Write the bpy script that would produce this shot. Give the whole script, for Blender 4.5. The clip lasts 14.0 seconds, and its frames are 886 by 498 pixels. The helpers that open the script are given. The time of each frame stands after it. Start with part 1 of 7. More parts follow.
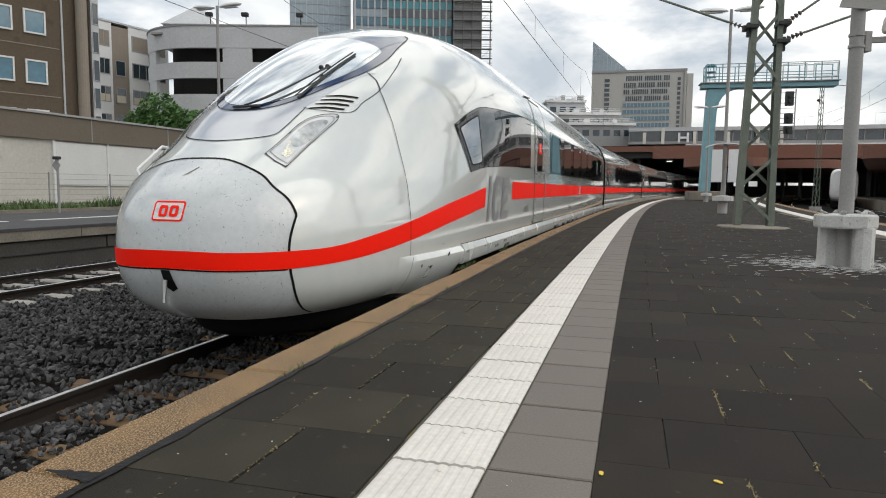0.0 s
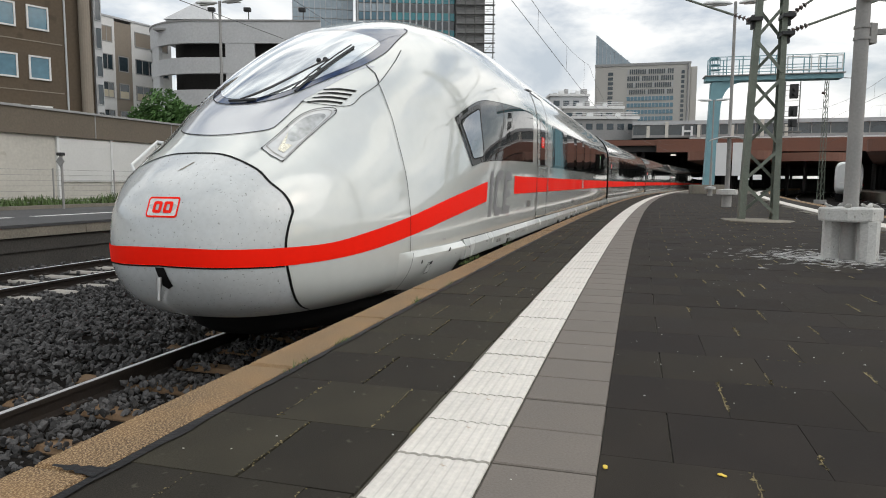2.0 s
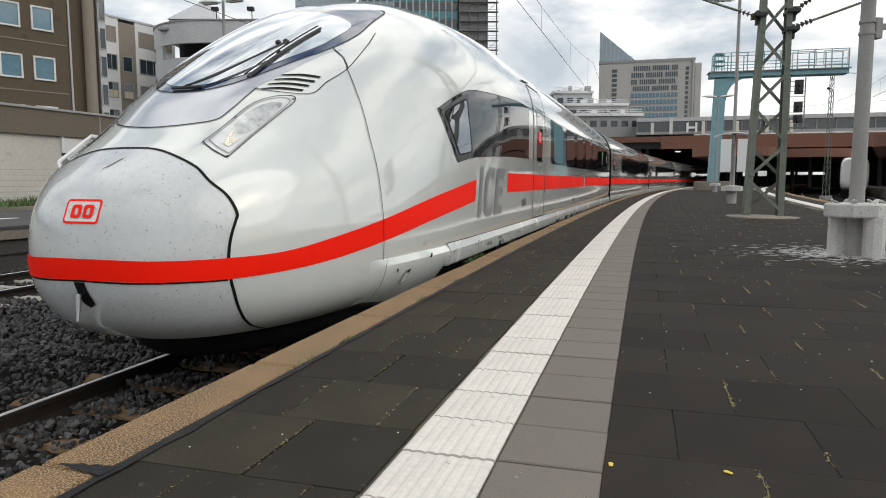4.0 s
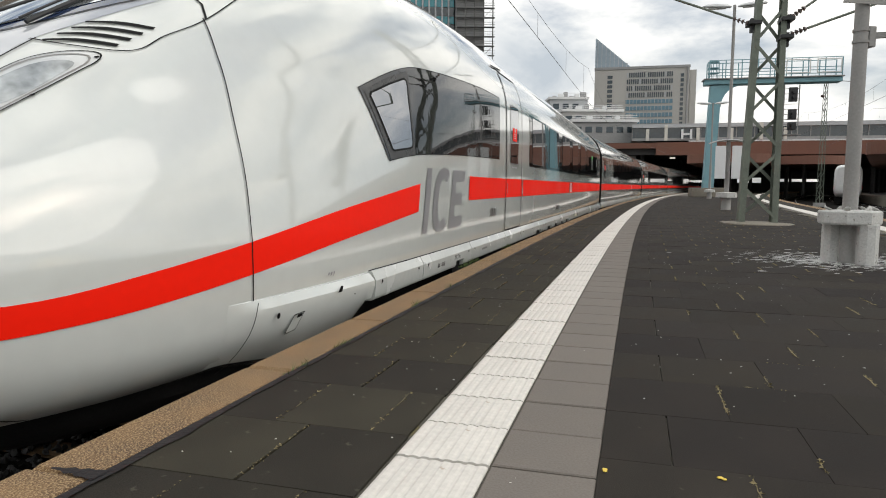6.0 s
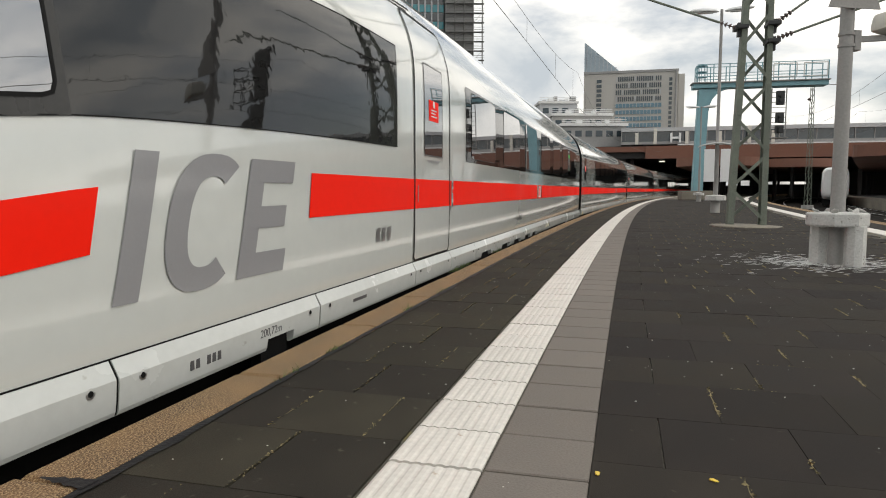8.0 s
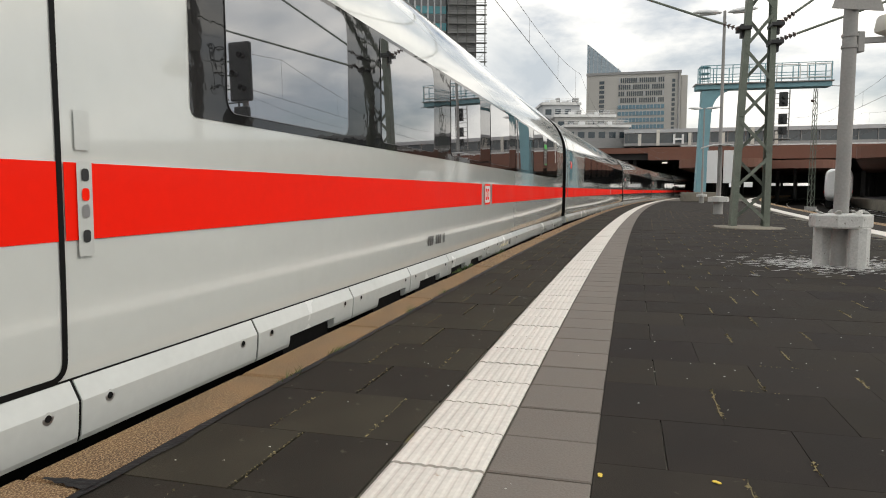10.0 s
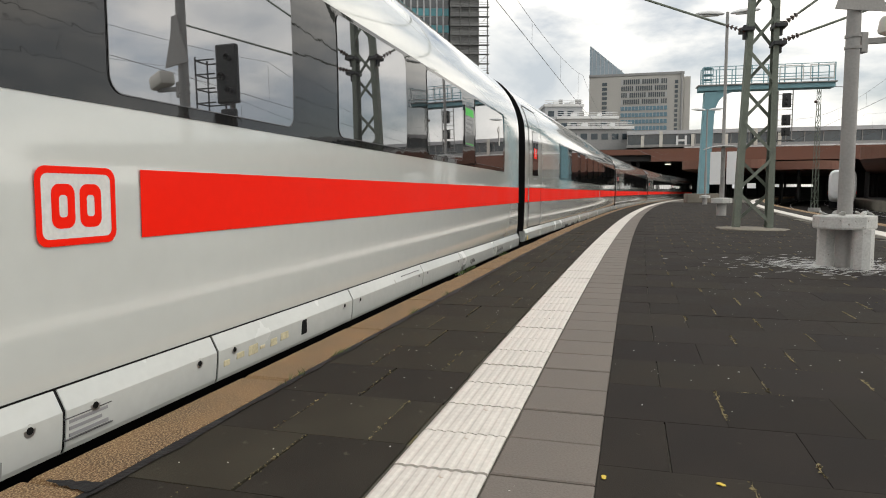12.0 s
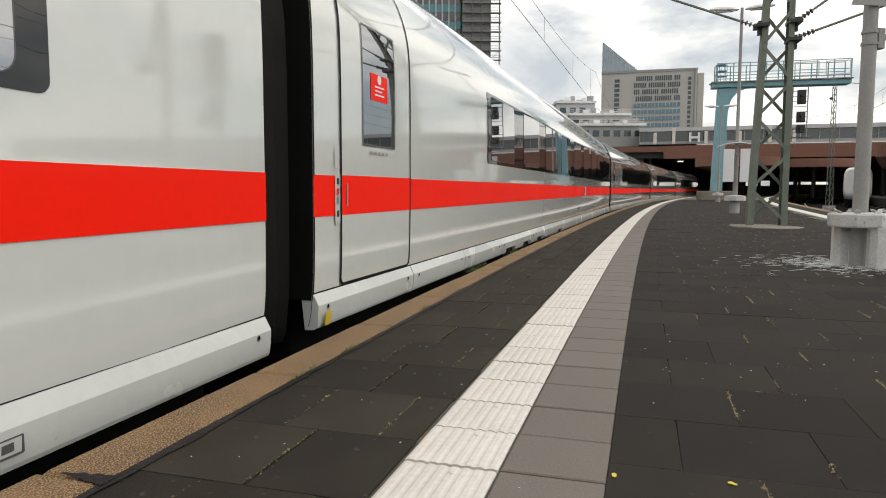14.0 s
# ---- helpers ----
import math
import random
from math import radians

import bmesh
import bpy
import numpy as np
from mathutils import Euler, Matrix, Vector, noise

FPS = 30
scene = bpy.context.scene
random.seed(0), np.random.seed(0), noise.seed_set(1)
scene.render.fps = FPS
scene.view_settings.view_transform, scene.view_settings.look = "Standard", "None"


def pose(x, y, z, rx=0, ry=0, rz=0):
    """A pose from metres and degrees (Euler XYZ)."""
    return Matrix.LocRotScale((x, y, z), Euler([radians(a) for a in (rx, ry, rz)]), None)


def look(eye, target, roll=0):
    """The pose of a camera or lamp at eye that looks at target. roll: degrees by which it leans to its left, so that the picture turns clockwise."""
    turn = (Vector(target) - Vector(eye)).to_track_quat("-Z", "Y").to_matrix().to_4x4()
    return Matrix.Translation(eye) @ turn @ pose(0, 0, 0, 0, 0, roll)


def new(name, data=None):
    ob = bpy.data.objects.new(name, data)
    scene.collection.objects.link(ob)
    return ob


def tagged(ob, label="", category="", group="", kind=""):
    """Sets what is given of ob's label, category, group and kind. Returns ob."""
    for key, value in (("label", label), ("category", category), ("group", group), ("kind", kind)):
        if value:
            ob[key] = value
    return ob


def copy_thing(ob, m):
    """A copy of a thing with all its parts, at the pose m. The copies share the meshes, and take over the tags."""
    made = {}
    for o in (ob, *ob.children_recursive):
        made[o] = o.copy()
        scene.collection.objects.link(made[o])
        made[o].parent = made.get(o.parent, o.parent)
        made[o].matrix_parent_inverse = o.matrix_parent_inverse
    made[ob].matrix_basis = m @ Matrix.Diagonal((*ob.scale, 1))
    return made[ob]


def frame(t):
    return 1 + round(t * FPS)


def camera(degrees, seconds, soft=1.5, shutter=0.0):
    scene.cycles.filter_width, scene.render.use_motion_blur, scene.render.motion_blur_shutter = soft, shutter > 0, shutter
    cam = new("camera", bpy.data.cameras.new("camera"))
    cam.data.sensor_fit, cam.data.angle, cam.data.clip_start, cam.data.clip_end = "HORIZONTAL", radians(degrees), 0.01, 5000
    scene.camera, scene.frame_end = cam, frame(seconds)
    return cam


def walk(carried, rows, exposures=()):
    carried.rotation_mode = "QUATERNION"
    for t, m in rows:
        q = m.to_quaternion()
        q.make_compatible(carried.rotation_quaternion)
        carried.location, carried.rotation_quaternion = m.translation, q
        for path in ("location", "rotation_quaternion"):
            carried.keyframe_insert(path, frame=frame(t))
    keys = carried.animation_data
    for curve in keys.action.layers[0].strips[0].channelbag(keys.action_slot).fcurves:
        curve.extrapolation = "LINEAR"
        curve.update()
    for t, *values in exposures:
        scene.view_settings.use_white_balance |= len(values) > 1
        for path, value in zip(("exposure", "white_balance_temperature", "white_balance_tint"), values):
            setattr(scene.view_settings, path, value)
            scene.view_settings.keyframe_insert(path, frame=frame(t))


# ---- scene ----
# The camera is held almost still by hand: one standpoint, small turns.
EYE = (0.0, 0.0, 0.834)
TURNS = (
    (0.0, -0.02, -5.22, 0.50), (0.5, 0.35, -5.17, -0.03), (1.0, -0.02, -4.68, 0.48), (1.5, -0.21, -5.05, 0.51),
    (2.0, 0.28, -5.68, 0.27), (2.2, -0.12, -5.10, 0.59), (3.3, 0.30, -5.55, 0.20), (4.5, 0.76, -5.92, -0.11),
    (5.0, 0.56, -5.46, -0.15), (5.5, 0.26, -5.49, 0.23), (6.0, 0.24, -5.44, 0.30), (6.5, 0.44, -5.71, -0.34),
    (7.0, -0.43, -4.91, 0.47), (7.5, 0.0, -4.93, 0.15), (8.0, -0.52, -5.05, -0.03), (8.5, 0.01, -5.57, -0.74),
    (8.7, -0.13, -5.11, -0.13), (9.8, -0.30, -4.95, 0.0), (10.8, -0.46, -4.73, 0.15), (11.0, -0.75, -4.65, 0.29), (11.5, 0.15, -5.13, -0.07),
    (12.0, -0.05, -4.77, -0.14), (12.5, 0.03, -4.39, 0.49), (13.0, 0.05, -4.58, 0.06), (13.5, 0.62, -4.93, 0.21), (14.0, 0.89, -5.05, 0.02))
cam = camera(67.0, 14.0, soft=1.0, shutter=0.0)
walk(cam, [(t, pose(*EYE, 90 + pitch, 0, yaw) @ pose(0, 0, 0, 0, 0, roll)) for t, yaw, pitch, roll in TURNS],
     [(0.0, -0.09, 6500, 10), (4.5, -0.09, 6520, 10), (8.0, -0.08, 6800, 10), (11.0, -0.02, 6800, 10), (14.0, -0.02, 6800, 10)])

# ---- light: a bright, mostly overcast sky ----
scene.view_settings.exposure = 0.0
world = bpy.data.worlds.new("sky")
scene.world = world
world.use_nodes = True
wn, wl = world.node_tree.nodes, world.node_tree.links
wn.clear()
w_out = wn.new("ShaderNodeOutputWorld")
w_bg = wn.new("ShaderNodeBackground")
w_sky = wn.new("ShaderNodeTexSky")
w_sky.sky_type, w_sky.sun_disc = "NISHITA", False
w_sky.sun_elevation, w_sky.sun_rotation = radians(36), radians(110.6)
w_sky.dust_density, w_sky.air_density = 2.0, 1.0
w_co = wn.new("ShaderNodeTexCoord")
w_map = wn.new("ShaderNodeMapping")
w_map.inputs["Scale"].default_value, w_map.inputs["Location"].default_value = (1.0, 1.0, 2.6), (0.35, 0.9, 0.2)
w_map.inputs["Rotation"].default_value = (0.0, 0.0, 2.2)
w_noise = wn.new("ShaderNodeTexNoise")
w_noise.inputs["Scale"].default_value, w_noise.inputs["Detail"].default_value, w_noise.inputs["Roughness"].default_value = 2.3, 8.0, 0.55
w_ramp = wn.new("ShaderNodeValToRGB")
w_ramp.color_ramp.elements[0].position, w_ramp.color_ramp.elements[1].position = 0.34, 0.50
w_shade = wn.new("ShaderNodeTexNoise")
w_shade.inputs["Scale"].default_value, w_shade.inputs["Detail"].default_value, w_shade.inputs["Distortion"].default_value = 3.2, 8.0, 0.6
w_tone = wn.new("ShaderNodeValToRGB")
w_tone.color_ramp.elements[0].position, w_tone.color_ramp.elements[1].position = 0.34, 0.57
w_tone.color_ramp.elements[0].color, w_tone.color_ramp.elements[1].color = (5.0, 5.6, 6.2, 1), (11.2, 11.1, 10.7, 1)
w_mix = wn.new("ShaderNodeMixRGB")
wl.new(w_co.outputs["Generated"], w_map.inputs["Vector"])
wl.new(w_map.outputs["Vector"], w_noise.inputs["Vector"])
wl.new(w_map.outputs["Vector"], w_shade.inputs["Vector"])
wl.new(w_noise.outputs["Fac"], w_ramp.inputs["Fac"])
wl.new(w_shade.outputs["Fac"], w_tone.inputs["Fac"])
wl.new(w_ramp.outputs["Color"], w_mix.inputs["Fac"])
wl.new(w_sky.outputs["Color"], w_mix.inputs["Color1"])
wl.new(w_tone.outputs["Color"], w_mix.inputs["Color2"])
# an overcast sky is brightest overhead
w_split = wn.new("ShaderNodeSeparateXYZ")
w_high = wn.new("ShaderNodeMapRange")
w_high.inputs["To Min"].default_value, w_high.inputs["To Max"].default_value = 0.95, 1.35
w_dome = wn.new("ShaderNodeVectorMath")
w_dome.operation = "SCALE"
wl.new(w_co.outputs["Generated"], w_split.inputs["Vector"])
wl.new(w_split.outputs["Z"], w_high.inputs["Value"])
wl.new(w_mix.outputs["Color"], w_dome.inputs[0])
wl.new(w_high.outputs[0], w_dome.inputs["Scale"])
wl.new(w_dome.outputs[0], w_bg.inputs["Color"])
w_bg.inputs["Strength"].default_value = 0.118
wl.new(w_bg.outputs["Background"], w_out.inputs["Surface"])

sun = new("sun", bpy.data.lights.new("sun", "SUN"))
sun.data.energy, sun.data.angle, sun.data.color = 0.7, radians(50), (1.0, 0.96, 0.90)
sun.matrix_world = look((85, -32, 66), (0, 0, 0))


# ---- materials ----
def material(name, base, rough=0.6, metal=0.0, vary=0.15, scale=4.0, fine=60.0, bump=0.1, coat=0.0, island=0.0, specks=None, ior=1.5, alt=None):
    """A surface with a coarse and a fine variation of its colour and a fine relief, in metres."""
    m = bpy.data.materials.new(name)
    m.use_nodes = True
    n, k = m.node_tree.nodes, m.node_tree.links
    b = n["Principled BSDF"]
    b.inputs["Metallic"].default_value, b.inputs["IOR"].default_value = metal, ior
    b.inputs["Coat Weight"].default_value, b.inputs["Coat Roughness"].default_value = coat, 0.04
    co = n.new("ShaderNodeTexCoord")
    big, small = n.new("ShaderNodeTexNoise"), n.new("ShaderNodeTexNoise")
    big.inputs["Scale"].default_value, big.inputs["Detail"].default_value = scale, 6
    small.inputs["Scale"].default_value, small.inputs["Detail"].default_value = fine, 3
    for tex in (big, small):
        k.new(co.outputs["Object"], tex.inputs["Vector"])
    add = n.new("ShaderNodeMath")
    add.operation = "ADD"
    k.new(big.outputs["Fac"], add.inputs[0]), k.new(small.outputs["Fac"], add.inputs[1])
    rng = n.new("ShaderNodeMapRange")
    rng.inputs["From Min"].default_value, rng.inputs["From Max"].default_value = 0.6, 1.4
    rng.inputs["To Min"].default_value, rng.inputs["To Max"].default_value = 1 - vary, 1 + vary
    k.new(add.outputs[0], rng.inputs["Value"])
    factor = rng.outputs[0]
    if island:
        info = n.new("ShaderNodeObjectInfo")
        geo = n.new("ShaderNodeNewGeometry")
        both = n.new("ShaderNodeMath")
        both.operation = "ADD"
        k.new(info.outputs["Random"], both.inputs[0]), k.new(geo.outputs["Random Per Island"], both.inputs[1])
        r2 = n.new("ShaderNodeMapRange")
        r2.inputs["From Max"].default_value = 2.0
        r2.inputs["To Min"].default_value, r2.inputs["To Max"].default_value = 1 - island, 1 + island
        k.new(both.outputs[0], r2.inputs["Value"])
        mul = n.new("ShaderNodeMath")
        mul.operation = "MULTIPLY"
        k.new(factor, mul.inputs[0]), k.new(r2.outputs[0], mul.inputs[1])
        factor = mul.outputs[0]
    tint = n.new("ShaderNodeVectorMath")
    tint.operation = "SCALE"
    tint.inputs[0].default_value = base
    k.new(factor, tint.inputs["Scale"])
    if alt:
        other, geo2 = n.new("ShaderNodeObjectInfo"), n.new("ShaderNodeNewGeometry")
        total, wrap, mix2 = n.new("ShaderNodeMath"), n.new("ShaderNodeMath"), n.new("ShaderNodeMixRGB")
        total.operation, wrap.operation = "MULTIPLY_ADD", "FRACT"
        total.inputs[1].default_value = 7.3
        k.new(other.outputs["Random"], total.inputs[0]), k.new(geo2.outputs["Random Per Island"], total.inputs[2])
        k.new(total.outputs[0], wrap.inputs[0])
        mix2.inputs["Color1"].default_value, mix2.inputs["Color2"].default_value = (*base, 1), (*alt, 1)
        k.new(wrap.outputs[0], mix2.inputs["Fac"]), k.new(mix2.outputs[0], tint.inputs[0])
    colour = tint.outputs[0]
    if specks:
        sc, amount, col = specks
        vo = n.new("ShaderNodeTexNoise")
        vo.inputs["Scale"].default_value, vo.inputs["Detail"].default_value = sc, 4
        k.new(co.outputs["Object"], vo.inputs["Vector"])
        st = n.new("ShaderNodeMapRange")
        st.inputs["From Min"].default_value, st.inputs["From Max"].default_value = amount, amount + 0.06
        k.new(vo.outputs["Fac"], st.inputs["Value"])
        mx = n.new("ShaderNodeMixRGB")
        mx.inputs["Color2"].default_value = (*col, 1)
        k.new(st.outputs[0], mx.inputs["Fac"]), k.new(colour, mx.inputs["Color1"])
        colour = mx.outputs[0]
    k.new(colour, b.inputs["Base Color"])
    rr = n.new("ShaderNodeMapRange")
    rr.inputs["From Min"].default_value, rr.inputs["From Max"].default_value = 0.3, 0.7
    rr.inputs["To Min"].default_value, rr.inputs["To Max"].default_value = max(0.0, rough * 0.85), min(1.0, rough * 1.15)
    k.new(big.outputs["Fac"], rr.inputs["Value"])
    k.new(rr.outputs[0], b.inputs["Roughness"])
    if bump:
        bp = n.new("ShaderNodeBump")
        bp.inputs["Strength"].default_value, bp.inputs["Distance"].default_value = bump, 0.01
        k.new(small.outputs["Fac"], bp.inputs["Height"]), k.new(bp.outputs["Normal"], b.inputs["Normal"])
    return m


def glow(name, colour, strength):
    m = bpy.data.materials.new(name)
    m.use_nodes = True
    b = m.node_tree.nodes["Principled BSDF"]
    b.inputs["Base Color"].default_value = (*colour, 1)
    b.inputs["Emission Color"].default_value, b.inputs["Emission Strength"].default_value = (*colour, 1), strength
    return m


PAINT = material("white_train_paint", (0.632, 0.658, 0.632), 0.09, vary=0.03, scale=1.1, fine=9, bump=0.008, coat=1.0, ior=1.75)
NOSE = material("bug_specked_paint", (0.53, 0.555, 0.56), 0.2, vary=0.08, scale=2.5, fine=25, bump=0.02, coat=0.8, specks=(46, 0.645, (0.27, 0.28, 0.27)))
RED = material("red_train_paint", (0.97, 0.014, 0.003), 0.5, vary=0.03, scale=1, fine=20, bump=0.0, coat=0.03, ior=1.2)
GREY = material("grey_lettering", (0.27, 0.27, 0.28), 0.3, vary=0.03, bump=0.0, coat=0.4)
SKIRT = material("pale_skirt_paint", (0.555, 0.575, 0.555), 0.25, vary=0.05, scale=2, fine=20, bump=0.015, coat=0.45, specks=(9, 0.72, (0.38, 0.375, 0.34)))
GLASS = material("tinted_glass", (0.37, 0.375, 0.39), 0.012, metal=0.95, vary=0.05, scale=0.8, fine=3, bump=0.0, coat=0.2)
SCREEN = material("windscreen_glass", (0.015, 0.03, 0.08), 0.02, vary=0.1, scale=0.8, fine=3, bump=0.0, coat=1.0, ior=1.6)
BAND = material("smoked_side_band", (0.055, 0.055, 0.055), 0.02, metal=0.75, vary=0.12, scale=0.8, fine=4, bump=0.12, coat=0.2)
MIRROR = material("sun_coated_windscreen", (0.62, 0.66, 0.68), 0.02, metal=0.85, vary=0.05, scale=0.8, fine=3, bump=0.0, coat=1.0)
COWL = material("silver_cowl_paint", (0.50, 0.52, 0.55), 0.16, vary=0.03, scale=1, fine=9, bump=0.0, coat=0.8, metal=0.25)
LENS = material("headlamp_cover", (0.56, 0.575, 0.575), 0.06, vary=0.12, scale=5, fine=14, bump=0.02, coat=1.0, metal=0.15)
LENSIN = material("headlamp_pocket", (0.40, 0.42, 0.42), 0.12, vary=0.5, scale=9, fine=14, bump=0.05, coat=1.0, metal=0.3)
LAMPRIM = material("headlamp_seal", (0.24, 0.235, 0.225), 0.5, vary=0.15, bump=0.05)
CABFRAME = material("cab_window_metal", (0.048, 0.047, 0.045), 0.28, metal=0.3, vary=0.15, scale=3, fine=30, bump=0.02)
LED = material("yellow_reflector", (0.80, 0.76, 0.62), 0.2, vary=0.8, scale=60, fine=120, bump=0.3, metal=0.5)
RUBBER = material("black_rubber", (0.006, 0.006, 0.006), 0.6, vary=0.2, bump=0.05, ior=1.25)
DARK = material("dark_underframe", (0.009, 0.009, 0.009), 0.8, vary=0.3, scale=5, bump=0.2, ior=1.2)
STEEL = material("brushed_steel", (0.42, 0.42, 0.42), 0.35, metal=0.9, vary=0.1, bump=0.05)
SLAB = material("dark_platform_slab", (0.0262, 0.0226, 0.0208), 0.90, vary=0.55, scale=2.6, fine=230, bump=0.16, island=0.22, specks=(19, 0.68, (0.066, 0.058, 0.046)), ior=1.22, alt=(0.0335, 0.0292, 0.0235))
JOINT = material("dirty_joint", (0.095, 0.086, 0.068), 0.95, vary=0.5, scale=6, fine=80, bump=0.5, specks=(3.0, 0.62, (0.16, 0.13, 0.05)))
EDGESLAB = material("worn_olive_slab", (0.030, 0.0268, 0.0222), 0.9, vary=0.6, scale=2.2, fine=230, bump=0.16, island=0.15, specks=(14, 0.66, (0.068, 0.062, 0.048)), ior=1.22, alt=(0.043, 0.039, 0.0285))
KERB = material("ochre_washed_concrete", (0.155, 0.092, 0.043), 0.92, vary=0.9, scale=4, fine=170, bump=0.6, island=0.14, specks=(150, 0.50, (0.37, 0.255, 0.135)))
TACTILE = material("white_grooved_tile", (0.64, 0.61, 0.56), 0.72, vary=0.13, scale=5, fine=45, bump=0.1, island=0.06, specks=(14, 0.68, (0.46, 0.38, 0.30)))
GREYTILE = material("grey_concrete_tile", (0.158, 0.139, 0.120), 0.85, vary=0.2, scale=4, fine=130, bump=0.2, island=0.10)
STONE = material("ballast_stone", (0.022, 0.0215, 0.021), 0.9, vary=0.35, scale=8, fine=60, bump=0.4, ior=1.3, alt=(0.120, 0.118, 0.118))
BALLAST = material("ballast_bed", (0.016, 0.0145, 0.013), 0.95, vary=0.5, scale=9, fine=40, bump=1.0, ior=1.1)
RUST = material("rusty_rail_side", (0.020, 0.014, 0.010), 0.9, vary=0.35, scale=6, fine=60, bump=0.3)
RAILTOP = material("polished_rail_head", (0.72, 0.72, 0.73), 0.45, metal=0.9, vary=0.06, bump=0.0)
SLEEPER = material("concrete_sleeper", (0.33, 0.31, 0.28), 0.9, vary=0.25, scale=5, fine=70, bump=0.3, island=0.15)
RUSTSLEEPER = material("rust_stained_sleeper", (0.17, 0.105, 0.055), 0.9, vary=0.3, scale=5, fine=70, bump=0.3)
CONCRETE = material("weathered_concrete", (0.34, 0.335, 0.32), 0.88, vary=0.18, scale=3, fine=70, bump=0.3, specks=(7, 0.68, (0.18, 0.17, 0.15)))
OLDWALL = material("sooty_platform_wall", (0.06, 0.056, 0.05), 0.9, vary=0.45, scale=1.2, fine=30, bump=0.3)
COPING = material("stained_coping", (0.20, 0.18, 0.145), 0.9, vary=0.45, scale=0.8, fine=30, bump=0.3)
ASPHALT = material("asphalt", (0.06, 0.06, 0.062), 0.85, vary=0.2, scale=0.6, fine=90, bump=0.2)
LINE = material("white_line_paint", (0.70, 0.70, 0.68), 0.7, vary=0.12, scale=3, bump=0.05)
GROUND = material("gravelly_ground", (0.09, 0.088, 0.08), 0.95, vary=0.35, scale=0.3, fine=12, bump=0.5)
GALV = material("galvanised_column", (0.27, 0.265, 0.255), 0.6, vary=0.15, scale=2.5, fine=40, bump=0.08)
MAST = material("grey_green_mast_paint", (0.135, 0.155, 0.125), 0.65, vary=0.35, scale=4, fine=40, bump=0.15, specks=(16, 0.64, (0.21, 0.22, 0.19)))
TEAL = material("pale_teal_steel", (0.175, 0.335, 0.38), 0.55, vary=0.18, scale=1.5, fine=20, bump=0.05)
BLACKMETAL = material("black_metal", (0.02, 0.021, 0.022), 0.5, vary=0.2, bump=0.05)
INSUL = material("brown_insulator", (0.05, 0.025, 0.02), 0.3, vary=0.2, bump=0.0)
WHITEMETAL = material("white_sheet_metal", (0.72, 0.73, 0.73), 0.5, vary=0.05, bump=0.03)
BROWNWALL = material("brown_render_facade", (0.098, 0.074, 0.050), 0.9, vary=0.2, scale=0.35, fine=6, bump=0.2, specks=(0.8, 0.62, (0.075, 0.056, 0.038)))
BROWNCAP = material("brown_parapet", (0.135, 0.112, 0.085), 0.85, vary=0.2, scale=0.5, fine=14, bump=0.2)
BEIGE = material("beige_stained_wall", (0.50, 0.48, 0.43), 0.9, vary=0.14, scale=0.45, fine=10, bump=0.2, specks=(1.1, 0.66, (0.37, 0.34, 0.28)))
PALE = material("pale_ribbed_panel", (0.62, 0.62, 0.60), 0.7, vary=0.06, scale=1, fine=12, bump=0.1)
WHITEWALL = material("white_facade", (0.66, 0.66, 0.65), 0.8, vary=0.08, scale=0.25, fine=5, bump=0.05)
TAUPE = material("taupe_facade", (0.24, 0.205, 0.165), 0.8, vary=0.1, scale=0.3, fine=6, bump=0.1)
LIGHTGREY = material("light_grey_concrete", (0.46, 0.47, 0.48), 0.85, vary=0.1, scale=0.2, fine=4, bump=0.1)
MIDGREY = material("mid_grey_concrete", (0.30, 0.30, 0.295), 0.85, vary=0.12, scale=0.2, fine=4, bump=0.1)
PANE = material("window_pane", (0.03, 0.045, 0.055), 0.06, vary=0.3, scale=0.5, fine=3, bump=0.0, coat=0.6)
BLUEPANE = material("bluish_window_pane", (0.06, 0.16, 0.22), 0.12, vary=0.2, scale=0.5, fine=3, bump=0.0, coat=0.6)
BLIND = material("drawn_blind", (0.55, 0.50, 0.38), 0.8, vary=0.1, bump=0.0)
CURTAIN = material("curtain_glass", (0.30, 0.37, 0.42), 0.14, vary=0.12, scale=0.1, fine=1.5, bump=0.0, coat=0.5)
TEALPANE = material("teal_spandrel", (0.03, 0.24, 0.28), 0.2, vary=0.15, scale=0.3, fine=3, bump=0.0, coat=0.4)
SCAFFOLD = material("scaffold_tube", (0.16, 0.16, 0.155), 0.6, vary=0.2, bump=0.0)
FASCIA = material("red_brown_fascia", (0.17, 0.075, 0.05), 0.75, vary=0.15, scale=0.4, fine=8, bump=0.05)
# Near-black, with the shade under decks and behind openings put into the colour.
DEEPSHADE = material("deep_shade_surface", (0.032, 0.030, 0.029), 0.85, vary=0.3, scale=0.4, fine=6, bump=0.1)
# Darker brown stone: the shade between rail and platform put into its colour.
SHADESTONE = material("gap_shaded_stone", (0.017, 0.0135, 0.0105), 0.95, vary=0.4, scale=8, fine=60, bump=0.3, island=0.7, ior=1.08)
CARPARK = material("pale_car_park_concrete", (0.53, 0.54, 0.55), 0.85, vary=0.14, scale=0.25, fine=5, bump=0.1)
OFFICE = material("pale_office_concrete", (0.45, 0.435, 0.405), 0.85, vary=0.1, scale=0.2, fine=4, bump=0.1)
STAIN = material("yellowish_stain", (0.55, 0.50, 0.33), 0.6, vary=0.25, scale=12, fine=60, bump=0.0)
BARK = material("bark", (0.07, 0.05, 0.035), 0.95, vary=0.3, bump=0.5)
LEAF = material("leaf", (0.062, 0.135, 0.034), 0.6, vary=0.25, scale=1.5, fine=20, bump=0.0, island=0.5)
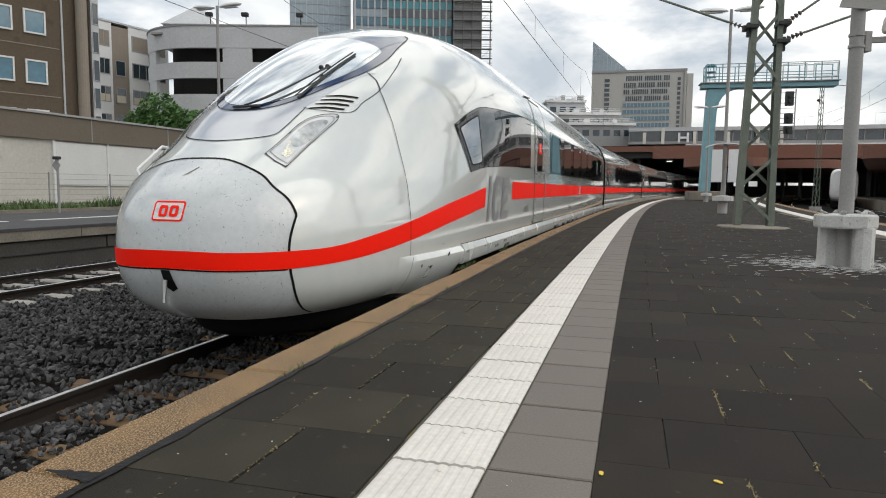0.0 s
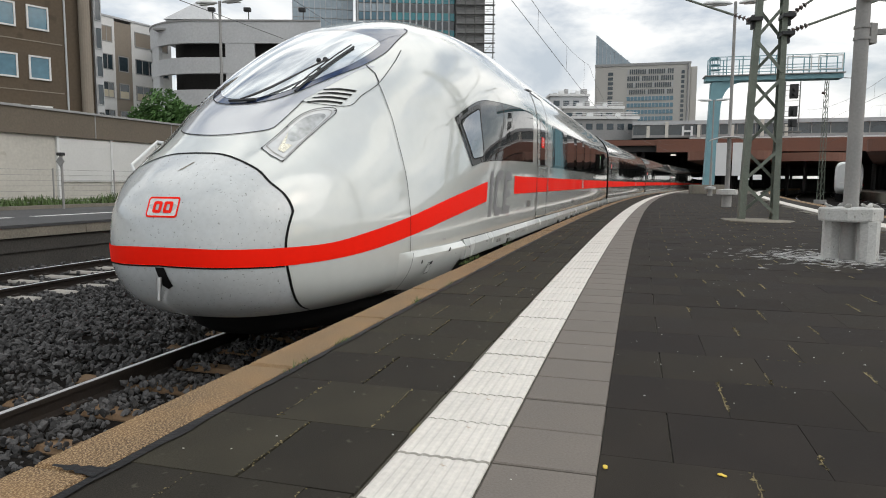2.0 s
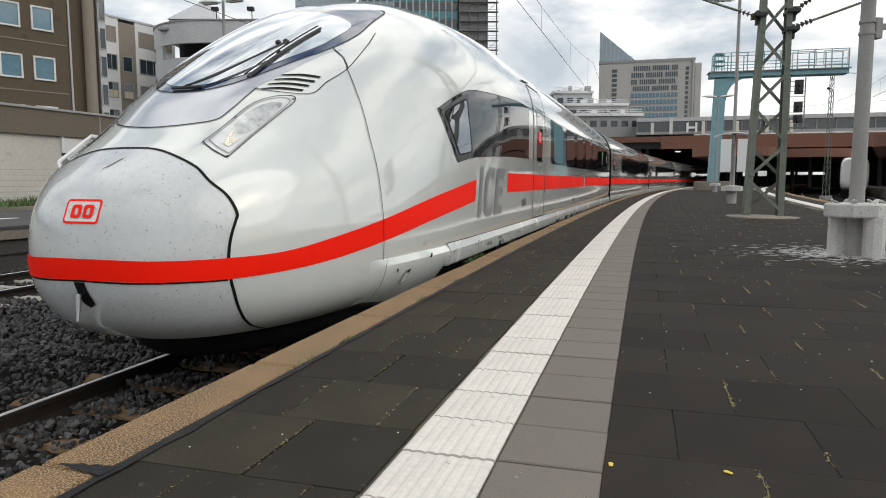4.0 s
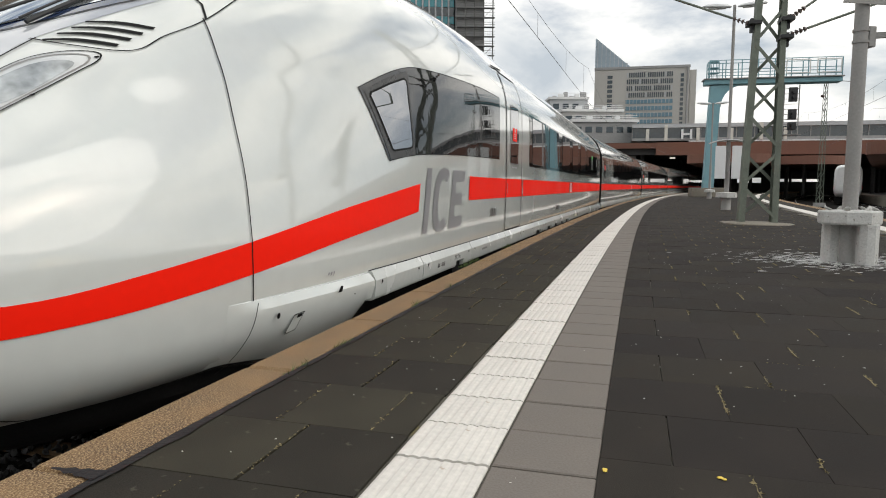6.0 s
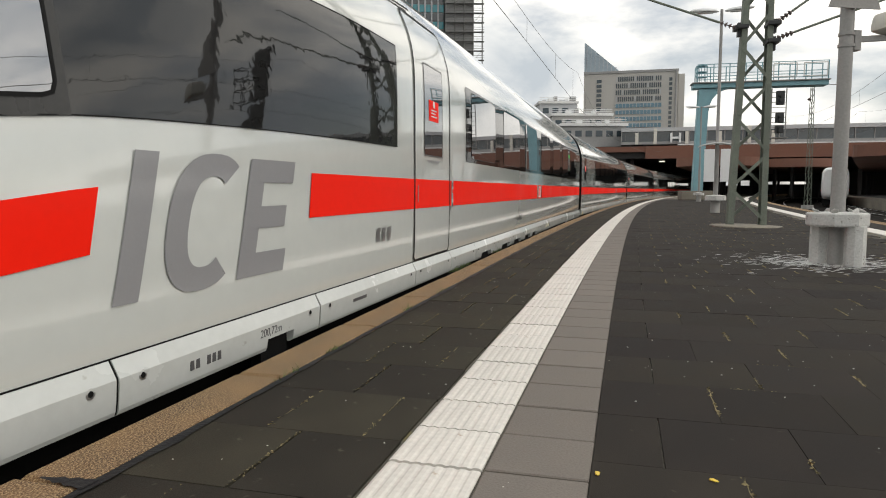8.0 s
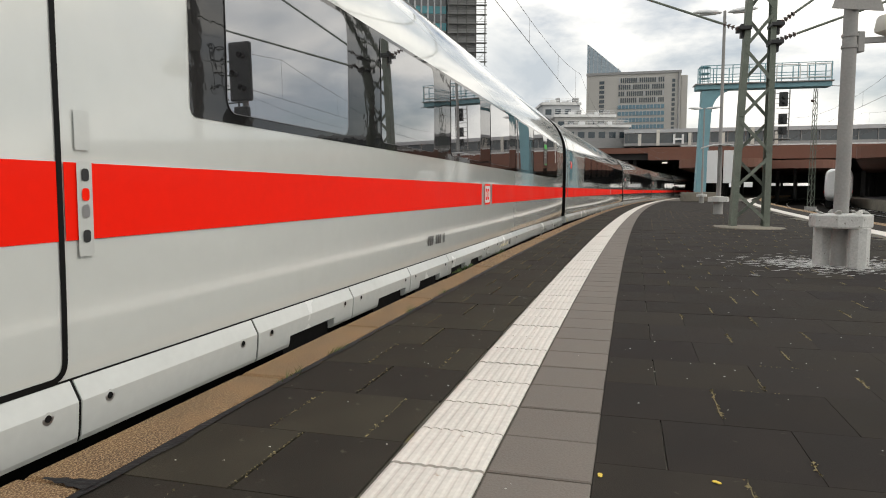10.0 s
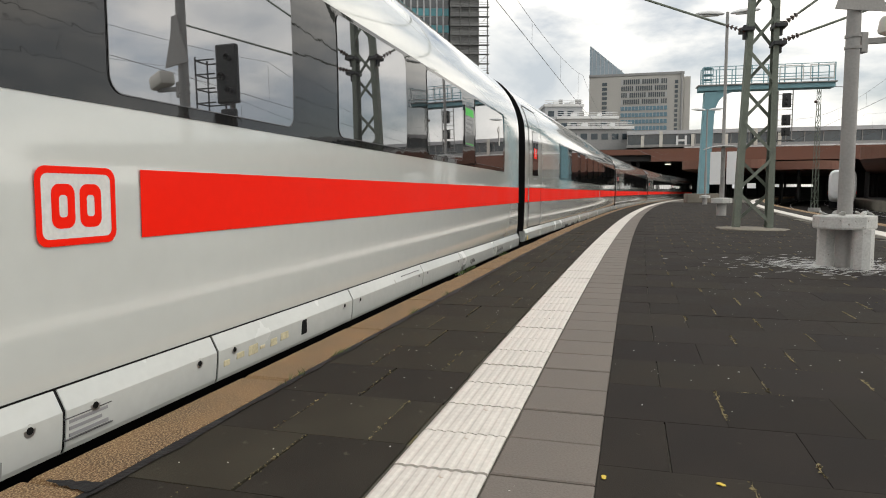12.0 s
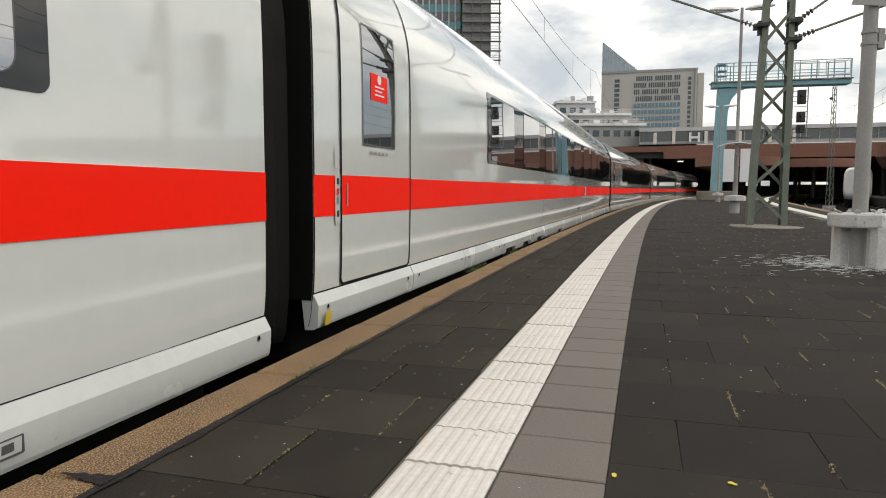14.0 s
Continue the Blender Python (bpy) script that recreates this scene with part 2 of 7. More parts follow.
WEED = material("weed", (0.085, 0.135, 0.04), 0.7, vary=0.3, scale=2, fine=20, bump=0.0, island=0.4)
YELLOW = material("yellow_plastic", (0.70, 0.50, 0.05), 0.5, vary=0.1, bump=0.0)
WIRE = material("contact_wire", (0.10, 0.10, 0.10), 0.5, vary=0.1, bump=0.0)
CREAM = material("cream_housing", (0.62, 0.60, 0.54), 0.5, vary=0.08, bump=0.03)
SPILL = material("pale_spill", (0.42, 0.42, 0.41), 0.9, vary=0.3, scale=9, bump=0.2, island=0.3)
FARTRAIN = material("white_far_train_paint", (0.70, 0.70, 0.70), 0.3, vary=0.04, bump=0.0, coat=0.4)
WHITECONC = material("chipped_pale_concrete", (0.50, 0.50, 0.48), 0.9, vary=0.22, scale=5, fine=50, bump=0.5, specks=(18, 0.64, (0.24, 0.23, 0.21)))
LAMPGLOW = glow("lit_lamp", (1.0, 0.93, 0.80), 1.2)

# ---- the plan: everything along the platform follows one arc ----
# s runs along the line between white and grey tiles, d to its left, z up from the platform.
ARC_R, ARC_TURN, ARC_X, ARC_Y = 558.0, radians(15.8), 0.177, 2.085
ARC_CX, ARC_CY = ARC_X + ARC_R * math.cos(ARC_TURN), ARC_Y - ARC_R * math.sin(ARC_TURN)
TRACK_D, RAIL_Z = 3.02, -0.76


def arc(s, d=0.0, z=0.0):
    a = ARC_TURN + s / ARC_R
    return Vector((ARC_CX - (ARC_R + d) * math.cos(a), ARC_CY + (ARC_R + d) * math.sin(a), z))


def heading(s):
    """Degrees to turn an object whose x runs along s."""
    return 90 - math.degrees(ARC_TURN + s / ARC_R)


def at_arc(s, d, z=0.0, turn=0.0):
    p = arc(s, d, z)
    return pose(p.x, p.y, p.z, 0, 0, heading(s) + turn)


# ---- building helpers ----
def mesh_object(name, bm, mat, smooth=False):
    me = bpy.data.meshes.new(name)
    bmesh.ops.recalc_face_normals(bm, faces=bm.faces)
    bm.to_mesh(me)
    bm.free()
    for m in mat if isinstance(mat, (list, tuple)) else (mat,):
        me.materials.append(m)
    if smooth:
        me.shade_smooth()
        me.set_sharp_from_angle(angle=radians(38 if smooth is True else smooth))
    return new(name, me)


def part(name, bm, mat, parent, label="", smooth=False):
    """Links a bmesh as one mesh object under a thing or under a part."""
    ob = mesh_object(name, bm, mat, smooth)
    ob.parent = parent
    return tagged(ob, label)


def empty(name, m, label, category, group="", kind=""):
    ob = new(name)
    ob.matrix_basis = m
    return tagged(ob, label, category, group, kind)


def setting(ob, label, category):
    return tagged(ob, label, category, kind="structure")


def box(bm, x0, x1, y0, y1, z0, z1, m=None, bevel=0.0):
    v = [bm.verts.new((x, y, z)) for z in (z0, z1) for x, y in ((x0, y0), (x1, y0), (x1, y1), (x0, y1))]
    faces = [bm.faces.new([v[i] for i in q]) for q in ((3, 2, 1, 0), (4, 5, 6, 7), (0, 1, 5, 4), (1, 2, 6, 5), (2, 3, 7, 6), (3, 0, 4, 7))]
    if bevel:
        out = bmesh.ops.bevel(bm, geom=list({e for f in faces for e in f.edges}), offset=bevel, segments=2, affect="EDGES", profile=0.5)
        v = list({w for f in out["faces"] for w in f.verts} | {w for w in v if w.is_valid})
    if m is not None:
        bmesh.ops.transform(bm, matrix=m, verts=[w for w in v if w.is_valid])
    return bm


def tube(bm, p, q, r0, r1=None, n=10, caps=True):
    """A round bar from p to q."""
    p, q = Vector(p), Vector(q)
    r1 = r0 if r1 is None else r1
    turn = (q - p).to_track_quat("Z", "Y").to_matrix()
    rings = []
    for c, r in ((p, r0), (q, r1)):
        rings.append([bm.verts.new(c + turn @ Vector((r * math.cos(2 * math.pi * i / n), r * math.sin(2 * math.pi * i / n), 0))) for i in range(n)])
    for i in range(n):
        bm.faces.new((rings[0][i], rings[0][(i + 1) % n], rings[1][(i + 1) % n], rings[1][i]))
    if caps:
        bm.faces.new(rings[0][::-1]), bm.faces.new(rings[1])
    return bm


def bar(bm, p, q, w, h):
    """A square bar from p to q, w wide and h high."""
    p, q = Vector(p), Vector(q)
    turn = (q - p).to_track_quat("Z", "Y").to_matrix()
    rings = [[bm.verts.new(c + turn @ Vector((a * w / 2, b * h / 2, 0))) for a, b in ((-1, -1), (1, -1), (1, 1), (-1, 1))] for c in (p, q)]
    for i in range(4):
        bm.faces.new((rings[0][i], rings[0][(i + 1) % 4], rings[1][(i + 1) % 4], rings[1][i]))
    bm.faces.new(rings[0][::-1]), bm.faces.new(rings[1])
    return bm


def lathe(bm, rings, n=16, centre=(0, 0)):
    """A turned body from (radius, height) rings."""
    loops = [[bm.verts.new((centre[0] + r * math.cos(2 * math.pi * i / n), centre[1] + r * math.sin(2 * math.pi * i / n), z)) for i in range(n)] for r, z in rings]
    for a, b in zip(loops, loops[1:]):
        for i in range(n):
            bm.faces.new((a[i], a[(i + 1) % n], b[(i + 1) % n], b[i]))
    bm.faces.new(loops[0][::-1]), bm.faces.new(loops[-1])
    return bm


def along(section, s0, s1, step=1.0, wide=None):
    """A bmesh that runs along the arc with the closed section [(d, z), ...]; wide(s) shifts d."""
    bm = bmesh.new()
    count = max(1, round((s1 - s0) / step))
    rings = []
    for i in range(count + 1):
        s = s0 + (s1 - s0) * i / count
        rings.append([bm.verts.new(arc(s, d + (wide(s) if wide else 0), z)) for d, z in section])
    k = len(section)
    for a, b in zip(rings, rings[1:]):
        for i in range(k):
            bm.faces.new((a[i], a[(i + 1) % k], b[(i + 1) % k], b[i]))
    bm.faces.new(rings[0][::-1]), bm.faces.new(rings[-1])
    return bm


def from_lists(name, verts, faces, mat):
    me = bpy.data.meshes.new(name)
    me.from_pydata(verts, [], faces)
    me.materials.append(mat)
    me.update()
    return new(name, me)


def wire(name, points, radius, label, mat=None, category="cable"):
    cu = bpy.data.curves.new(name, "CURVE")
    cu.dimensions, cu.bevel_depth, cu.bevel_resolution = "3D", radius, 1
    sp = cu.splines.new("POLY")
    sp.points.add(len(points) - 1)
    for q, p in zip(sp.points, points):
        q.co = (*p, 1)
    cu.materials.append(mat or WIRE)
    return tagged(new(name, cu), label, category)


# ---- the train: its outer skin as a function, from which all panels are cut ----
def smooth(table, v):
    """A smooth curve through (v, value) pairs."""
    if v <= table[0][0]:
        return table[0][1]
    if v >= table[-1][0]:
        return table[-1][1]
    i = max(k for k in range(len(table) - 1) if table[k][0] <= v)
    (x0, y0), (x1, y1) = table[i], table[i + 1]
    h = x1 - x0

    def slope(k):
        if k == 0 or k == len(table) - 1:
            k2 = 1 if k == 0 else k
            return (table[k2][1] - table[k2 - 1][1]) / (table[k2][0] - table[k2 - 1][0])
        return (table[k + 1][1] - table[k - 1][1]) / (table[k + 1][0] - table[k - 1][0])
    m0, m1, t = slope(i) * h, slope(i + 1) * h, (v - x0) / h
    return (2 * t**3 - 3 * t**2 + 1) * y0 + (t**3 - 2 * t**2 + t) * m0 + (-2 * t**3 + 3 * t**2) * y1 + (t**3 - t**2) * m1


# half width of the car by height above the platform
HALF = ((-0.28, 1.19), (-0.2, 1.32), (-0.05, 1.41), (0.1, 1.437), (0.3, 1.455), (0.9, 1.465), (1.2, 1.466), (1.7, 1.466), (2.05, 1.45),
        (2.3, 1.39), (2.55, 1.27), (2.75, 1.11), (2.9, 0.94), (3.02, 0.71), (3.09, 0.47), (3.12, 0.28), (3.13, 0.0))
# how far the nose's middle line lies behind the tip
LEAN = ((-0.28, 0.40), (-0.2, 0.255), (-0.1, 0.14), (0.1, 0.025), (0.28, 0.0), (0.45, 0.015), (0.64, 0.06), (0.85, 0.20), (1.05, 0.46), (1.24, 0.74),
        (1.52, 1.08), (1.9, 1.66), (2.3, 2.36), (2.6, 2.98), (2.8, 3.55), (2.95, 4.2), (3.06, 5.0), (3.12, 6.0), (3.13, 6.6))
ROUND, CAR1 = 2.8, 26.475


def nose_length(z):
    return 5.0 + 2.2 * min(1.0, max(0.0, (z - 0.5) / 1.1)) + max(0.0, z - 1.8) * 1.4 - smooth(LEAN, z)


def half_at(x, z):
    """Half width of the end car at x behind the tip and height z."""
    a = smooth(LEAN, z)
    if x <= a:
        return 0.0
    n = nose_length(z)
    f = min(1.0, (x - a) / n)
    return smooth(HALF, z) * (1 - (1 - f) ** ROUND) ** (1 / ROUND)


def front_at(y, z):
    """x of the nose's skin at the half width y and height z."""
    w = smooth(HALF, z)
    f = min(1.0, abs(y) / max(w, 1e-6))
    return smooth(LEAN, z) + nose_length(z) * (1 - (1 - f ** ROUND) ** (1 / ROUND))


def skin_point(mode, u, v, side, lift):
    """A point of the skin, lifted off it: side and flat take (x, z), front takes (y, z)."""
    e = 0.004
    if mode == "front":
        x = front_at(u, v)
        nx = Vector((-1, (front_at(u + e, v) - front_at(u - e, v)) / (2 * e), (front_at(u, v + e) - front_at(u, v - e)) / (2 * e))).normalized()
        return Vector((x, u, v)) + nx * lift
    half = half_at if mode == "side" else lambda x, z: smooth(HALF, z)
    y = half(u, v)
    n = Vector((-(half(u + e, v) - half(u - e, v)) / (2 * e), 1, -(half(u, v + e) - half(u, v - e)) / (2 * e))).normalized()
    q = Vector((u, y, v)) + n * lift
    return Vector((q.x, q.y * side, q.z))


def cut(bm, size):
    """Cuts flat faces in the (u, v) plane into cells."""
    us = [w.co.x for w in bm.verts]
    vs = [w.co.y for w in bm.verts]
    for axis, low, high, step in ((0, min(us), max(us), size[0]), (1, min(vs), max(vs), size[1])):
        at = low + step
        while at < high - 1e-4:
            co, no = [0, 0, 0], [0, 0, 0]
            co[axis], no[axis] = at, 1
            bmesh.ops.bisect_plane(bm, geom=bm.verts[:] + bm.edges[:] + bm.faces[:], plane_co=co, plane_no=no, dist=1e-5)
            at += step


def decal(polys, mode, side=-1, lift=0.004, size=(0.15, 0.08)):
    """Flat outlines [(u, v), ...] laid on the train's skin, as a bmesh."""
    bm = bmesh.new()
    for poly in polys:
        bm.faces.new([bm.verts.new((u, v, 0)) for u, v in poly])
    cut(bm, size)
    for w in bm.verts:
        w.co = skin_point(mode, w.co.x, w.co.y, side, lift)
    return bm


def welded(bm):
    bmesh.ops.remove_doubles(bm, verts=bm.verts, dist=0.0008)
    return bm


def ribbon(points, width):
    """The outline of a line of the given width, in pieces."""
    out = []
    for (a, b), (c, d) in zip(points, points[1:]):
        k = math.hypot(c - a, d - b)
        nx, ny = -(d - b) / k * width / 2, (c - a) / k * width / 2
        ex, ey = (c - a) / k * width * 0.25, (d - b) / k * width * 0.25
        out.append([(a + nx - ex, b + ny - ey), (c + nx + ex, d + ny + ey), (c - nx + ex, d - ny + ey), (a - nx - ex, b - ny - ey)])
    return out


def rounded(x0, x1, z0, z1, r, n=5):
    pts = []
    for cx, cz, a0 in ((x1 - r, z0 + r, -90), (x1 - r, z1 - r, 0), (x0 + r, z1 - r, 90), (x0 + r, z0 + r, 180)):
        pts += [(cx + r * math.cos(radians(a0 + 90 * i / n)), cz + r * math.sin(radians(a0 + 90 * i / n))) for i in range(n + 1)]
    return pts


def frame_polys(outer, inner):
    """A closed band between two outlines with the same number of points."""
    k = len(outer)
    return [[outer[i], outer[(i + 1) % k], inner[(i + 1) % k], inner[i]] for i in range(k)]


def curved(points, per=6):
    """A smooth line through points."""
    out, k = [], len(points)
    for i in range(k - 1):
        p0, p1, p2, p3 = points[max(i - 1, 0)], points[i], points[i + 1], points[min(i + 2, k - 1)]
        for j in range(per):
            t = j / per
            out.append(tuple(0.5 * (2 * p1[c] + (p2[c] - p0[c]) * t + (2 * p0[c] - 5 * p1[c] + 4 * p2[c] - p3[c]) * t * t + (3 * p1[c] - p0[c] - 3 * p2[c] + p3[c]) * t**3) for c in (0, 1)))
    return out + [points[-1]]


def shell_levels():
    z = [-0.28 + 0.05 * i for i in range(53)]
    z = [a for a in z if a < 2.3] + [2.3, 2.38, 2.46, 2.54, 2.62, 2.69, 2.76, 2.82, 2.87, 2.92, 2.96, 3.0, 3.03, 3.06, 3.08, 3.1, 3.112, 3.122, 3.128, 3.13]
    return z


def end_car_shell():
    bm = bmesh.new()
    steps = 44
    for side in (-1, 1):
        rows = []
        for z in shell_levels():
            w, a, n = smooth(HALF, z), smooth(LEAN, z), nose_length(z)
            row = []
            for i in range(steps + 1):
                th = math.pi / 2 * (i / steps) ** 1.15
                row.append(bm.verts.new((a + n * (1 - max(0.0, math.cos(th)) ** (2 / ROUND)), side * w * math.sin(th) ** (2 / ROUND), z)))
            for x in (10.0, 16.0, 21.0, CAR1):
                row.append(bm.verts.new((x, side * w, z)))
            rows.append(row)
        for a, b in zip(rows, rows[1:]):
            for i in range(len(a) - 1):
                bm.faces.new((a[i], a[i + 1], b[i + 1], b[i]))
    bmesh.ops.remove_doubles(bm, verts=bm.verts, dist=0.0005)
    bmesh.ops.delete(bm, geom=[f for f in bm.faces if all(v.co.z < 0.125 and v.co.x > 3.2 for v in f.verts)], context="FACES")
    ends = [e for e in bm.edges if e.is_boundary and all(v.co.x > CAR1 - 0.01 for v in e.verts)]
    for f in bmesh.ops.edgeloop_fill(bm, edges=ends, mat_nr=1)["faces"]:
        f.material_index = 1
    return bm


def middle_car_shell(length):
    bm = bmesh.new()
    ring = [(-smooth(HALF, z), z) for z in shell_levels() if z > 0.1]
    ring += [(-y, z) for y, z in ring[-2::-1]]
    rings = [[bm.verts.new((x, y, z)) for y, z in ring] for x in (0.0, 8.0, 16.0, length)]
    for a, b in zip(rings, rings[1:]):
        for i in range(len(ring) - 1):
            bm.faces.new((a[i], a[i + 1], b[i + 1], b[i]))
    for f in (bm.faces.new(rings[0]), bm.faces.new(rings[-1][::-1])):
        f.material_index = 1
    return bm


SKIRT_SECTION = ((1.440, 0.160), (1.452, 0.157), (1.484, 0.094), (1.488, 0.085), (1.488, 0.076), (1.482, 0.0), (1.476, -0.045), (1.468, -0.064), (1.450, -0.074), (1.385, -0.078), (1.36, 0.16))


def skirt_drop(x):
    """The skirt hangs a little lower towards the rear of the end car."""
    return 0.045 * min(1.0, max(0.0, (x - 20.6) / 5.0))


def skirt_panel(x0, x1, side, notches=(), drop=None, inset=0.0):
    """One skirt panel with a sloped top edge; notches are square cuts in its lower edge."""
    bm = bmesh.new()
    stations = [(x0, False)]
    for a, b in notches:
        if x0 < a and b < x1:
            stations += [(a, False), (a + 0.003, True), (b - 0.003, True), (b, False)]
    stations.append((x1, False))
    rings = []
    for x, up in stations:
        rings.append([bm.verts.new((x, side * (y - inset), (0.005 + (z + 0.1) * 0.05 if up and z < -0.03 else z) - (drop(x) if drop else 0.0))) for y, z in SKIRT_SECTION])
    k = len(SKIRT_SECTION)
    for a, b in zip(rings, rings[1:]):
        for i in range(k):
            bm.faces.new((a[i], a[(i + 1) % k], b[(i + 1) % k], b[i]))
    bm.faces.new(rings[0][::-1]), bm.faces.new(rings[-1])
    return bm


def nose_skirt(side):
    """The first skirt panel: a ridge grows out of the nose and the lower edge sweeps up to the next panel."""
    bm = bmesh.new()
    rings = []
    for i in range(29):
        x = 1.78 + (3.38 - 1.78) * i / 28
        grow = min(1.0, i / 6) ** 0.7 * (1 + 0.55 * max(0.0, (x - 2.3) / 1.08))
        base = -0.27 - 0.08 * min(1.0, max(0.0, (x - 1.9) / 0.5)) if x < 3.05 else -0.35 + 0.28 * ((x - 3.05) / 0.33) ** 1.6
        prof = ((0.0, 0.150), (0.012 * grow, 0.147), (0.046 * grow, 0.09), (0.050 * grow, 0.05), (0.040 * grow, -0.05), (0.028 * grow, 0.5 * base), (0.012, 0.85 * base), (-0.02, base), (-0.12, base), (-0.12, 0.15))
        upright = 0.3 * min(1.0, max(0.0, (x - 1.85) / 0.7))
        rings.append([bm.verts.new((x, side * (half_at(x, max(z * (1 - upright) if z < 0 else z, -0.27)) + o), z)) for o, z in prof])
    k = len(rings[0])
    for a, b in zip(rings, rings[1:]):
        for i in range(k):
            bm.faces.new((a[i], a[(i + 1) % k], b[(i + 1) % k], b[i]))
    bm.faces.new(rings[0][::-1]), bm.faces.new(rings[-1])
    return bm


def wheels(car, length):
    for c in (length / 2 - 8.69, length / 2 + 8.69):
        for x in (c - 1.25, c + 1.25):
            for y in (-0.75, 0.75):
                bm = bmesh.new()
                tube(bm, (x, y - 0.065, RAIL_Z + 0.46), (x, y + 0.065, RAIL_Z + 0.46), 0.46, n=28)
                part("wheel", bm, STEEL, car)
        bm = bmesh.new()
        box(bm, c - 1.9, c + 1.9, -1.1, -0.9, -0.35, -0.12, bevel=0.02)
        box(bm, c - 1.9, c + 1.9, 0.9, 1.1, -0.35, -0.12, bevel=0.02)
        box(bm, c - 0.4, c + 0.4, -1.0, 1.0, -0.35, -0.15, bevel=0.02)
        part("bogie_frame", bm, DARK, car)


def window_row(car, mode, x0, x1, panes, side):
    """A smoked glass band with single panes set into it."""
    band = part("window_band", decal([rounded(x0, x1, 1.165, 2.055, 0.05)], mode, side, 0.004, (0.5, 0.1)), BAND, car, "dark smoked glass band", True)
    for a, b in panes:
        flat_glass(part("pane", decal([rounded(a, b, 1.215, 2.02, 0.07)], mode, side, 0.008, (0.5, 0.1)), GLASS, band, "", True))
        part("pane_seal", decal(frame_polys(rounded(a - 0.004, b + 0.004, 1.211, 2.024, 0.074), rounded(a, b, 1.215, 2.02, 0.07)), mode, side, 0.009, (0.6, 0.2)), STEEL_DARK, band)


def train_door(car, mode, x0, x1, side):
    door = part("door", decal([rounded(x0, x1, 0.165, 2.50, 0.06)], mode, side, 0.005, (0.4, 0.08)), PAINT, car, "white plug door leaf", True)
    edge = rounded(x0, x1, 0.165, 2.50, 0.06)
    inner = rounded(x0 + 0.024, x1 - 0.024, 0.185, 2.476, 0.045)
    part("door_seal", decal(frame_polys(edge, inner), mode, side, 0.009, (0.4, 0.08)), RUBBER, door, "", True)
    mid = (x0 + x1) / 2 + 0.07
    pane = part("door_window", decal([rounded(mid - 0.37, mid + 0.23, 1.175, 2.03, 0.015)], mode, side, 0.009, (0.3, 0.08)), GLASS, door, "narrow door window", True)
    part("window_seal", decal(frame_polys(rounded(mid - 0.385, mid + 0.245, 1.16, 2.045, 0.02), rounded(mid - 0.37, mid + 0.23, 1.175, 2.03, 0.015)), mode, side, 0.011, (0.3, 0.2)), STEEL_DARK, pane)
    mid -= 0.08
    part("door_sticker", decal([[(mid - 0.16, 1.51), (mid + 0.16, 1.51), (mid + 0.16, 1.71), (mid - 0.16, 1.71)]], mode, side, 0.012), RED, door, "red notice sticker")
    part("sticker_text", decal([[(mid - 0.09, z), (mid + 0.09 - 0.04 * (i % 2), z), (mid + 0.09 - 0.04 * (i % 2), z + 0.012), (mid - 0.09, z + 0.012)] for i, z in enumerate((1.55, 1.58, 1.61))] + [rounded(mid - 0.035, mid + 0.035, 1.64, 1.71, 0.03)], mode, side, 0.014), LINE, door)
    for i in range(5):
        part("door_text", decal([[(mid - 0.18 + 0.075 * i, 1.10), (mid - 0.13 + 0.075 * i, 1.10), (mid - 0.13 + 0.075 * i, 1.125), (mid - 0.18 + 0.075 * i, 1.125)]], mode, side, 0.010), GREY, door)
    part("door_stripe", decal([[(x0 + 0.02, 0.66), (x1 - 0.02, 0.66), (x1 - 0.02, 0.935), (x0 + 0.02, 0.935)]], mode, side, 0.008, (0.4, 0.1)), RED, door, "red stripe across the door", True)
    part("door_button", decal([rounded(x0 + 0.09, x0 + 0.11, 0.72, 0.88, 0.008)], mode, side, 0.012), GREY, door)
    return door


def control_strip(car, x, side, mode):
    """The upright strip of door buttons beside a door."""
    strip = part("button_strip", decal([rounded(x, x + 0.07, 0.60, 0.94, 0.012)], mode, side, 0.012), SKIRT, car)
    for z, m in ((0.65, BLACKMETAL), (0.74, STEEL), (0.80, RED), (0.87, BLACKMETAL)):
        part("button", decal([rounded(x + 0.018, x + 0.052, z, z + 0.045, 0.012)], mode, side, 0.016), m, strip)
    part("label_plate", decal([rounded(x, x + 0.07, 0.98, 1.12, 0.008)], mode, side, 0.008), SKIRT, car)


def rivet_row(car, xs, side, drop=None):
    for x in xs:
        low = 0.066 - (drop(x) if drop else 0.0)
        bm = bmesh.new()
        tube(bm, (x, side * 1.46, low), (x, side * 1.4895, low), 0.013, n=10)
        lock = part("skirt_lock", bm, DARK, car)
        bm = bmesh.new()
        tube(bm, (x, side * 1.46, low), (x, side * 1.4875, low), 0.023, n=12)
        part("lock_ring", bm, STEEL, lock)


def skirts(car, joints, notches, side, drop=None):
    for a, b in zip(joints, joints[1:]):
        part("skirt_panel", skirt_panel(a + 0.008, b - 0.008, side, notches, drop), SKIRT, car, "", 14)
        if a > joints[0]:
            part("panel_seal", skirt_panel(a - 0.012, a + 0.012, side, (), drop, 0.006), RUBBER, car, "black seal between skirt panels", True)
        if side < 0:
            rivet_row(car, (a + 0.14, b - 0.14), side, drop)
    # black blocks fill the notches in place of the shade inside
    for a, b in notches:
        bm = bmesh.new()
        y0, y1 = sorted((side * 1.432, side * 1.37))
        box(bm, a + 0.004, b - 0.004, y0, y1, -0.2, 0.02)
        part("notch_shade_block", bm, DARK, car)


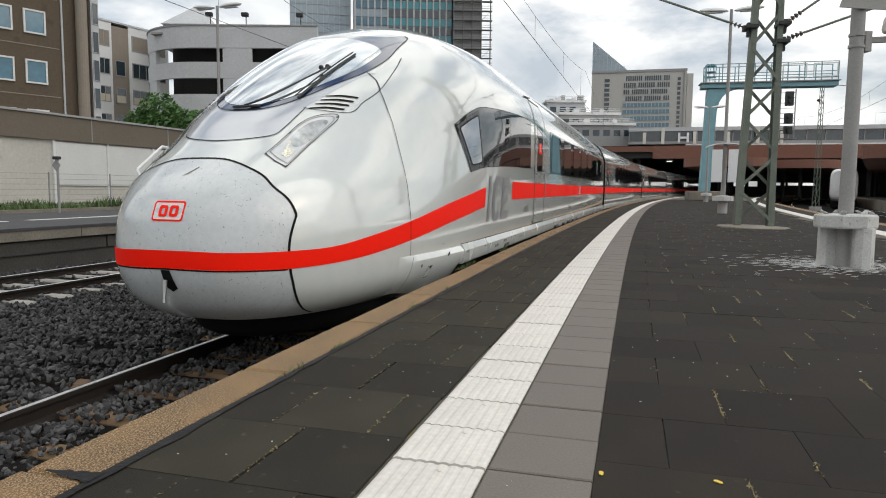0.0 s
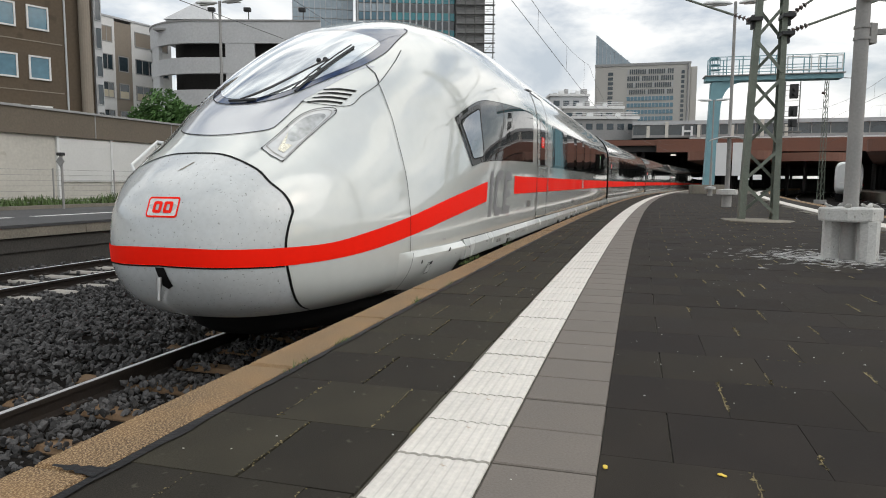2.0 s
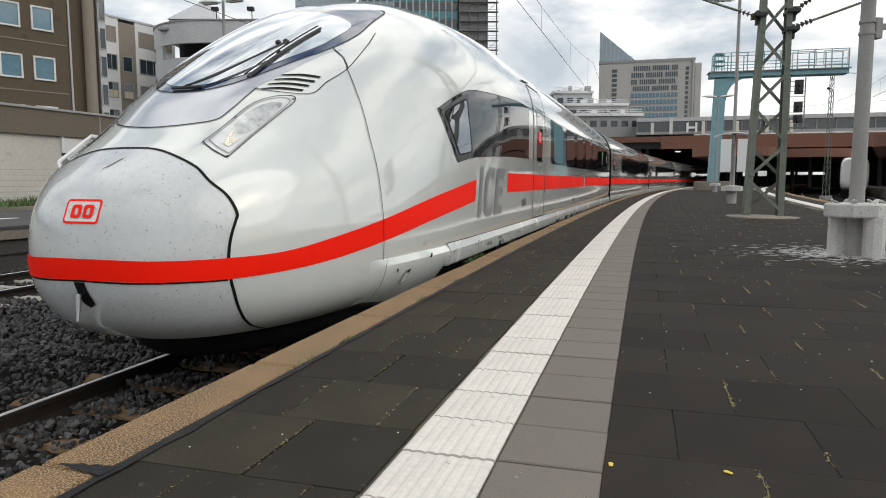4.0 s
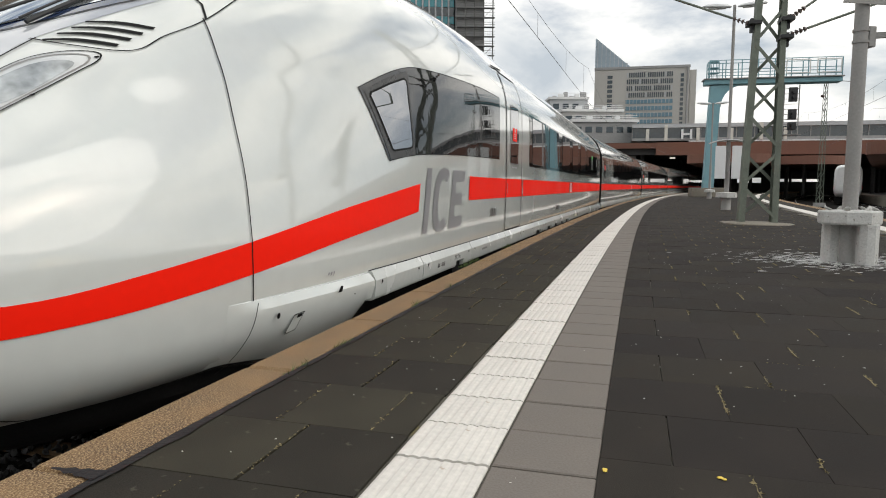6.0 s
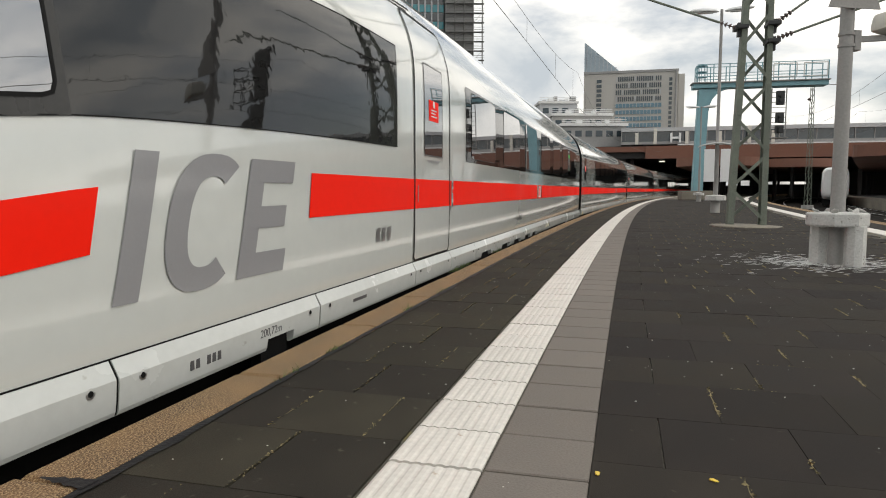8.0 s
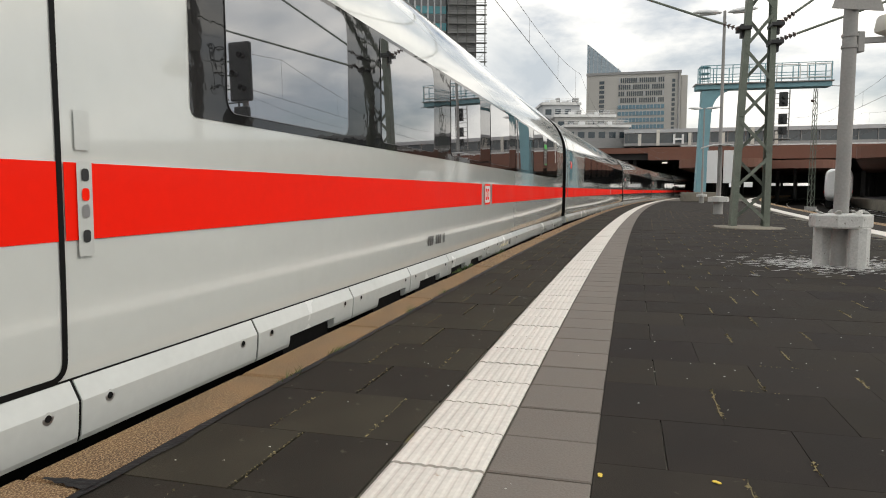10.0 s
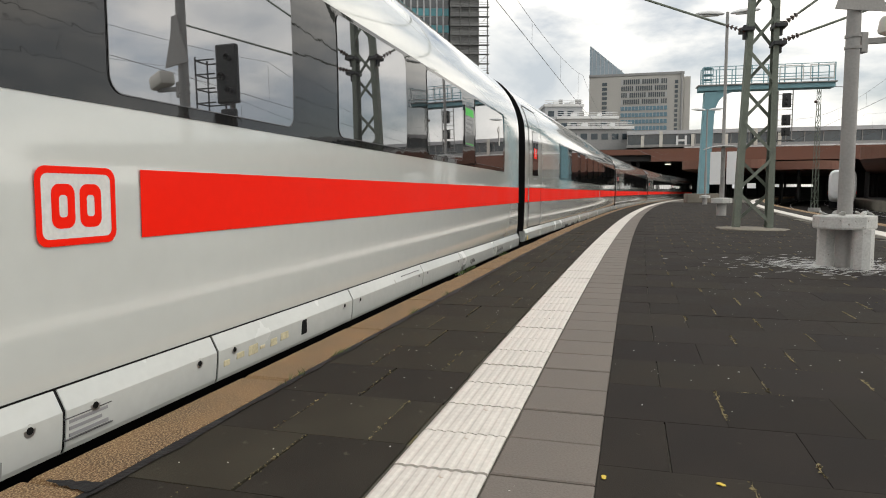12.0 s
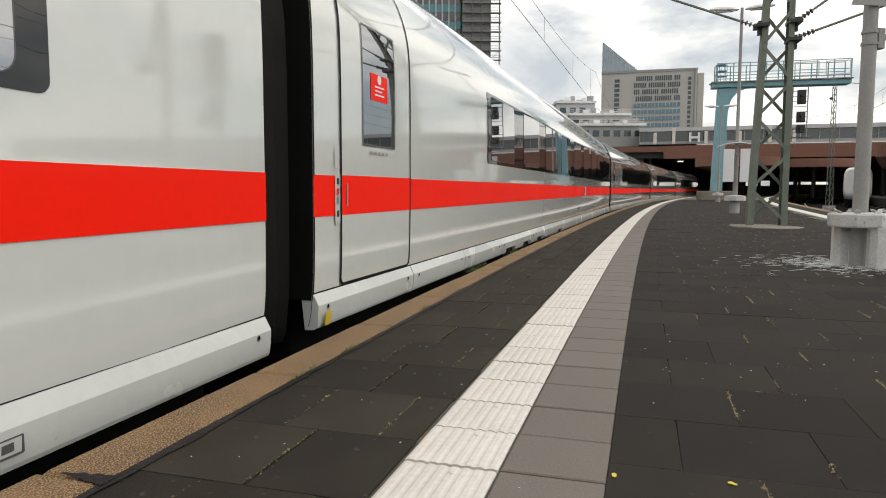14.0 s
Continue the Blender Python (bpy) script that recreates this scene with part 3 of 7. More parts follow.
def sweep(bm, points, r, n=8):
    """One bent round bar through all the points."""
    rings = []
    for i, p in enumerate(points):
        way = (points[min(i + 1, len(points) - 1)] - points[max(i - 1, 0)]).to_track_quat("Z", "Y").to_matrix()
        rings.append([bm.verts.new(p + way @ Vector((r * math.cos(2 * math.pi * k / n), r * math.sin(2 * math.pi * k / n), 0))) for k in range(n)])
    for a, b in zip(rings, rings[1:]):
        for k in range(n):
            bm.faces.new((a[k], a[(k + 1) % n], b[(k + 1) % n], b[k]))
    bm.faces.new(rings[0][::-1]), bm.faces.new(rings[-1])
    return bm


def flat_glass(ob):
    """Shades a pane as one flat sheet."""
    me = ob.data
    n = Vector((0, 0, 0))
    for p in me.polygons:
        n += p.normal * p.area
    n.normalize()
    me.normals_split_custom_set([n] * len(me.loops))


def logo(car, mode, u, v, w, h, side, lift):
    """A red rounded frame with two red blocks in it."""
    r = h * 0.16
    part("logo_frame", decal(frame_polys(rounded(u, u + w, v, v + h, r), rounded(u + h * 0.09, u + w - h * 0.09, v + h * 0.09, v + h * 0.91, r * 0.6)), mode, side, lift, (0.2, 0.2)), RED, car)
    part("logo_ground", decal([rounded(u + h * 0.09, u + w - h * 0.09, v + h * 0.09, v + h * 0.91, r * 0.6)], mode, side, lift - 0.001, (0.2, 0.2)), LINE, car)
    for k in (0, 1):
        a = u + w * (0.18 + 0.34 * k)
        part("logo_block", decal(frame_polys(rounded(a, a + w * 0.28, v + h * 0.22, v + h * 0.78, h * 0.12), rounded(a + w * 0.09, a + w * 0.19, v + h * 0.36, v + h * 0.64, h * 0.05)), mode, side, lift, (0.2, 0.2)), RED, car)


def end_car():
    car = empty("train_car", Matrix(), "white high-speed train end car with red stripe and sloped nose", "train", "cars of the train")
    part("body", end_car_shell(), [PAINT, RUBBER], car, "glossy pale grey-white shell", True)
    bm = bmesh.new()
    box(bm, 2.6, CAR1 - 0.2, -1.18, 1.18, -0.62, 0.05, bevel=0.03)
    part("underframe", bm, DARK, car)
    # obstacle guard under the nose
    bm = bmesh.new()
    loops = []
    for z, k in ((-0.53, 0.80), (-0.48, 0.92), (-0.38, 1.0), (-0.24, 1.0)):
        pts = [(0.75 + 2.6 * (1 - math.cos(radians(a)) ** 0.9) + (1 - k) * 0.6, 1.16 * k * math.sin(radians(a)) ** 0.9) for a in range(0, 91, 9)]
        loops.append([bm.verts.new((x, -y, z)) for x, y in pts[::-1]] + [bm.verts.new((x, y, z)) for x, y in pts[1:]])
    for a, b in zip(loops, loops[1:]):
        for i in range(len(a) - 1):
            bm.faces.new((a[i], a[i + 1], b[i + 1], b[i]))
    bm.faces.new(loops[0]), bm.faces.new(loops[-1][::-1])
    part("obstacle_guard", bm, DARK, car, "black guard under the nose", True)
    wheels(car, CAR1)

    # nose hatch with its joint
    right = curved([(0.0, 1.06), (0.22, 1.052), (0.40, 1.008), (0.59, 0.925), (0.70, 0.83), (0.80, 0.735), (0.86, 0.62), (0.862, 0.55), (0.850, 0.43), (0.845, 0.32), (0.845, 0.17), (0.843, 0.05), (0.825, -0.1), (0.79, -0.255)], 5)
    ring = [(-y, z) for y, z in right[::-1]] + right[1:]
    hatch = part("nose_hatch", decal([ring], "front", 1, 0.004, (0.09, 0.06)), NOSE, car, "bug-specked front hatch in two halves", True)
    part("hatch_joint", decal(ribbon(ring, 0.012), "front", 1, 0.007, (0.2, 0.2)), RUBBER, hatch)
    part("hatch_split", decal(ribbon([(-0.83, 0.170), (-0.6, 0.175), (-0.35, 0.178), (0.0, 0.187), (0.35, 0.178), (0.6, 0.175), (0.83, 0.170)], 0.012), "front", 1, 0.011, (0.1, 0.2)), RUBBER, hatch)
    part("coupler_slot", decal([[(-0.075, 0.03), (-0.02, 0.0), (0.02, 0.03), (0.045, 0.175), (-0.04, 0.175)]], "front", 1, 0.010, (0.05, 0.05)), RUBBER, hatch)
    bm = bmesh.new()
    tube(bm, (-0.02, -0.005, 0.10), (-0.035, -0.012, -0.01), 0.022, 0.018, 12)
    tube(bm, (-0.034, -0.012, -0.005), (-0.045, -0.016, -0.075), 0.012, 0.012, 10)
    part("coupler_pin", bm, STEEL, hatch, "bare metal coupler pin", True)
    part("hatch_scratch", decal([[(0.03, 0.905), (-0.02, 0.93), (-0.07, 0.985), (-0.055, 0.985), (0.0, 0.935)]], "front", 1, 0.006, (0.05, 0.03)), COPING, hatch)
    logo(hatch, "front", -0.145, 0.555, 0.29, 0.155, 1, 0.008)

    # red stripe: round the nose, then rising along the flank
    low = ((0.0, 0.19), (0.08, 0.182), (0.42, 0.175), (0.81, 0.188), (1.24, 0.222), (1.97, 0.31), (2.98, 0.44), (4.46, 0.59))
    high = ((0.0, 0.33), (0.08, 0.320), (0.42, 0.318), (0.81, 0.330), (1.24, 0.39), (1.96, 0.50), (2.99, 0.66), (4.52, 0.85))
    edge = 0.90
    ys = [edge * (i / 16 - 1) for i in range(33)]
    front = [(y, smooth(low, front_at(y, 0.2))) for y in ys] + [(y, smooth(high, front_at(y, 0.3))) for y in ys[::-1]]
    part("nose_stripe", decal([front], "front", 1, 0.0085, (0.06, 0.06)), RED, car, "", True)
    for side in (-1, 1):
        x0 = front_at(edge, 0.24) - 0.03
        xs = [x0 + (4.49 - x0) * i / 40 for i in range(41)]
        flank = [(x - (0.03 if i == 40 else 0), smooth(low, x)) for i, x in enumerate(xs)] + [(x + (0.03 if i == 0 else 0), smooth(high, x)) for i, x in enumerate(xs[::-1])]
        part("stripe", decal([flank], "side", side, 0.006, (0.1, 0.06)), RED, car, "", True)
        part("stripe", decal([[(6.225, 0.66), (8.29, 0.66), (8.29, 0.935), (6.265, 0.94)]], "side", side, 0.006, (0.3, 0.1)), RED, car, "", True)
        part("stripe", decal([[(9.51, 0.66), (16.17, 0.66), (16.17, 0.93), (9.51, 0.935)]], "side", side, 0.006, (1.0, 0.1)), RED, car, "", True)
        part("stripe", decal([[(16.84, 0.66), (CAR1, 0.66), (CAR1, 0.93), (16.84, 0.93)]], "side", side, 0.006, (1.0, 0.1)), RED, car, "", True)
        logo(car, "side", 16.34, 0.655, 0.36, 0.275, side, 0.008)

        # joints of the nose section
        part("panel_joint", decal(ribbon(curved([(1.975, 0.14), (1.96, 0.5), (2.0, 1.0), (2.05, 1.35), (2.09, 1.65), (2.12, 1.825)], 6), 0.008), "side", side, 0.008, (0.3, 0.1)), RUBBER, car)
        s = side
        # silver cowl, windscreen and their frames, one half on each side
        for name, pts, mat, lift, text in (
                ("cowl", [(0.0, 1.225), (0.12, 1.23), (0.30, 1.246), (0.45, 1.28), (0.50, 1.36), (0.54, 1.56), (0.62, 1.70), (0.74, 1.95), (0.76, 2.02), (0.0, 2.02)], COWL, 0.003, "silver-grey cowl below the windscreen"),
                ("windscreen_frit", [(0.0, 1.525), (0.15, 1.53), (0.32, 1.57), (0.47, 1.67), (0.62, 1.84), (0.74, 2.01), (0.79, 2.20), (0.77, 2.38), (0.72, 2.60), (0.66, 2.66), (0.55, 2.58), (0.25, 2.555), (0.0, 2.565)], SCREEN, 0.006, "dark blue frit band"),
                ("windscreen", [(0.0, 1.58), (0.14, 1.585), (0.29, 1.625), (0.43, 1.72), (0.57, 1.88), (0.66, 2.02), (0.70, 2.18), (0.685, 2.33), (0.52, 2.43), (0.25, 2.50), (0.0, 2.52)], MIRROR, 0.009, "steep curved windscreen reflecting the sky")):
            line = curved([(s * y, z) for y, z in pts], 4)
            part(name, decal([line], "front", 1, lift, (0.06, 0.06)), mat, car, text, True)
        part("cowl_joint", decal(ribbon(curved([(0.0, 1.222), (s * 0.12, 1.226), (s * 0.30, 1.243), (s * 0.45, 1.277), (s * 0.49, 1.34), (s * 0.53, 1.47), (s * 0.545, 1.56)], 5), 0.007), "front", 1, 0.006, (0.1, 0.1)), RUBBER, car)
        part("screen_joint", decal(ribbon(curved([(s * 0.53, 1.552), (s * 0.68, 1.532), (s * 0.84, 1.54), (s * 0.87, 1.66), (s * 0.915, 1.825), (s * 0.90, 2.1), (s * 0.86, 2.28)], 6), 0.0055), "front", 1, 0.007, (0.1, 0.1)), RUBBER, car)
        part("screen_rim", decal(ribbon(curved([(0.0, 1.522), (s * 0.15, 1.527), (s * 0.32, 1.567), (s * 0.47, 1.667), (s * 0.62, 1.837), (s * 0.74, 2.007), (s * 0.79, 2.20), (s * 0.77, 2.38), (s * 0.72, 2.60), (s * 0.66, 2.66)], 5), 0.006), "front", 1, 0.010, (0.1, 0.1)), RUBBER, car)
        part("panel_joint", decal(ribbon([(s * 0.915, 1.825), (s * 0.85, 1.93), (s * 0.755, 2.01)], 0.006), "front", 1, 0.006, (0.1, 0.1)), RUBBER, car)
        # ventilation slots
        for k in range(4):
            z, a, b = 1.565 + 0.046 * k, 0.575 + 0.014 * k, 0.795 + 0.010 * k
            part("vent_slot", decal([curved([(s * a, z - 0.012), (s * (a + 0.1), z + 0.010), (s * b, z + 0.005)], 5) + curved([(s * (b + 0.002), z - 0.012), (s * (a + 0.1), z - 0.008), (s * (a + 0.005), z - 0.022)], 5)], "front", 1, 0.0075, (0.05, 0.05)), RUBBER, car)
        # headlamp
        rim = [(s * y, z) for y, z in [(0.505, 1.105), (0.60, 1.045), (0.70, 0.992)] + curved([(0.715, 1.08), (0.735, 1.22), (0.775, 1.37), (0.797, 1.45), (0.785, 1.495), (0.745, 1.505), (0.68, 1.487), (0.615, 1.44), (0.57, 1.36), (0.535, 1.23)], 3)]
        mid = (0.655, 1.27)
        inner = [(s * (mid[0] + (abs(y) - mid[0]) * 0.86), mid[1] + (z - mid[1]) * 0.90) for y, z in rim]
        lamp = part("headlamp", decal([rim], "front", 1, 0.005, (0.04, 0.04)), LENS, car, "clear slanted headlamp cover", True)
        part("headlamp_rim", decal(ribbon(rim + rim[:1], 0.0045), "front", 1, 0.008, (0.1, 0.1)), RUBBER, lamp)
        part("inner_seal", decal(ribbon(inner + inner[:1], 0.006), "front", 1, 0.0075, (0.1, 0.1)), LAMPRIM, lamp, "grey inner seal")
        part("lamp_pocket", decal([[(s * y, z) for y, z in curved([(0.585, 1.24), (0.65, 1.17), (0.705, 1.20), (0.745, 1.36), (0.75, 1.43), (0.70, 1.44), (0.64, 1.40), (0.60, 1.33)], 3)]], "front", 1, 0.0065, (0.04, 0.04)), LENSIN, lamp, "grey hollow behind the cover", True)
        part("reflector", decal([[(s * 0.615, 1.095), (s * 0.665, 1.068), (s * 0.682, 1.135), (s * 0.632, 1.145), (s * 0.592, 1.25)]], "front", 1, 0.009, (0.03, 0.03)), LED, lamp, "yellowish lamp reflector")
        for y, z in ((0.51, 1.10), (0.698, 1.0), (0.785, 1.475), (0.56, 1.30), (0.742, 1.24)):
            part("cover_screw", decal([[(s * (y + 0.007 * math.cos(q)), z + 0.007 * math.sin(q)) for q in (0.4, 1.6, 2.9, 4.1, 5.4)]], "front", 1, 0.010, (0.1, 0.1)), RUBBER, lamp)

        # cab side window, smoked flank glass
        top = curved([(3.45, 1.59), (4.0, 1.79), (4.5, 1.91), (5.2, 1.965), (5.9, 2.0), (6.9, 2.04), (7.84, 2.045)], 5)
        bottom = curved([(7.84, 1.20), (6.6, 1.185), (5.4, 1.155), (4.44, 1.11), (3.83, 1.035)], 5)
        glass = part("flank_glass", decal([top + bottom], "side", side, 0.005, (0.15, 0.08)), BAND, car, "dark flank glass behind the cab window", True)
        part("flank_glass_rim", decal(ribbon(top + bottom + top[:1], 0.005), "side", side, 0.008, (0.3, 0.1)), RUBBER, glass)
        win = [(3.53, 1.575), (4.0, 1.755), (4.37, 1.855), (4.42, 1.105), (3.86, 1.045)]
        part("cab_window_frame", decal([win], "side", side, 0.008, (0.12, 0.08)), CABFRAME, glass, "grey cab window frame", True)
        pane = [(3.615, 1.545), (3.64, 1.575), (3.98, 1.69), (4.27, 1.775), (4.315, 1.76), (4.33, 1.72), (4.36, 1.22), (4.345, 1.18), (4.30, 1.165), (3.94, 1.125), (3.905, 1.135)]
        part("cab_window", decal([pane], "side", side, 0.011, (0.12, 0.08)), GLASS, glass, "slanted cab side window", True)
        part("cab_window_seal", decal(ribbon(pane + pane[:1], 0.016), "side", side, 0.013, (0.3, 0.1)), RUBBER, glass)
        # grey mark of three slanted shapes
        lean = 0.26

        def slant(pts, x0):
            return [(x0 + x + lean * (z - 0.37), z) for x, z in pts]
        if side < 0:
            part("flank_mark", decal([slant([(0.0, 0.37), (0.145, 0.37), (0.145, 1.0), (0.0, 1.0)], 4.56)], "side", side, 0.007, (0.1, 0.1)), GREY, car, "grey slanted bar")
            def bow(deg, rx, rz):
                c, d = math.cos(radians(deg)), math.sin(radians(deg))
                return (0.295 + rx * math.copysign(abs(c) ** 0.8, c), 0.685 + rz * math.copysign(abs(d) ** 0.8, d))
            way = [52 + 256 * i / 30 for i in range(31)]
            ring2 = [[bow(p, 0.295, 0.325), bow(q, 0.295, 0.325), bow(q, 0.145, 0.215), bow(p, 0.145, 0.215)] for p, q in zip(way, way[1:])]
            part("flank_mark", welded(decal([slant(q, 4.815) for q in ring2], "side", side, 0.007, (0.2, 0.2))), GREY, car, "grey slanted open ring")
            part("flank_mark", welded(decal([slant(p, 5.415) for p in ([(0.0, 0.37), (0.155, 0.37), (0.155, 0.495), (0.0, 0.495)], [(0.0, 0.495), (0.155, 0.495), (0.155, 0.625), (0.0, 0.625)], [(0.0, 0.625), (0.155, 0.625), (0.155, 0.745), (0.0, 0.745)], [(0.0, 0.745), (0.155, 0.745), (0.155, 0.875), (0.0, 0.875)], [(0.0, 0.875), (0.155, 0.875), (0.155, 1.0), (0.0, 1.0)], [(0.155, 0.37), (0.475, 0.37), (0.475, 0.495), (0.155, 0.495)], [(0.155, 0.625), (0.43, 0.625), (0.43, 0.745), (0.155, 0.745)], [(0.155, 0.875), (0.475, 0.875), (0.475, 1.0), (0.155, 1.0)])], "side", side, 0.007, (0.2, 0.2))), GREY, car, "grey slanted block with notches")
        for k in range(3):
            part("number_bar", decal([[(7.35 + 0.12 * k, 0.42), (7.43 + 0.12 * k, 0.42), (7.45 + 0.12 * k, 0.53), (7.37 + 0.12 * k, 0.53)]], "side", side, 0.006), STEEL, car)
        for k in (0, 1, 2, 4, 5, 6, 8):
            part("number_bar", decal([[(13.82 + 0.068 * k, 0.30), (13.865 + 0.068 * k, 0.30), (13.872 + 0.068 * k, 0.395), (13.827 + 0.068 * k, 0.395)]], "side", side, 0.006), STEEL_DARK, car, "dark grey bar")
        train_door(car, "side", 8.29, 9.50, side)
        control_strip(car, 9.56, side, "side")
        part("door_gutter", decal(ribbon([(7.9, 2.50), (8.7, 2.56)], 0.03), "side", side, 0.012, (0.3, 0.1)), RUBBER, car)
        window_row(car, "side", 10.22, 25.04, [(10.50 + 2.065 * k, 11.93 + 2.065 * k) for k in range(6)] + [(22.93, 24.9)], side)
        joints = [3.39, 4.55, 6.32, 8.28, 9.52, 10.7, 11.95, 13.22, 14.50, 16.40, 17.30, 18.92, 20.62, 22.12, 24.2, CAR1]
        part("skirt_gap", decal(ribbon([(3.39, 0.163), (10.0, 0.163), (20.6, 0.163), (25.6, 0.118), (CAR1, 0.118)], 0.008), "side", side, 0.006, (0.5, 0.1)), RUBBER, car)
        part("skirt_panel", nose_skirt(side), PAINT, car, "white nose skirt with a sloped ledge", 20)
        part("skirt_joint", decal(ribbon(curved([(1.968, 0.145), (1.955, 0.05), (1.91, -0.06), (1.82, -0.22)], 5), 0.007), "side", side, 0.052, (0.3, 0.1)), RUBBER, car)
        skirts(car, joints, ((5.68, 5.98), (11.05, 11.65), (12.45, 13.10), (13.50, 14.18), (14.62, 15.26), (15.53, 16.16), (22.17, 22.38)), side, skirt_drop)
        if side < 0:
            for k in (0, 1, 3, 4, 5):
                bm = bmesh.new()
                box(bm, 5.0 + 0.042 * k, 5.028 + 0.042 * k, -1.4855, -1.47, 0.0, 0.045)
                part("skirt_mark", bm, STEEL_DARK, car)
            bm = bmesh.new()
            box(bm, 6.85, 7.1, -1.4855, -1.47, 0.02, 0.045)
            part("skirt_mark", bm, STEEL_DARK, car)
            # data plate of unreadable lines, a lock recess and worn marks on the skirts
            for z, a, b in ((-0.012, 16.42, 16.60), (0.012, 16.42, 16.57), (0.036, 16.42, 16.60)):
                bm = bmesh.new()
                box(bm, a, b, -1.4865, -1.47, z, z + 0.012)
                part("plate_line", bm, GREY, car)
            for a, b, z0, z1 in ((16.40, 16.62, 0.054, 0.058), (16.40, 16.62, -0.022, -0.018)):
                bm = bmesh.new()
                box(bm, a, b, -1.4875, -1.46, z0, z1)
                part("plate_edge", bm, STEEL_DARK, car)
            bm = bmesh.new()
            box(bm, 18.15, 18.22, -1.4895, -1.46, -0.01, 0.085, bevel=0.01)
            part("lock_recess", bm, RUBBER, car, "small black lock recess")
            for k in range(6):
                a = 17.35 + 0.11 * k
                bm = bmesh.new()
                box(bm, a, a + 0.05 + 0.02 * (k % 3), -1.487, -1.46, 0.0 + 0.01 * (k % 2), 0.03 + 0.012 * (k % 3), bevel=0.004)
                part("worn_mark", bm, STAIN, car)
            bm = bmesh.new()
            box(bm, 22.19, 22.36, -1.45, -1.41, -0.14, -0.02, bevel=0.01)
            part("step_plate", bm, STEEL, car, "bare metal step in the skirt")
            for outline, lift in ([(20.02, 0.118), (20.50, 0.118), (20.50, 0.108)], 0.085), ([(24.42, -0.045), (24.84, -0.045), (24.84, 0.015), (24.42, 0.015), (24.42, -0.045)], 0.0):
                bm = bmesh.new()
                for (xa, za), (xb, zb) in zip(outline, outline[1:]):
                    bar(bm, (xa, -1.474 if lift else -1.4845, za), (xb, -1.474 if lift else -1.4845, zb), 0.006, 0.006)
                part("plate_edge", bm, STEEL_DARK, car)
            for k in range(6):
                bm = bmesh.new()
                box(bm, 24.45 + 0.062 * k, 24.495 + 0.062 * k, -1.486, -1.47, -0.03, 0.0)
                part("plate_line", bm, STEEL_DARK, car)
            for k in range(3):
                part("lift_mark", decal([[(21.16 + 0.018 * k, 0.24 - 0.016 * k), (21.27 - 0.018 * k, 0.24 - 0.016 * k), (21.27 - 0.018 * k, 0.25 - 0.016 * k), (21.16 + 0.018 * k, 0.25 - 0.016 * k)]], "side", side, 0.006), GREY, car)
            lines = bpy.data.curves.new("distance_text", "FONT")
            lines.body, lines.size, lines.extrude = "17,375m", 0.072, 0.001
            lines.materials.append(STEEL_DARK)
            note = new("distance_text", lines)
            note.matrix_basis = pose(22.60, -1.4835, -0.034, 96, 0, 0)
            note.parent = car
            words = bpy.data.curves.new("length_text", "FONT")
            words.body, words.size, words.extrude = "200,72m", 0.066, 0.001
            words.materials.append(STEEL_DARK)
            text = new("length_text", words)
            text.matrix_basis = pose(5.60, -1.4835, 0.022, 96, 0, 0)
            text.parent = car
            for hole in (rounded(2.135, 2.165, 0.025, 0.06, 0.014), rounded(3.06, 3.09, 0.035, 0.07, 0.014), [(2.82, 0.085), (2.875, 0.085), (2.885, 0.125), (2.85, 0.13)]):
                part("jacking_mark", decal([hole], "side", side, 0.066, (0.2, 0.2)), RUBBER, car)
            flap = [(2.27, -0.085), (2.37, -0.075), (2.43, 0.024), (2.32, 0.016)]
            lid = part("access_flap", decal([flap], "side", side, 0.056, (0.2, 0.2)), PAINT, car, "small flap in the nose skirt")
            part("flap_joint", decal(ribbon(flap + flap[:1], 0.005), "side", side, 0.059, (0.2, 0.2)), RUBBER, lid)
            part("flap_handle", decal([[(2.345, -0.004), (2.395, 0.0), (2.412, 0.020), (2.358, 0.016)]], "side", side, 0.062, (0.2, 0.2)), RUBBER, lid)
            for k in (0, 1, 2):
                part("skirt_mark", decal([[(2.76 + 0.035 * k, 0.205 - 0.008 * k), (2.775 + 0.035 * k, 0.205), (2.785 + 0.035 * k, 0.225), (2.765 + 0.035 * k, 0.225)]], "side", side, 0.006), GREY, car)
            part("class_mark", decal([[(24.49, 1.54), (24.57, 1.54), (24.57, 1.82), (24.51, 1.82), (24.43, 1.77), (24.43, 1.72), (24.49, 1.745)]], "side", side, 0.012, (0.3, 0.3)), LINE, car)
            screen = part("display", decal([rounded(22.36, 22.84, 1.40, 1.88, 0.02)], "side", side, 0.010, (0.3, 0.2)), STEEL_DARK, car, "destination display behind the glass")
            for z0, z1 in ((1.76, 1.85), (1.42, 1.432)):
                part("display_line", decal([[(22.39, z0), (22.81, z0), (22.81, z1), (22.39, z1)]], "side", side, 0.012, (0.3, 0.3)), GREEN, screen)
            part("display_text", decal([[(22.40, z), (22.40 + w, z), (22.40 + w, z + 0.03), (22.40, z + 0.03)] for z, w in ((1.68, 0.34), (1.62, 0.26), (1.56, 0.30))], "side", side, 0.012, (0.4, 0.3)), STEEL, screen)
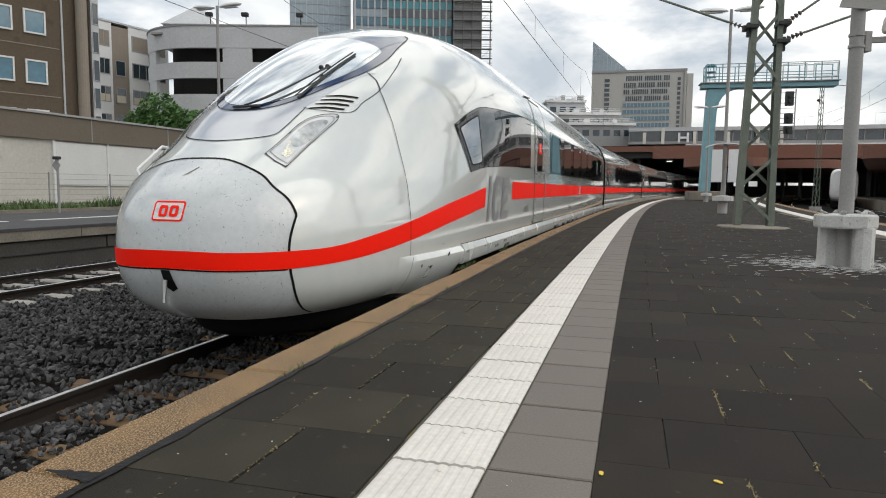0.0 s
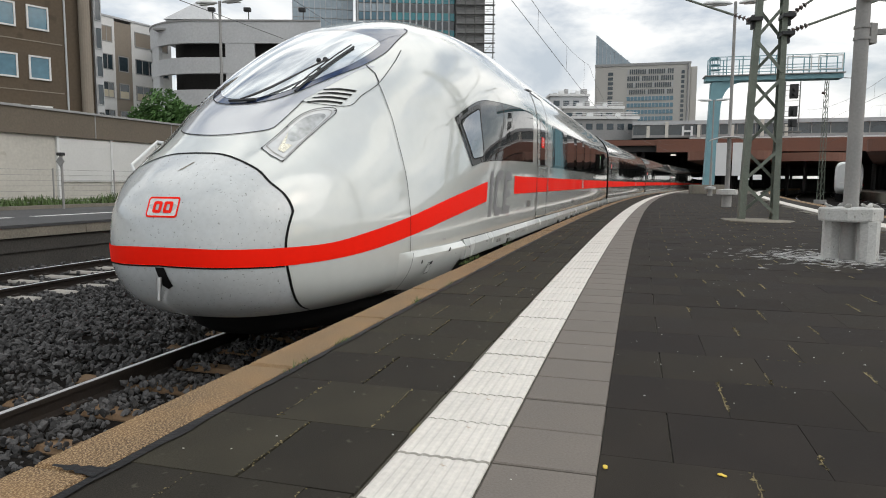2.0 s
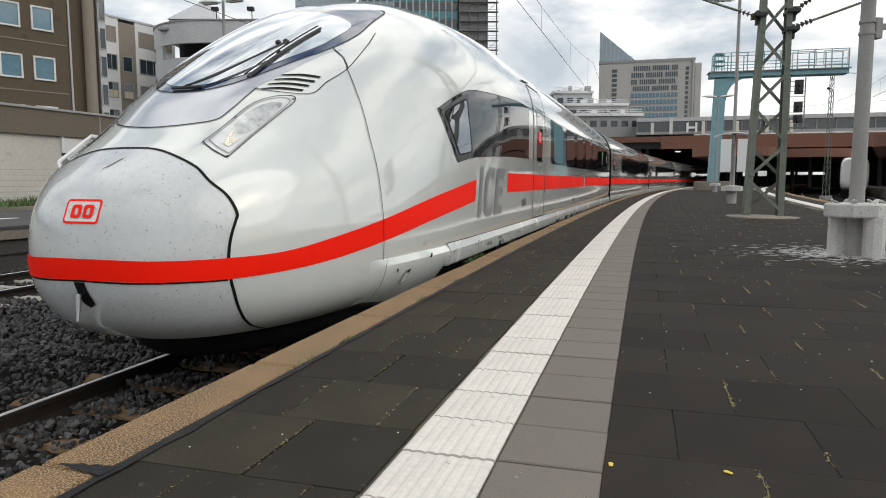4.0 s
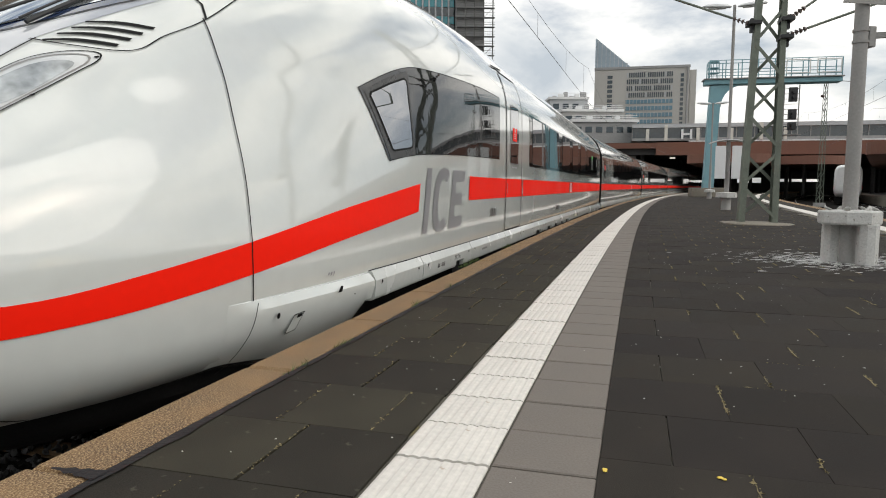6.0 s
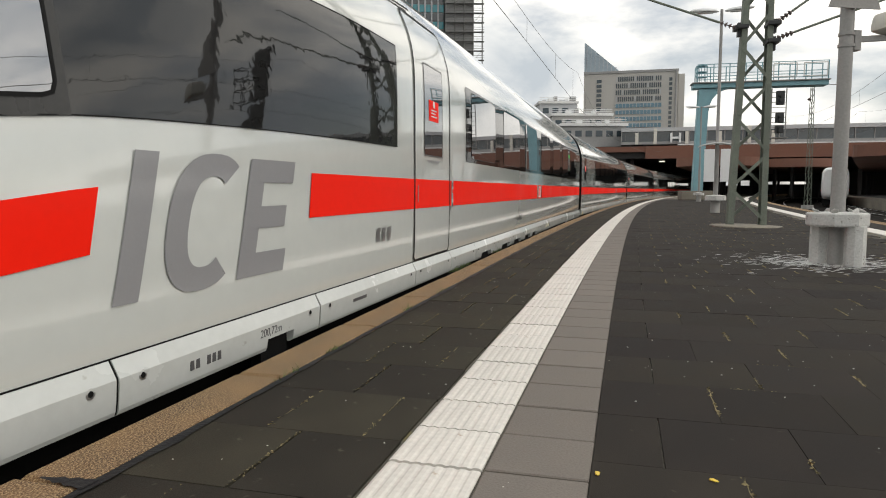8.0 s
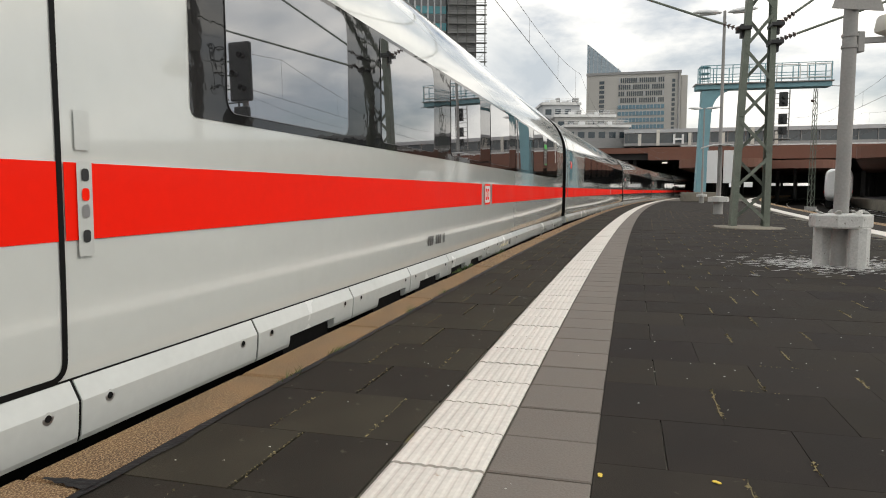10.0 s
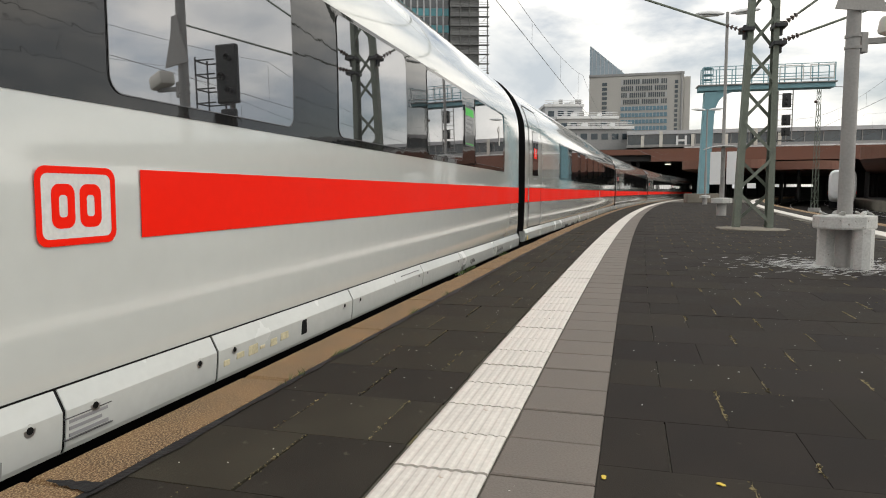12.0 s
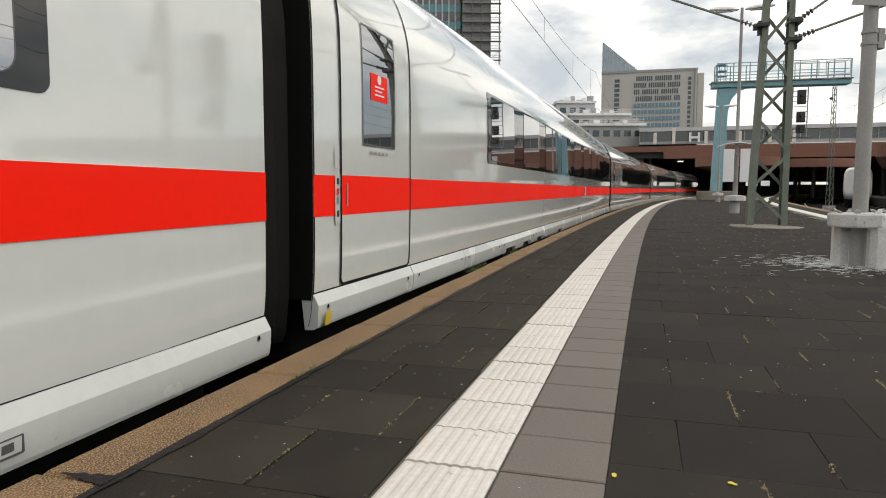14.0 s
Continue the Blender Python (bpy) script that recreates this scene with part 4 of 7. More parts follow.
    # one wiper: two thin arms, a blade, its joint and foot
    for k, sag in ((0, 0.0), (1, 0.03)):
        bm = bmesh.new()
        pts = [skin_point("front", -0.01 - 0.47 * t + sag * 0.4, 1.555 + 0.43 * t - (0.075 + sag) * math.sin(math.pi * t), 1, 0.03 + 0.03 * t) for t in [i / 14 for i in range(15)]]
        sweep(bm, pts, 0.008)
        part("wiper_arm", bm, BLACKMETAL, car, "thin black wiper arm", True)
    for k, off in ((0, 0.0), (1, 0.022)):
        bm = bmesh.new()
        pts = [skin_point("front", -0.435 - 0.105 * t + off, 1.64 + 0.58 * t, 1, 0.022 + 0.02 * k) for t in [i / 10 for i in range(11)]]
        sweep(bm, pts, 0.012 if k == 0 else 0.007)
        part("wiper_blade", bm, BLACKMETAL, car, "black wiper blade", True)
    for u, v in ((-0.455, 1.985), (-0.41, 1.97)):
        bm = bmesh.new()
        bmesh.ops.create_icosphere(bm, subdivisions=2, radius=0.026, matrix=Matrix.Translation(skin_point("front", u, v, 1, 0.055)))
        part("wiper_joint", bm, BLACKMETAL, car, "", True)
    bm = bmesh.new()
    sweep(bm, [skin_point("front", y, 1.545 + 0.02 * abs(y), 1, 0.022) for y in (0.12, 0.06, 0.0, -0.08, -0.16)], 0.012)
    part("wiper_foot", bm, BLACKMETAL, car, "", True)
    # handrails at the nose's shoulder
    for side in (-1, 1):
        if side > 0:
            bm = bmesh.new()
            pts = [skin_point("front", side * 0.74, 0.92, 1, 0.0), skin_point("front", side * 0.74, 0.94, 1, 0.05), skin_point("front", side * 0.76, 1.16, 1, 0.05), skin_point("front", side * 0.70, 1.18, 1, 0.0)]
            for a, b in zip(pts, pts[1:]):
                tube(bm, a, b, 0.014, n=8)
            part("handrail", bm, WHITEMETAL, car, "white tubular handrail")
    return car


def bellows(car, x0, x1):
    """The black gangway between two cars."""
    bm = bmesh.new()
    ring = [(-smooth(HALF, z) + 0.16, z - 0.08) for z in shell_levels()[4:-4]]
    ring += [(-y, z) for y, z in ring[::-1]]
    k = 9
    rings = [[bm.verts.new((x0 + (x1 - x0) * i / (k - 1), y * (1.0 if i % 2 else 0.965), z)) for y, z in ring] for i in range(k)]
    for a, b in zip(rings, rings[1:]):
        for i in range(len(ring) - 1):
            bm.faces.new((a[i], a[i + 1], b[i + 1], b[i]))
    part("bellows", bm, RUBBER, car, "black folded gangway bellows")


MID_LENGTH, MID_PITCH, MID_FRONT = 24.85, 25.33, 26.93


def middle_car():
    car = empty("train_car", Matrix(), "white high-speed train middle car with red stripe and window band", "train", "cars of the train")
    part("body", middle_car_shell(MID_LENGTH), [PAINT, RUBBER], car, "glossy pale grey-white shell", True)
    bm = bmesh.new()
    box(bm, 0.2, MID_LENGTH - 0.2, -1.18, 1.18, -0.62, 0.05, bevel=0.03)
    part("underframe", bm, DARK, car)
    wheels(car, MID_LENGTH)
    bellows(car, -0.55, 0.05)
    for side in (-1, 1):
        for a, b in ((0.0, 0.36), (1.73, 15.4), (16.05, MID_LENGTH)):
            part("stripe", decal([[(a, 0.66), (b, 0.66), (b, 0.93), (a, 0.93)]], "flat", side, 0.006, (1.5, 0.1)), RED, car, "", True)
        logo(car, "flat", 15.56, 0.655, 0.34, 0.275, side, 0.008)
        part("end_seal", decal([[(0.0, -0.05), (0.018, -0.05), (0.018, 2.95), (0.0, 2.95)]], "flat", side, 0.004, (0.2, 0.07)), RUBBER, car, "", True)
        train_door(car, "flat", 0.37, 1.72, side)
        control_strip(car, 0.285, side, "flat")
        window_row(car, "flat", 4.43, 24.2, [(4.62 + 2.1 * k, 6.02 + 2.1 * k) for k in range(9)], side)
        part("skirt_gap", decal(ribbon([(0.0, 0.163), (MID_LENGTH, 0.163)], 0.012), "flat", side, 0.006, (1.0, 0.1)), RUBBER, car)
        joints = [0.0, 1.75, 3.4, 5.2, 6.45, 7.7, 8.95, 10.2, 12.2, 14.2, 16.2, 18.2, 20.2, 22.2, MID_LENGTH]
        skirts(car, joints, ((5.5, 6.15), (6.75, 7.4), (8.0, 8.65), (10.5, 11.2)), side)
        if side < 0:
            part("skirt_lamp", decal([rounded(0.06, 0.14, -0.03, 0.05, 0.02)], "flat", side, 0.085), YELLOW, car)
            for k in (0, 1, 2, 4, 5, 6, 7):
                part("number_bar", decal([[(14.0 + 0.068 * k, 0.30), (14.045 + 0.068 * k, 0.30), (14.045 + 0.068 * k, 0.39), (14.0 + 0.068 * k, 0.39)]], "flat", side, 0.006), STEEL_DARK, car)
    return car


GREEN = glow("green_display", (0.05, 0.42, 0.06), 0.25)
STEEL_DARK = material("grey_window_frame", (0.085, 0.085, 0.088), 0.35, vary=0.1, bump=0.0, coat=0.4)
CARS = [end_car(), middle_car()]
for _ in range(3):
    CARS.append(copy_thing(CARS[1], Matrix()))

# place of the nose's tip along the arc
TIP = ((0.0, 2.27), (0.5, 2.27), (1.0, 2.255), (1.5, 2.22), (2.0, 2.16), (2.2, 2.13), (3.0, 1.89), (3.75, 1.50), (4.5, 1.02), (5.0, 0.61), (5.5, 0.04), (6.0, -0.63), (6.5, -1.46),
       (7.0, -2.34), (7.5, -3.33), (8.0, -4.46), (8.5, -5.64), (8.7, -6.14), (9.5, -8.24), (10.2, -10.28), (10.8, -12.22), (11.0, -12.93), (11.5, -14.77), (12.0, -16.63),
       (12.5, -18.59), (13.0, -20.67), (13.5, -22.85), (14.0, -25.17))


def car_pose(front, length):
    """A car stands with its two bogies on the track."""
    c = front + length / 2
    a, b = arc(c - 8.69, TRACK_D), arc(c + 8.69, TRACK_D)
    u = (b - a).normalized()
    p = (a + b) / 2 - u * (length / 2)
    return pose(p.x, p.y, 0, 0, 0, math.degrees(math.atan2(u.y, u.x)))


def motions():
    for i, car in enumerate(CARS):
        front, length = (0.0, CAR1) if i == 0 else (MID_FRONT + MID_PITCH * (i - 1), MID_LENGTH)
        walk(car, [(t, car_pose(tip + front, length)) for t, tip in TIP])


# ---- ground, tracks and platforms ----
def right_edge(s):
    """d of the far edge of the platform."""
    return -5.75 - 0.040 * s


def ground():
    bm = bmesh.new()
    bm.faces.new([bm.verts.new(p) for p in ((-2500, -2500, -1.12), (2500, -2500, -1.12), (2500, 2500, -1.12), (-2500, 2500, -1.12))])
    bmesh.ops.subdivide_edges(bm, edges=bm.edges[:], cuts=12, use_grid_fill=True)
    setting(mesh_object("ground", bm, GROUND), "gravelly grey ground around the railway", "ground")


def platform():
    body = mesh_object("platform", along([(1.05, -0.02), (1.05, -0.30), (1.20, -0.30), (1.20, -1.1), (0.0, -1.1), (0.0, -0.02)], -45, 150, 2.5), CONCRETE)
    setting(body, "concrete platform body under dark paving", "platform")
    # paving bed reaches the far edge, which runs apart from the near one
    bm = bmesh.new()
    rows = []
    for i in range(79):
        s = -45 + 2.5 * i
        rows.append([bm.verts.new(arc(s, d, z)) for d, z in ((1.05, -0.010), (right_edge(s) + 0.35, -0.010), (right_edge(s) + 0.35, -1.1), (1.05, -1.1))])
    for a, b in zip(rows, rows[1:]):
        for k in range(4):
            bm.faces.new((a[k], a[(k + 1) % 4], b[(k + 1) % 4], b[k]))
    setting(mesh_object("platform_bed", bm, JOINT), "dirty joint filling between the slabs", "platform")
    return body


def piece_mesh(name, length, width, height, mat, edge=0.006):
    """A slab with chamfered upper edges, its top at z = 0."""
    bm = bmesh.new()
    a, b = length / 2, width / 2
    low = [bm.verts.new((x, y, -height)) for x, y in ((-a, -b), (a, -b), (a, b), (-a, b))]
    mid = [bm.verts.new((x, y, -edge)) for x, y in ((-a, -b), (a, -b), (a, b), (-a, b))]
    top = [bm.verts.new((x, y, 0)) for x, y in ((-a + edge, -b + edge), (a - edge, -b + edge), (a - edge, b - edge), (-a + edge, b - edge))]
    for p, q in ((low, mid), (mid, top)):
        for i in range(4):
            bm.faces.new((p[i], p[(i + 1) % 4], q[(i + 1) % 4], q[i]))
    bm.faces.new(top)
    bmesh.ops.recalc_face_normals(bm, faces=bm.faces)
    me = bpy.data.meshes.new(name)
    bm.to_mesh(me)
    bm.free()
    me.materials.append(mat)
    return me


def tactile_mesh():
    """A white tile with grooves along the line."""
    bm = bmesh.new()
    ribs, a, b, h = 8, 0.152, 0.148, 0.05
    prof = []
    for i in range(ribs):
        y0 = -b + 2 * b * i / ribs
        y1 = -b + 2 * b * (i + 1) / ribs
        w = y1 - y0
        prof += [(y0 + 0.08 * w, -0.0028), (y0 + 0.28 * w, 0.0), (y0 + 0.68 * w, 0.0), (y0 + 0.88 * w, -0.0028)]
    prof = [(-b, -h), (-b, -0.005)] + prof + [(b, -0.005), (b, -h)]
    rings = [[bm.verts.new((x, y, z)) for y, z in prof] for x in (-a, a)]
    for i in range(len(prof) - 1):
        bm.faces.new((rings[0][i], rings[1][i], rings[1][i + 1], rings[0][i + 1]))
    bm.faces.new(rings[0]), bm.faces.new(rings[1][::-1])
    bmesh.ops.recalc_face_normals(bm, faces=bm.faces)
    me = bpy.data.meshes.new("tactile_tile")
    bm.to_mesh(me)
    bm.free()
    me.materials.append(TACTILE)
    return me


def put_piece(name, me, s, d, z, parent, turn=0.0):
    ob = new(name, me)
    ob.parent = parent
    ob.matrix_basis = at_arc(s, d, z, turn)
    return ob


def joined(name, me, places, parent, label):
    """The pieces past the counted ones, in one mesh."""
    base = np.array([v.co for v in me.vertices])
    polys = [tuple(p.vertices) for p in me.polygons]
    verts, faces, k = [], [], 0
    for s, d, z, turn in places:
        m = np.array(at_arc(s, d, z, turn))
        q = base @ m[:3, :3].T + m[:3, 3]
        verts.extend(map(tuple, q))
        faces.extend(tuple(i + k for i in p) for p in polys)
        k += len(base)
    ob = from_lists(name, verts, faces, me.materials[0])
    ob.parent = parent
    return tagged(ob, label, kind="stuff")


def paving(body):
    rnd = random.Random(4)
    # white grooved tiles and grey tiles beside them
    tile, grey = tactile_mesh(), piece_mesh("grey_tile", 0.304, 0.305, 0.05, GREYTILE, 0.004)
    pitch, first = 0.3165, -0.158
    for name, me, d in (("tactile_tile", tile, 0.150), ("grey_tile", grey, -0.160)):
        rest = []
        for i in range(-60, 400):
            s = first + pitch * (i + 0.5)
            z = rnd.uniform(-0.0015, 0.0015)
            if -8 <= i < 130:
                put_piece(name, me, s, d, z, body, rnd.uniform(-0.25, 0.25))
            else:
                rest.append((s, d, z, 0.0))
        joined(name + "_rest", me, rest, body, "the line of tiles further along the platform")
    # kerb stones
    kerb = piece_mesh("kerb_stone", 1.135, 0.235, 0.16, KERB, 0.012)
    rest = []
    for i in range(-35, 125):
        s = 0.02 + 1.15 * i
        if -6 < i < 40:
            put_piece("kerb_stone", kerb, s, 1.188, rnd.uniform(-0.004, 0.004), body, rnd.uniform(-0.3, 0.3))
        else:
            rest.append((s, 1.188, 0.0, 0.0))
    joined("kerb_stone_rest", kerb, rest, body, "the line of kerb stones further along the platform")
    # dark slabs in rows across the platform, shifted by half a slab from row to row
    slab = piece_mesh("paving_slab", 0.458, 0.4312, 0.05, SLAB, 0.0012)
    strip = piece_mesh("edge_slab", 0.458, 0.3582, 0.05, EDGESLAB, 0.0012)
    narrow = piece_mesh("edge_slab", 0.458, 0.2322, 0.05, EDGESLAB, 0.0012)
    half = piece_mesh("edge_slab", 0.456, 0.209, 0.05, SLAB, 0.0012)
    rest, rest2, rest3, rest4, rest5 = [], [], [], [], []
    filler = piece_mesh("edge_slab", 0.456, 0.136, 0.05, EDGESLAB, 0.0012)
    for i in range(-20, 130):
        s = -0.23 + 0.459 * i
        shift = 0.215 * (i % 2)
        lip = rnd.uniform(-0.0012, 0.0012)
        near = -2 < s < 9.5
        for d, me, store in (((0.858, strip, rest2), (0.489, strip, rest2)) if i % 2 == 0 else ((0.926, narrow, rest3), (0.63, strip, rest2), (0.383, filler, rest5))):
            z = lip + rnd.uniform(-0.0012, 0.0012)
            if near:
                put_piece("edge_slab", me, s, d, z, body, rnd.uniform(-0.2, 0.2))
            else:
                store.append((s, d, z, 0.0))
        if i % 2:
            put_piece("edge_slab", half, s, -0.420, lip, body) if near else rest4.append((s, -0.420, lip, 0.0))
        d = -0.53 - shift
        while d > right_edge(s) + 1.75:
            z = lip + rnd.uniform(-0.0012, 0.0012)
            if near and d > -4.2:
                put_piece("paving_slab", slab, s, d, z, body, rnd.uniform(-0.2, 0.2))
            else:
                rest.append((s, d, z, 0.0))
            d -= 0.432
    joined("paving_slab_rest", slab, rest, body, "dark slabs further along the platform")
    joined("edge_slab_rest", strip, rest2, body, "dark slabs beside the kerb further along")
    joined("edge_slab_rest", filler, rest5, body, "slim dark slabs beside the white tiles further along")
    joined("edge_slab_rest", half, rest4, body, "narrow dark slabs beside the grey tiles further along")
    joined("edge_slab_rest", narrow, rest3, body, "narrow dark slabs beside the kerb further along")
    # bitumen in the joint behind the kerb
    verts, faces = [], []
    for i in range(600):
        s = -2 + 0.06 * i
        w = 0.020 + 0.018 * noise.noise((s * 1.7, 0, 1)) + 0.010 * noise.noise((s * 7, 3, 1))
        for d in (1.052 + max(0.004, w) * 0.4, 1.052 - max(0.006, w * 1.3)):
            verts.append(tuple(arc(s, d, 0.0045)))
    faces = [(2 * i, 2 * i + 1, 2 * i + 3, 2 * i + 2) for i in range(599)]
    k = len(verts)
    for j in range(9):
        d, w = 1.045 + 0.022 * j, 0.035 * (1 - j / 9.5) + 0.010 * noise.noise((j * 0.9, 2.0, 5.0))
        verts.extend([tuple(arc(-0.555 - w, d, 0.0065)), tuple(arc(-0.555 + w, d, 0.0065))])
    faces += [(k + 2 * j, k + 2 * j + 1, k + 2 * j + 3, k + 2 * j + 2) for j in range(8)]
    seam = from_lists("bitumen_seam", verts, faces, BITUMEN)
    seam.parent = body
    # the far edge: white line and kerb
    for name, d0, d1, mat, z in (("far_white_line", 1.0, 1.38, TACTILE, 0.004), ("far_paving", 0.34, 1.0, SLAB, 0.0), ("far_kerb", 0.0, 0.33, KERB, 0.004)):
        ob = mesh_object(name, along([(d0, z), (d1, z), (d1, -0.3), (d0, -0.3)], -40, 150, 2.0, right_edge), mat)
        setting(ob, "far side of the platform: " + name.replace("_", " "), "platform edge")



# moss and dirt in joints, small litter
def joint_growth():
    rnd = random.Random(8)
    verts, faces = [], []

    def blade(p, size):
        k = len(verts)
        a = rnd.uniform(0, math.pi * 2)
        dx, dy = math.cos(a) * size, math.sin(a) * size
        verts.extend([(p.x - dx, p.y - dy, p.z), (p.x + dx, p.y + dy, p.z), (p.x + dy * 0.5, p.y - dx * 0.5, p.z + size * rnd.uniform(0.3, 0.8))])
        faces.append((k, k + 1, k + 2))
    def strip(s0, s1, d, wide):
        n = max(3, int((s1 - s0) / 0.03))
        k = len(verts)
        for j in range(n + 1):
            u = s0 + (s1 - s0) * j / n
            mid, w = d + rnd.gauss(0, 0.0015), wide * rnd.uniform(0.25, 1.0) * (0.3 if j in (0, n) else 1)
            verts.extend([tuple(arc(u, mid + w, 0.0016)), tuple(arc(u, mid - w, 0.0016))])
        faces.extend((k + 2 * j, k + 2 * j + 1, k + 2 * j + 3, k + 2 * j + 2) for j in range(n))
    for i in range(-2, 66):
        s = -0.23 + 0.459 * i
        for k in range(10):
            d = -0.53 - 0.215 * (i % 2) - 0.216 - 0.432 * k
            patch = noise.noise((s * 0.5, d * 0.6, 7.0)) + 0.25
            if rnd.random() < 0.45 + 0.7 * patch:
                a = rnd.uniform(-0.22, 0.02)
                b = min(0.22, a + rnd.uniform(0.10, 0.40))
                strip(s + a, s + b, d, rnd.uniform(0.0025, 0.0062))
                for _ in range(int((b - a) * 150)):
                    blade(arc(s + rnd.uniform(a, b), d + rnd.gauss(0, 0.005), 0.001), rnd.uniform(0.003, 0.009))
        if rnd.random() < 0.5:
            d = rnd.uniform(-4.0, -0.6)
            for _ in range(20):
                blade(arc(s + 0.2295 + rnd.gauss(0, 0.003), d + rnd.gauss(0, 0.08), 0.0), rnd.uniform(0.003, 0.007))
    for i in range(-2, 30):
        s = -0.23 + 0.459 * i
        for d in ((0.675,) if i % 2 == 0 else (0.81, 0.45)):
            if rnd.random() < 0.5:
                a = rnd.uniform(-0.22, 0.1)
                strip(s + a, s + min(0.22, a + rnd.uniform(0.06, 0.2)), d, rnd.uniform(0.001, 0.003))
            for _ in range(rnd.randrange(20, 70)):
                blade(arc(s + rnd.uniform(-0.22, 0.22), d + rnd.gauss(0, 0.005), 0.0), rnd.uniform(0.003, 0.007))
    ob = from_lists("moss", verts, faces, MOSS)
    tagged(ob, "dry yellowish moss in the joints of the paving", "moss", kind="stuff")
    # pale chips and crumbs on the slabs
    verts3, faces3 = [], []
    for _ in range(420):
        sp, d = rnd.uniform(0.3, 12.0), rnd.choice((rnd.uniform(0.33, 1.0), rnd.uniform(-4.5, -0.35), rnd.uniform(-4.5, -0.35)))
        p, size, turn = arc(sp, d, 0.002), rnd.uniform(0.0015, 0.0055), rnd.uniform(0, 6.3)
        k = len(verts3)
        for j in range(4):
            a = turn + j * 1.571
            r = size * rnd.uniform(0.6, 1.5)
            verts3.append((p.x + r * math.cos(a), p.y + r * math.sin(a), p.z))
        verts3.append((p.x, p.y, p.z + size * 0.5))
        faces3.extend((k + j, k + (j + 1) % 4, k + 4) for j in range(4))
    ob = from_lists("litter_chips", verts3, faces3, SPILL)
    tagged(ob, "small pale chips of litter on dark slabs", "litter", kind="stuff")
    # tufts of grass at the kerb
    verts2, faces2 = [], []
    for s in (0.62, 1.1, 2.3, 3.2, 4.6, 4.75, 5.0, 5.2, 6.8, 7.1):
        for _ in range(16):
            p = arc(s + rnd.gauss(0, 0.05), 1.062 + rnd.gauss(0, 0.008) if s < 4 else 1.33 + rnd.gauss(0, 0.02), -0.005)
            k = len(verts2)
            h = rnd.uniform(0.015, 0.045)
            a = rnd.uniform(0, 6.3)
            verts2.extend([(p.x - 0.003, p.y, p.z), (p.x + 0.003, p.y, p.z), (p.x + h * 0.7 * math.cos(a), p.y + h * 0.7 * math.sin(a), p.z + h)])
            faces2.append((k, k + 1, k + 2))
    tagged(from_lists("grass_tufts", verts2, faces2, WEED), "small green grass tufts along the kerb stones", "grass", kind="stuff")
    # crumbs and bits of paper
    verts3, faces3 = [], []
    for _ in range(160):
        p = arc(rnd.uniform(-0.6, 12), rnd.uniform(-4.0, 1.0), 0.003)
        k, r = len(verts3), rnd.uniform(0.0015, 0.0045)
        ring = [(p.x + r * rnd.uniform(0.6, 1.3) * math.cos(a), p.y + r * rnd.uniform(0.5, 1.2) * math.sin(a), p.z) for a in (0, 1.3, 2.5, 3.8, 5.1)]
        verts3.extend(ring + [(p.x, p.y, p.z + r * 0.5)])
        faces3.extend([(k + i, k + (i + 1) % 5, k + 5) for i in range(5)])
    tagged(from_lists("crumbs", verts3, faces3, CREAM), "tiny pale crumbs and litter scattered on the paving", "litter", kind="stuff")
    # pale spill below the lamp column
    verts4, faces4 = [], []
    for _ in range(900):
        r, a = abs(rnd.gauss(0, 0.62)), rnd.uniform(0, 6.283)
        c = arc(6.45 + 0.9 * r * math.sin(a), -2.62 + 1.0 * r * math.cos(a), 0.0035)
        k, w, l = len(verts4), rnd.uniform(0.006, 0.018), rnd.uniform(0.02, 0.10)
        h = rnd.gauss(0.2, 0.25)
        dx, dy = math.cos(h), math.sin(h)
        verts4.extend([(c.x + dx * l * e - dy * w * f, c.y + dy * l * e + dx * w * f, c.z + 0.0005 * rnd.random()) for e, f in ((-1, -0.3), (-0.4, -1), (0.5, -0.8), (1, 0.2), (0.3, 1), (-0.6, 0.7))])
        faces4.append(tuple(range(k, k + 6)))
    tagged(from_lists("paint_flakes", verts4, faces4, SPILL), "pale flakes of peeled paint on the paving round the column", "paint flakes", kind="stuff")
    for s, d, turn in ((-0.10, -0.335, 20), (-0.06, -0.66, 70)):
        bm = bmesh.new()
        outline = [(0.0, -0.012), (0.012, -0.02), (0.03, -0.012), (0.036, 0.004), (0.02, 0.016), (0.004, 0.014), (-0.012, 0.022), (-0.03, 0.010), (-0.022, -0.006)]
        low = [bm.verts.new((x, y, 0.002)) for x, y in outline]
        high = [bm.verts.new((x * 0.9, y * 0.9, 0.006 + 0.02 * abs(y))) for x, y in outline]
        for i in range(len(low)):
            bm.faces.new((low[i], low[(i + 1) % len(low)], high[(i + 1) % len(low)], high[i]))
        bm.faces.new(high)
        ob = mesh_object("fallen_leaf", bm, YELLOW)
        ob.matrix_basis = at_arc(s, d, 0.002, turn) @ Matrix.Diagonal((0.45, 0.45, 0.45, 1))
        tagged(ob, "small yellow fallen leaf on the paving", "leaf", "fallen leaves")


BITUMEN = material("bitumen", (0.012, 0.012, 0.013), 0.6, vary=0.3, scale=8, fine=60, bump=0.3, ior=1.3)
MOSS = material("dry_moss", (0.205, 0.168, 0.085), 0.95, vary=0.4, scale=3, fine=40, bump=0.0, island=0.6)


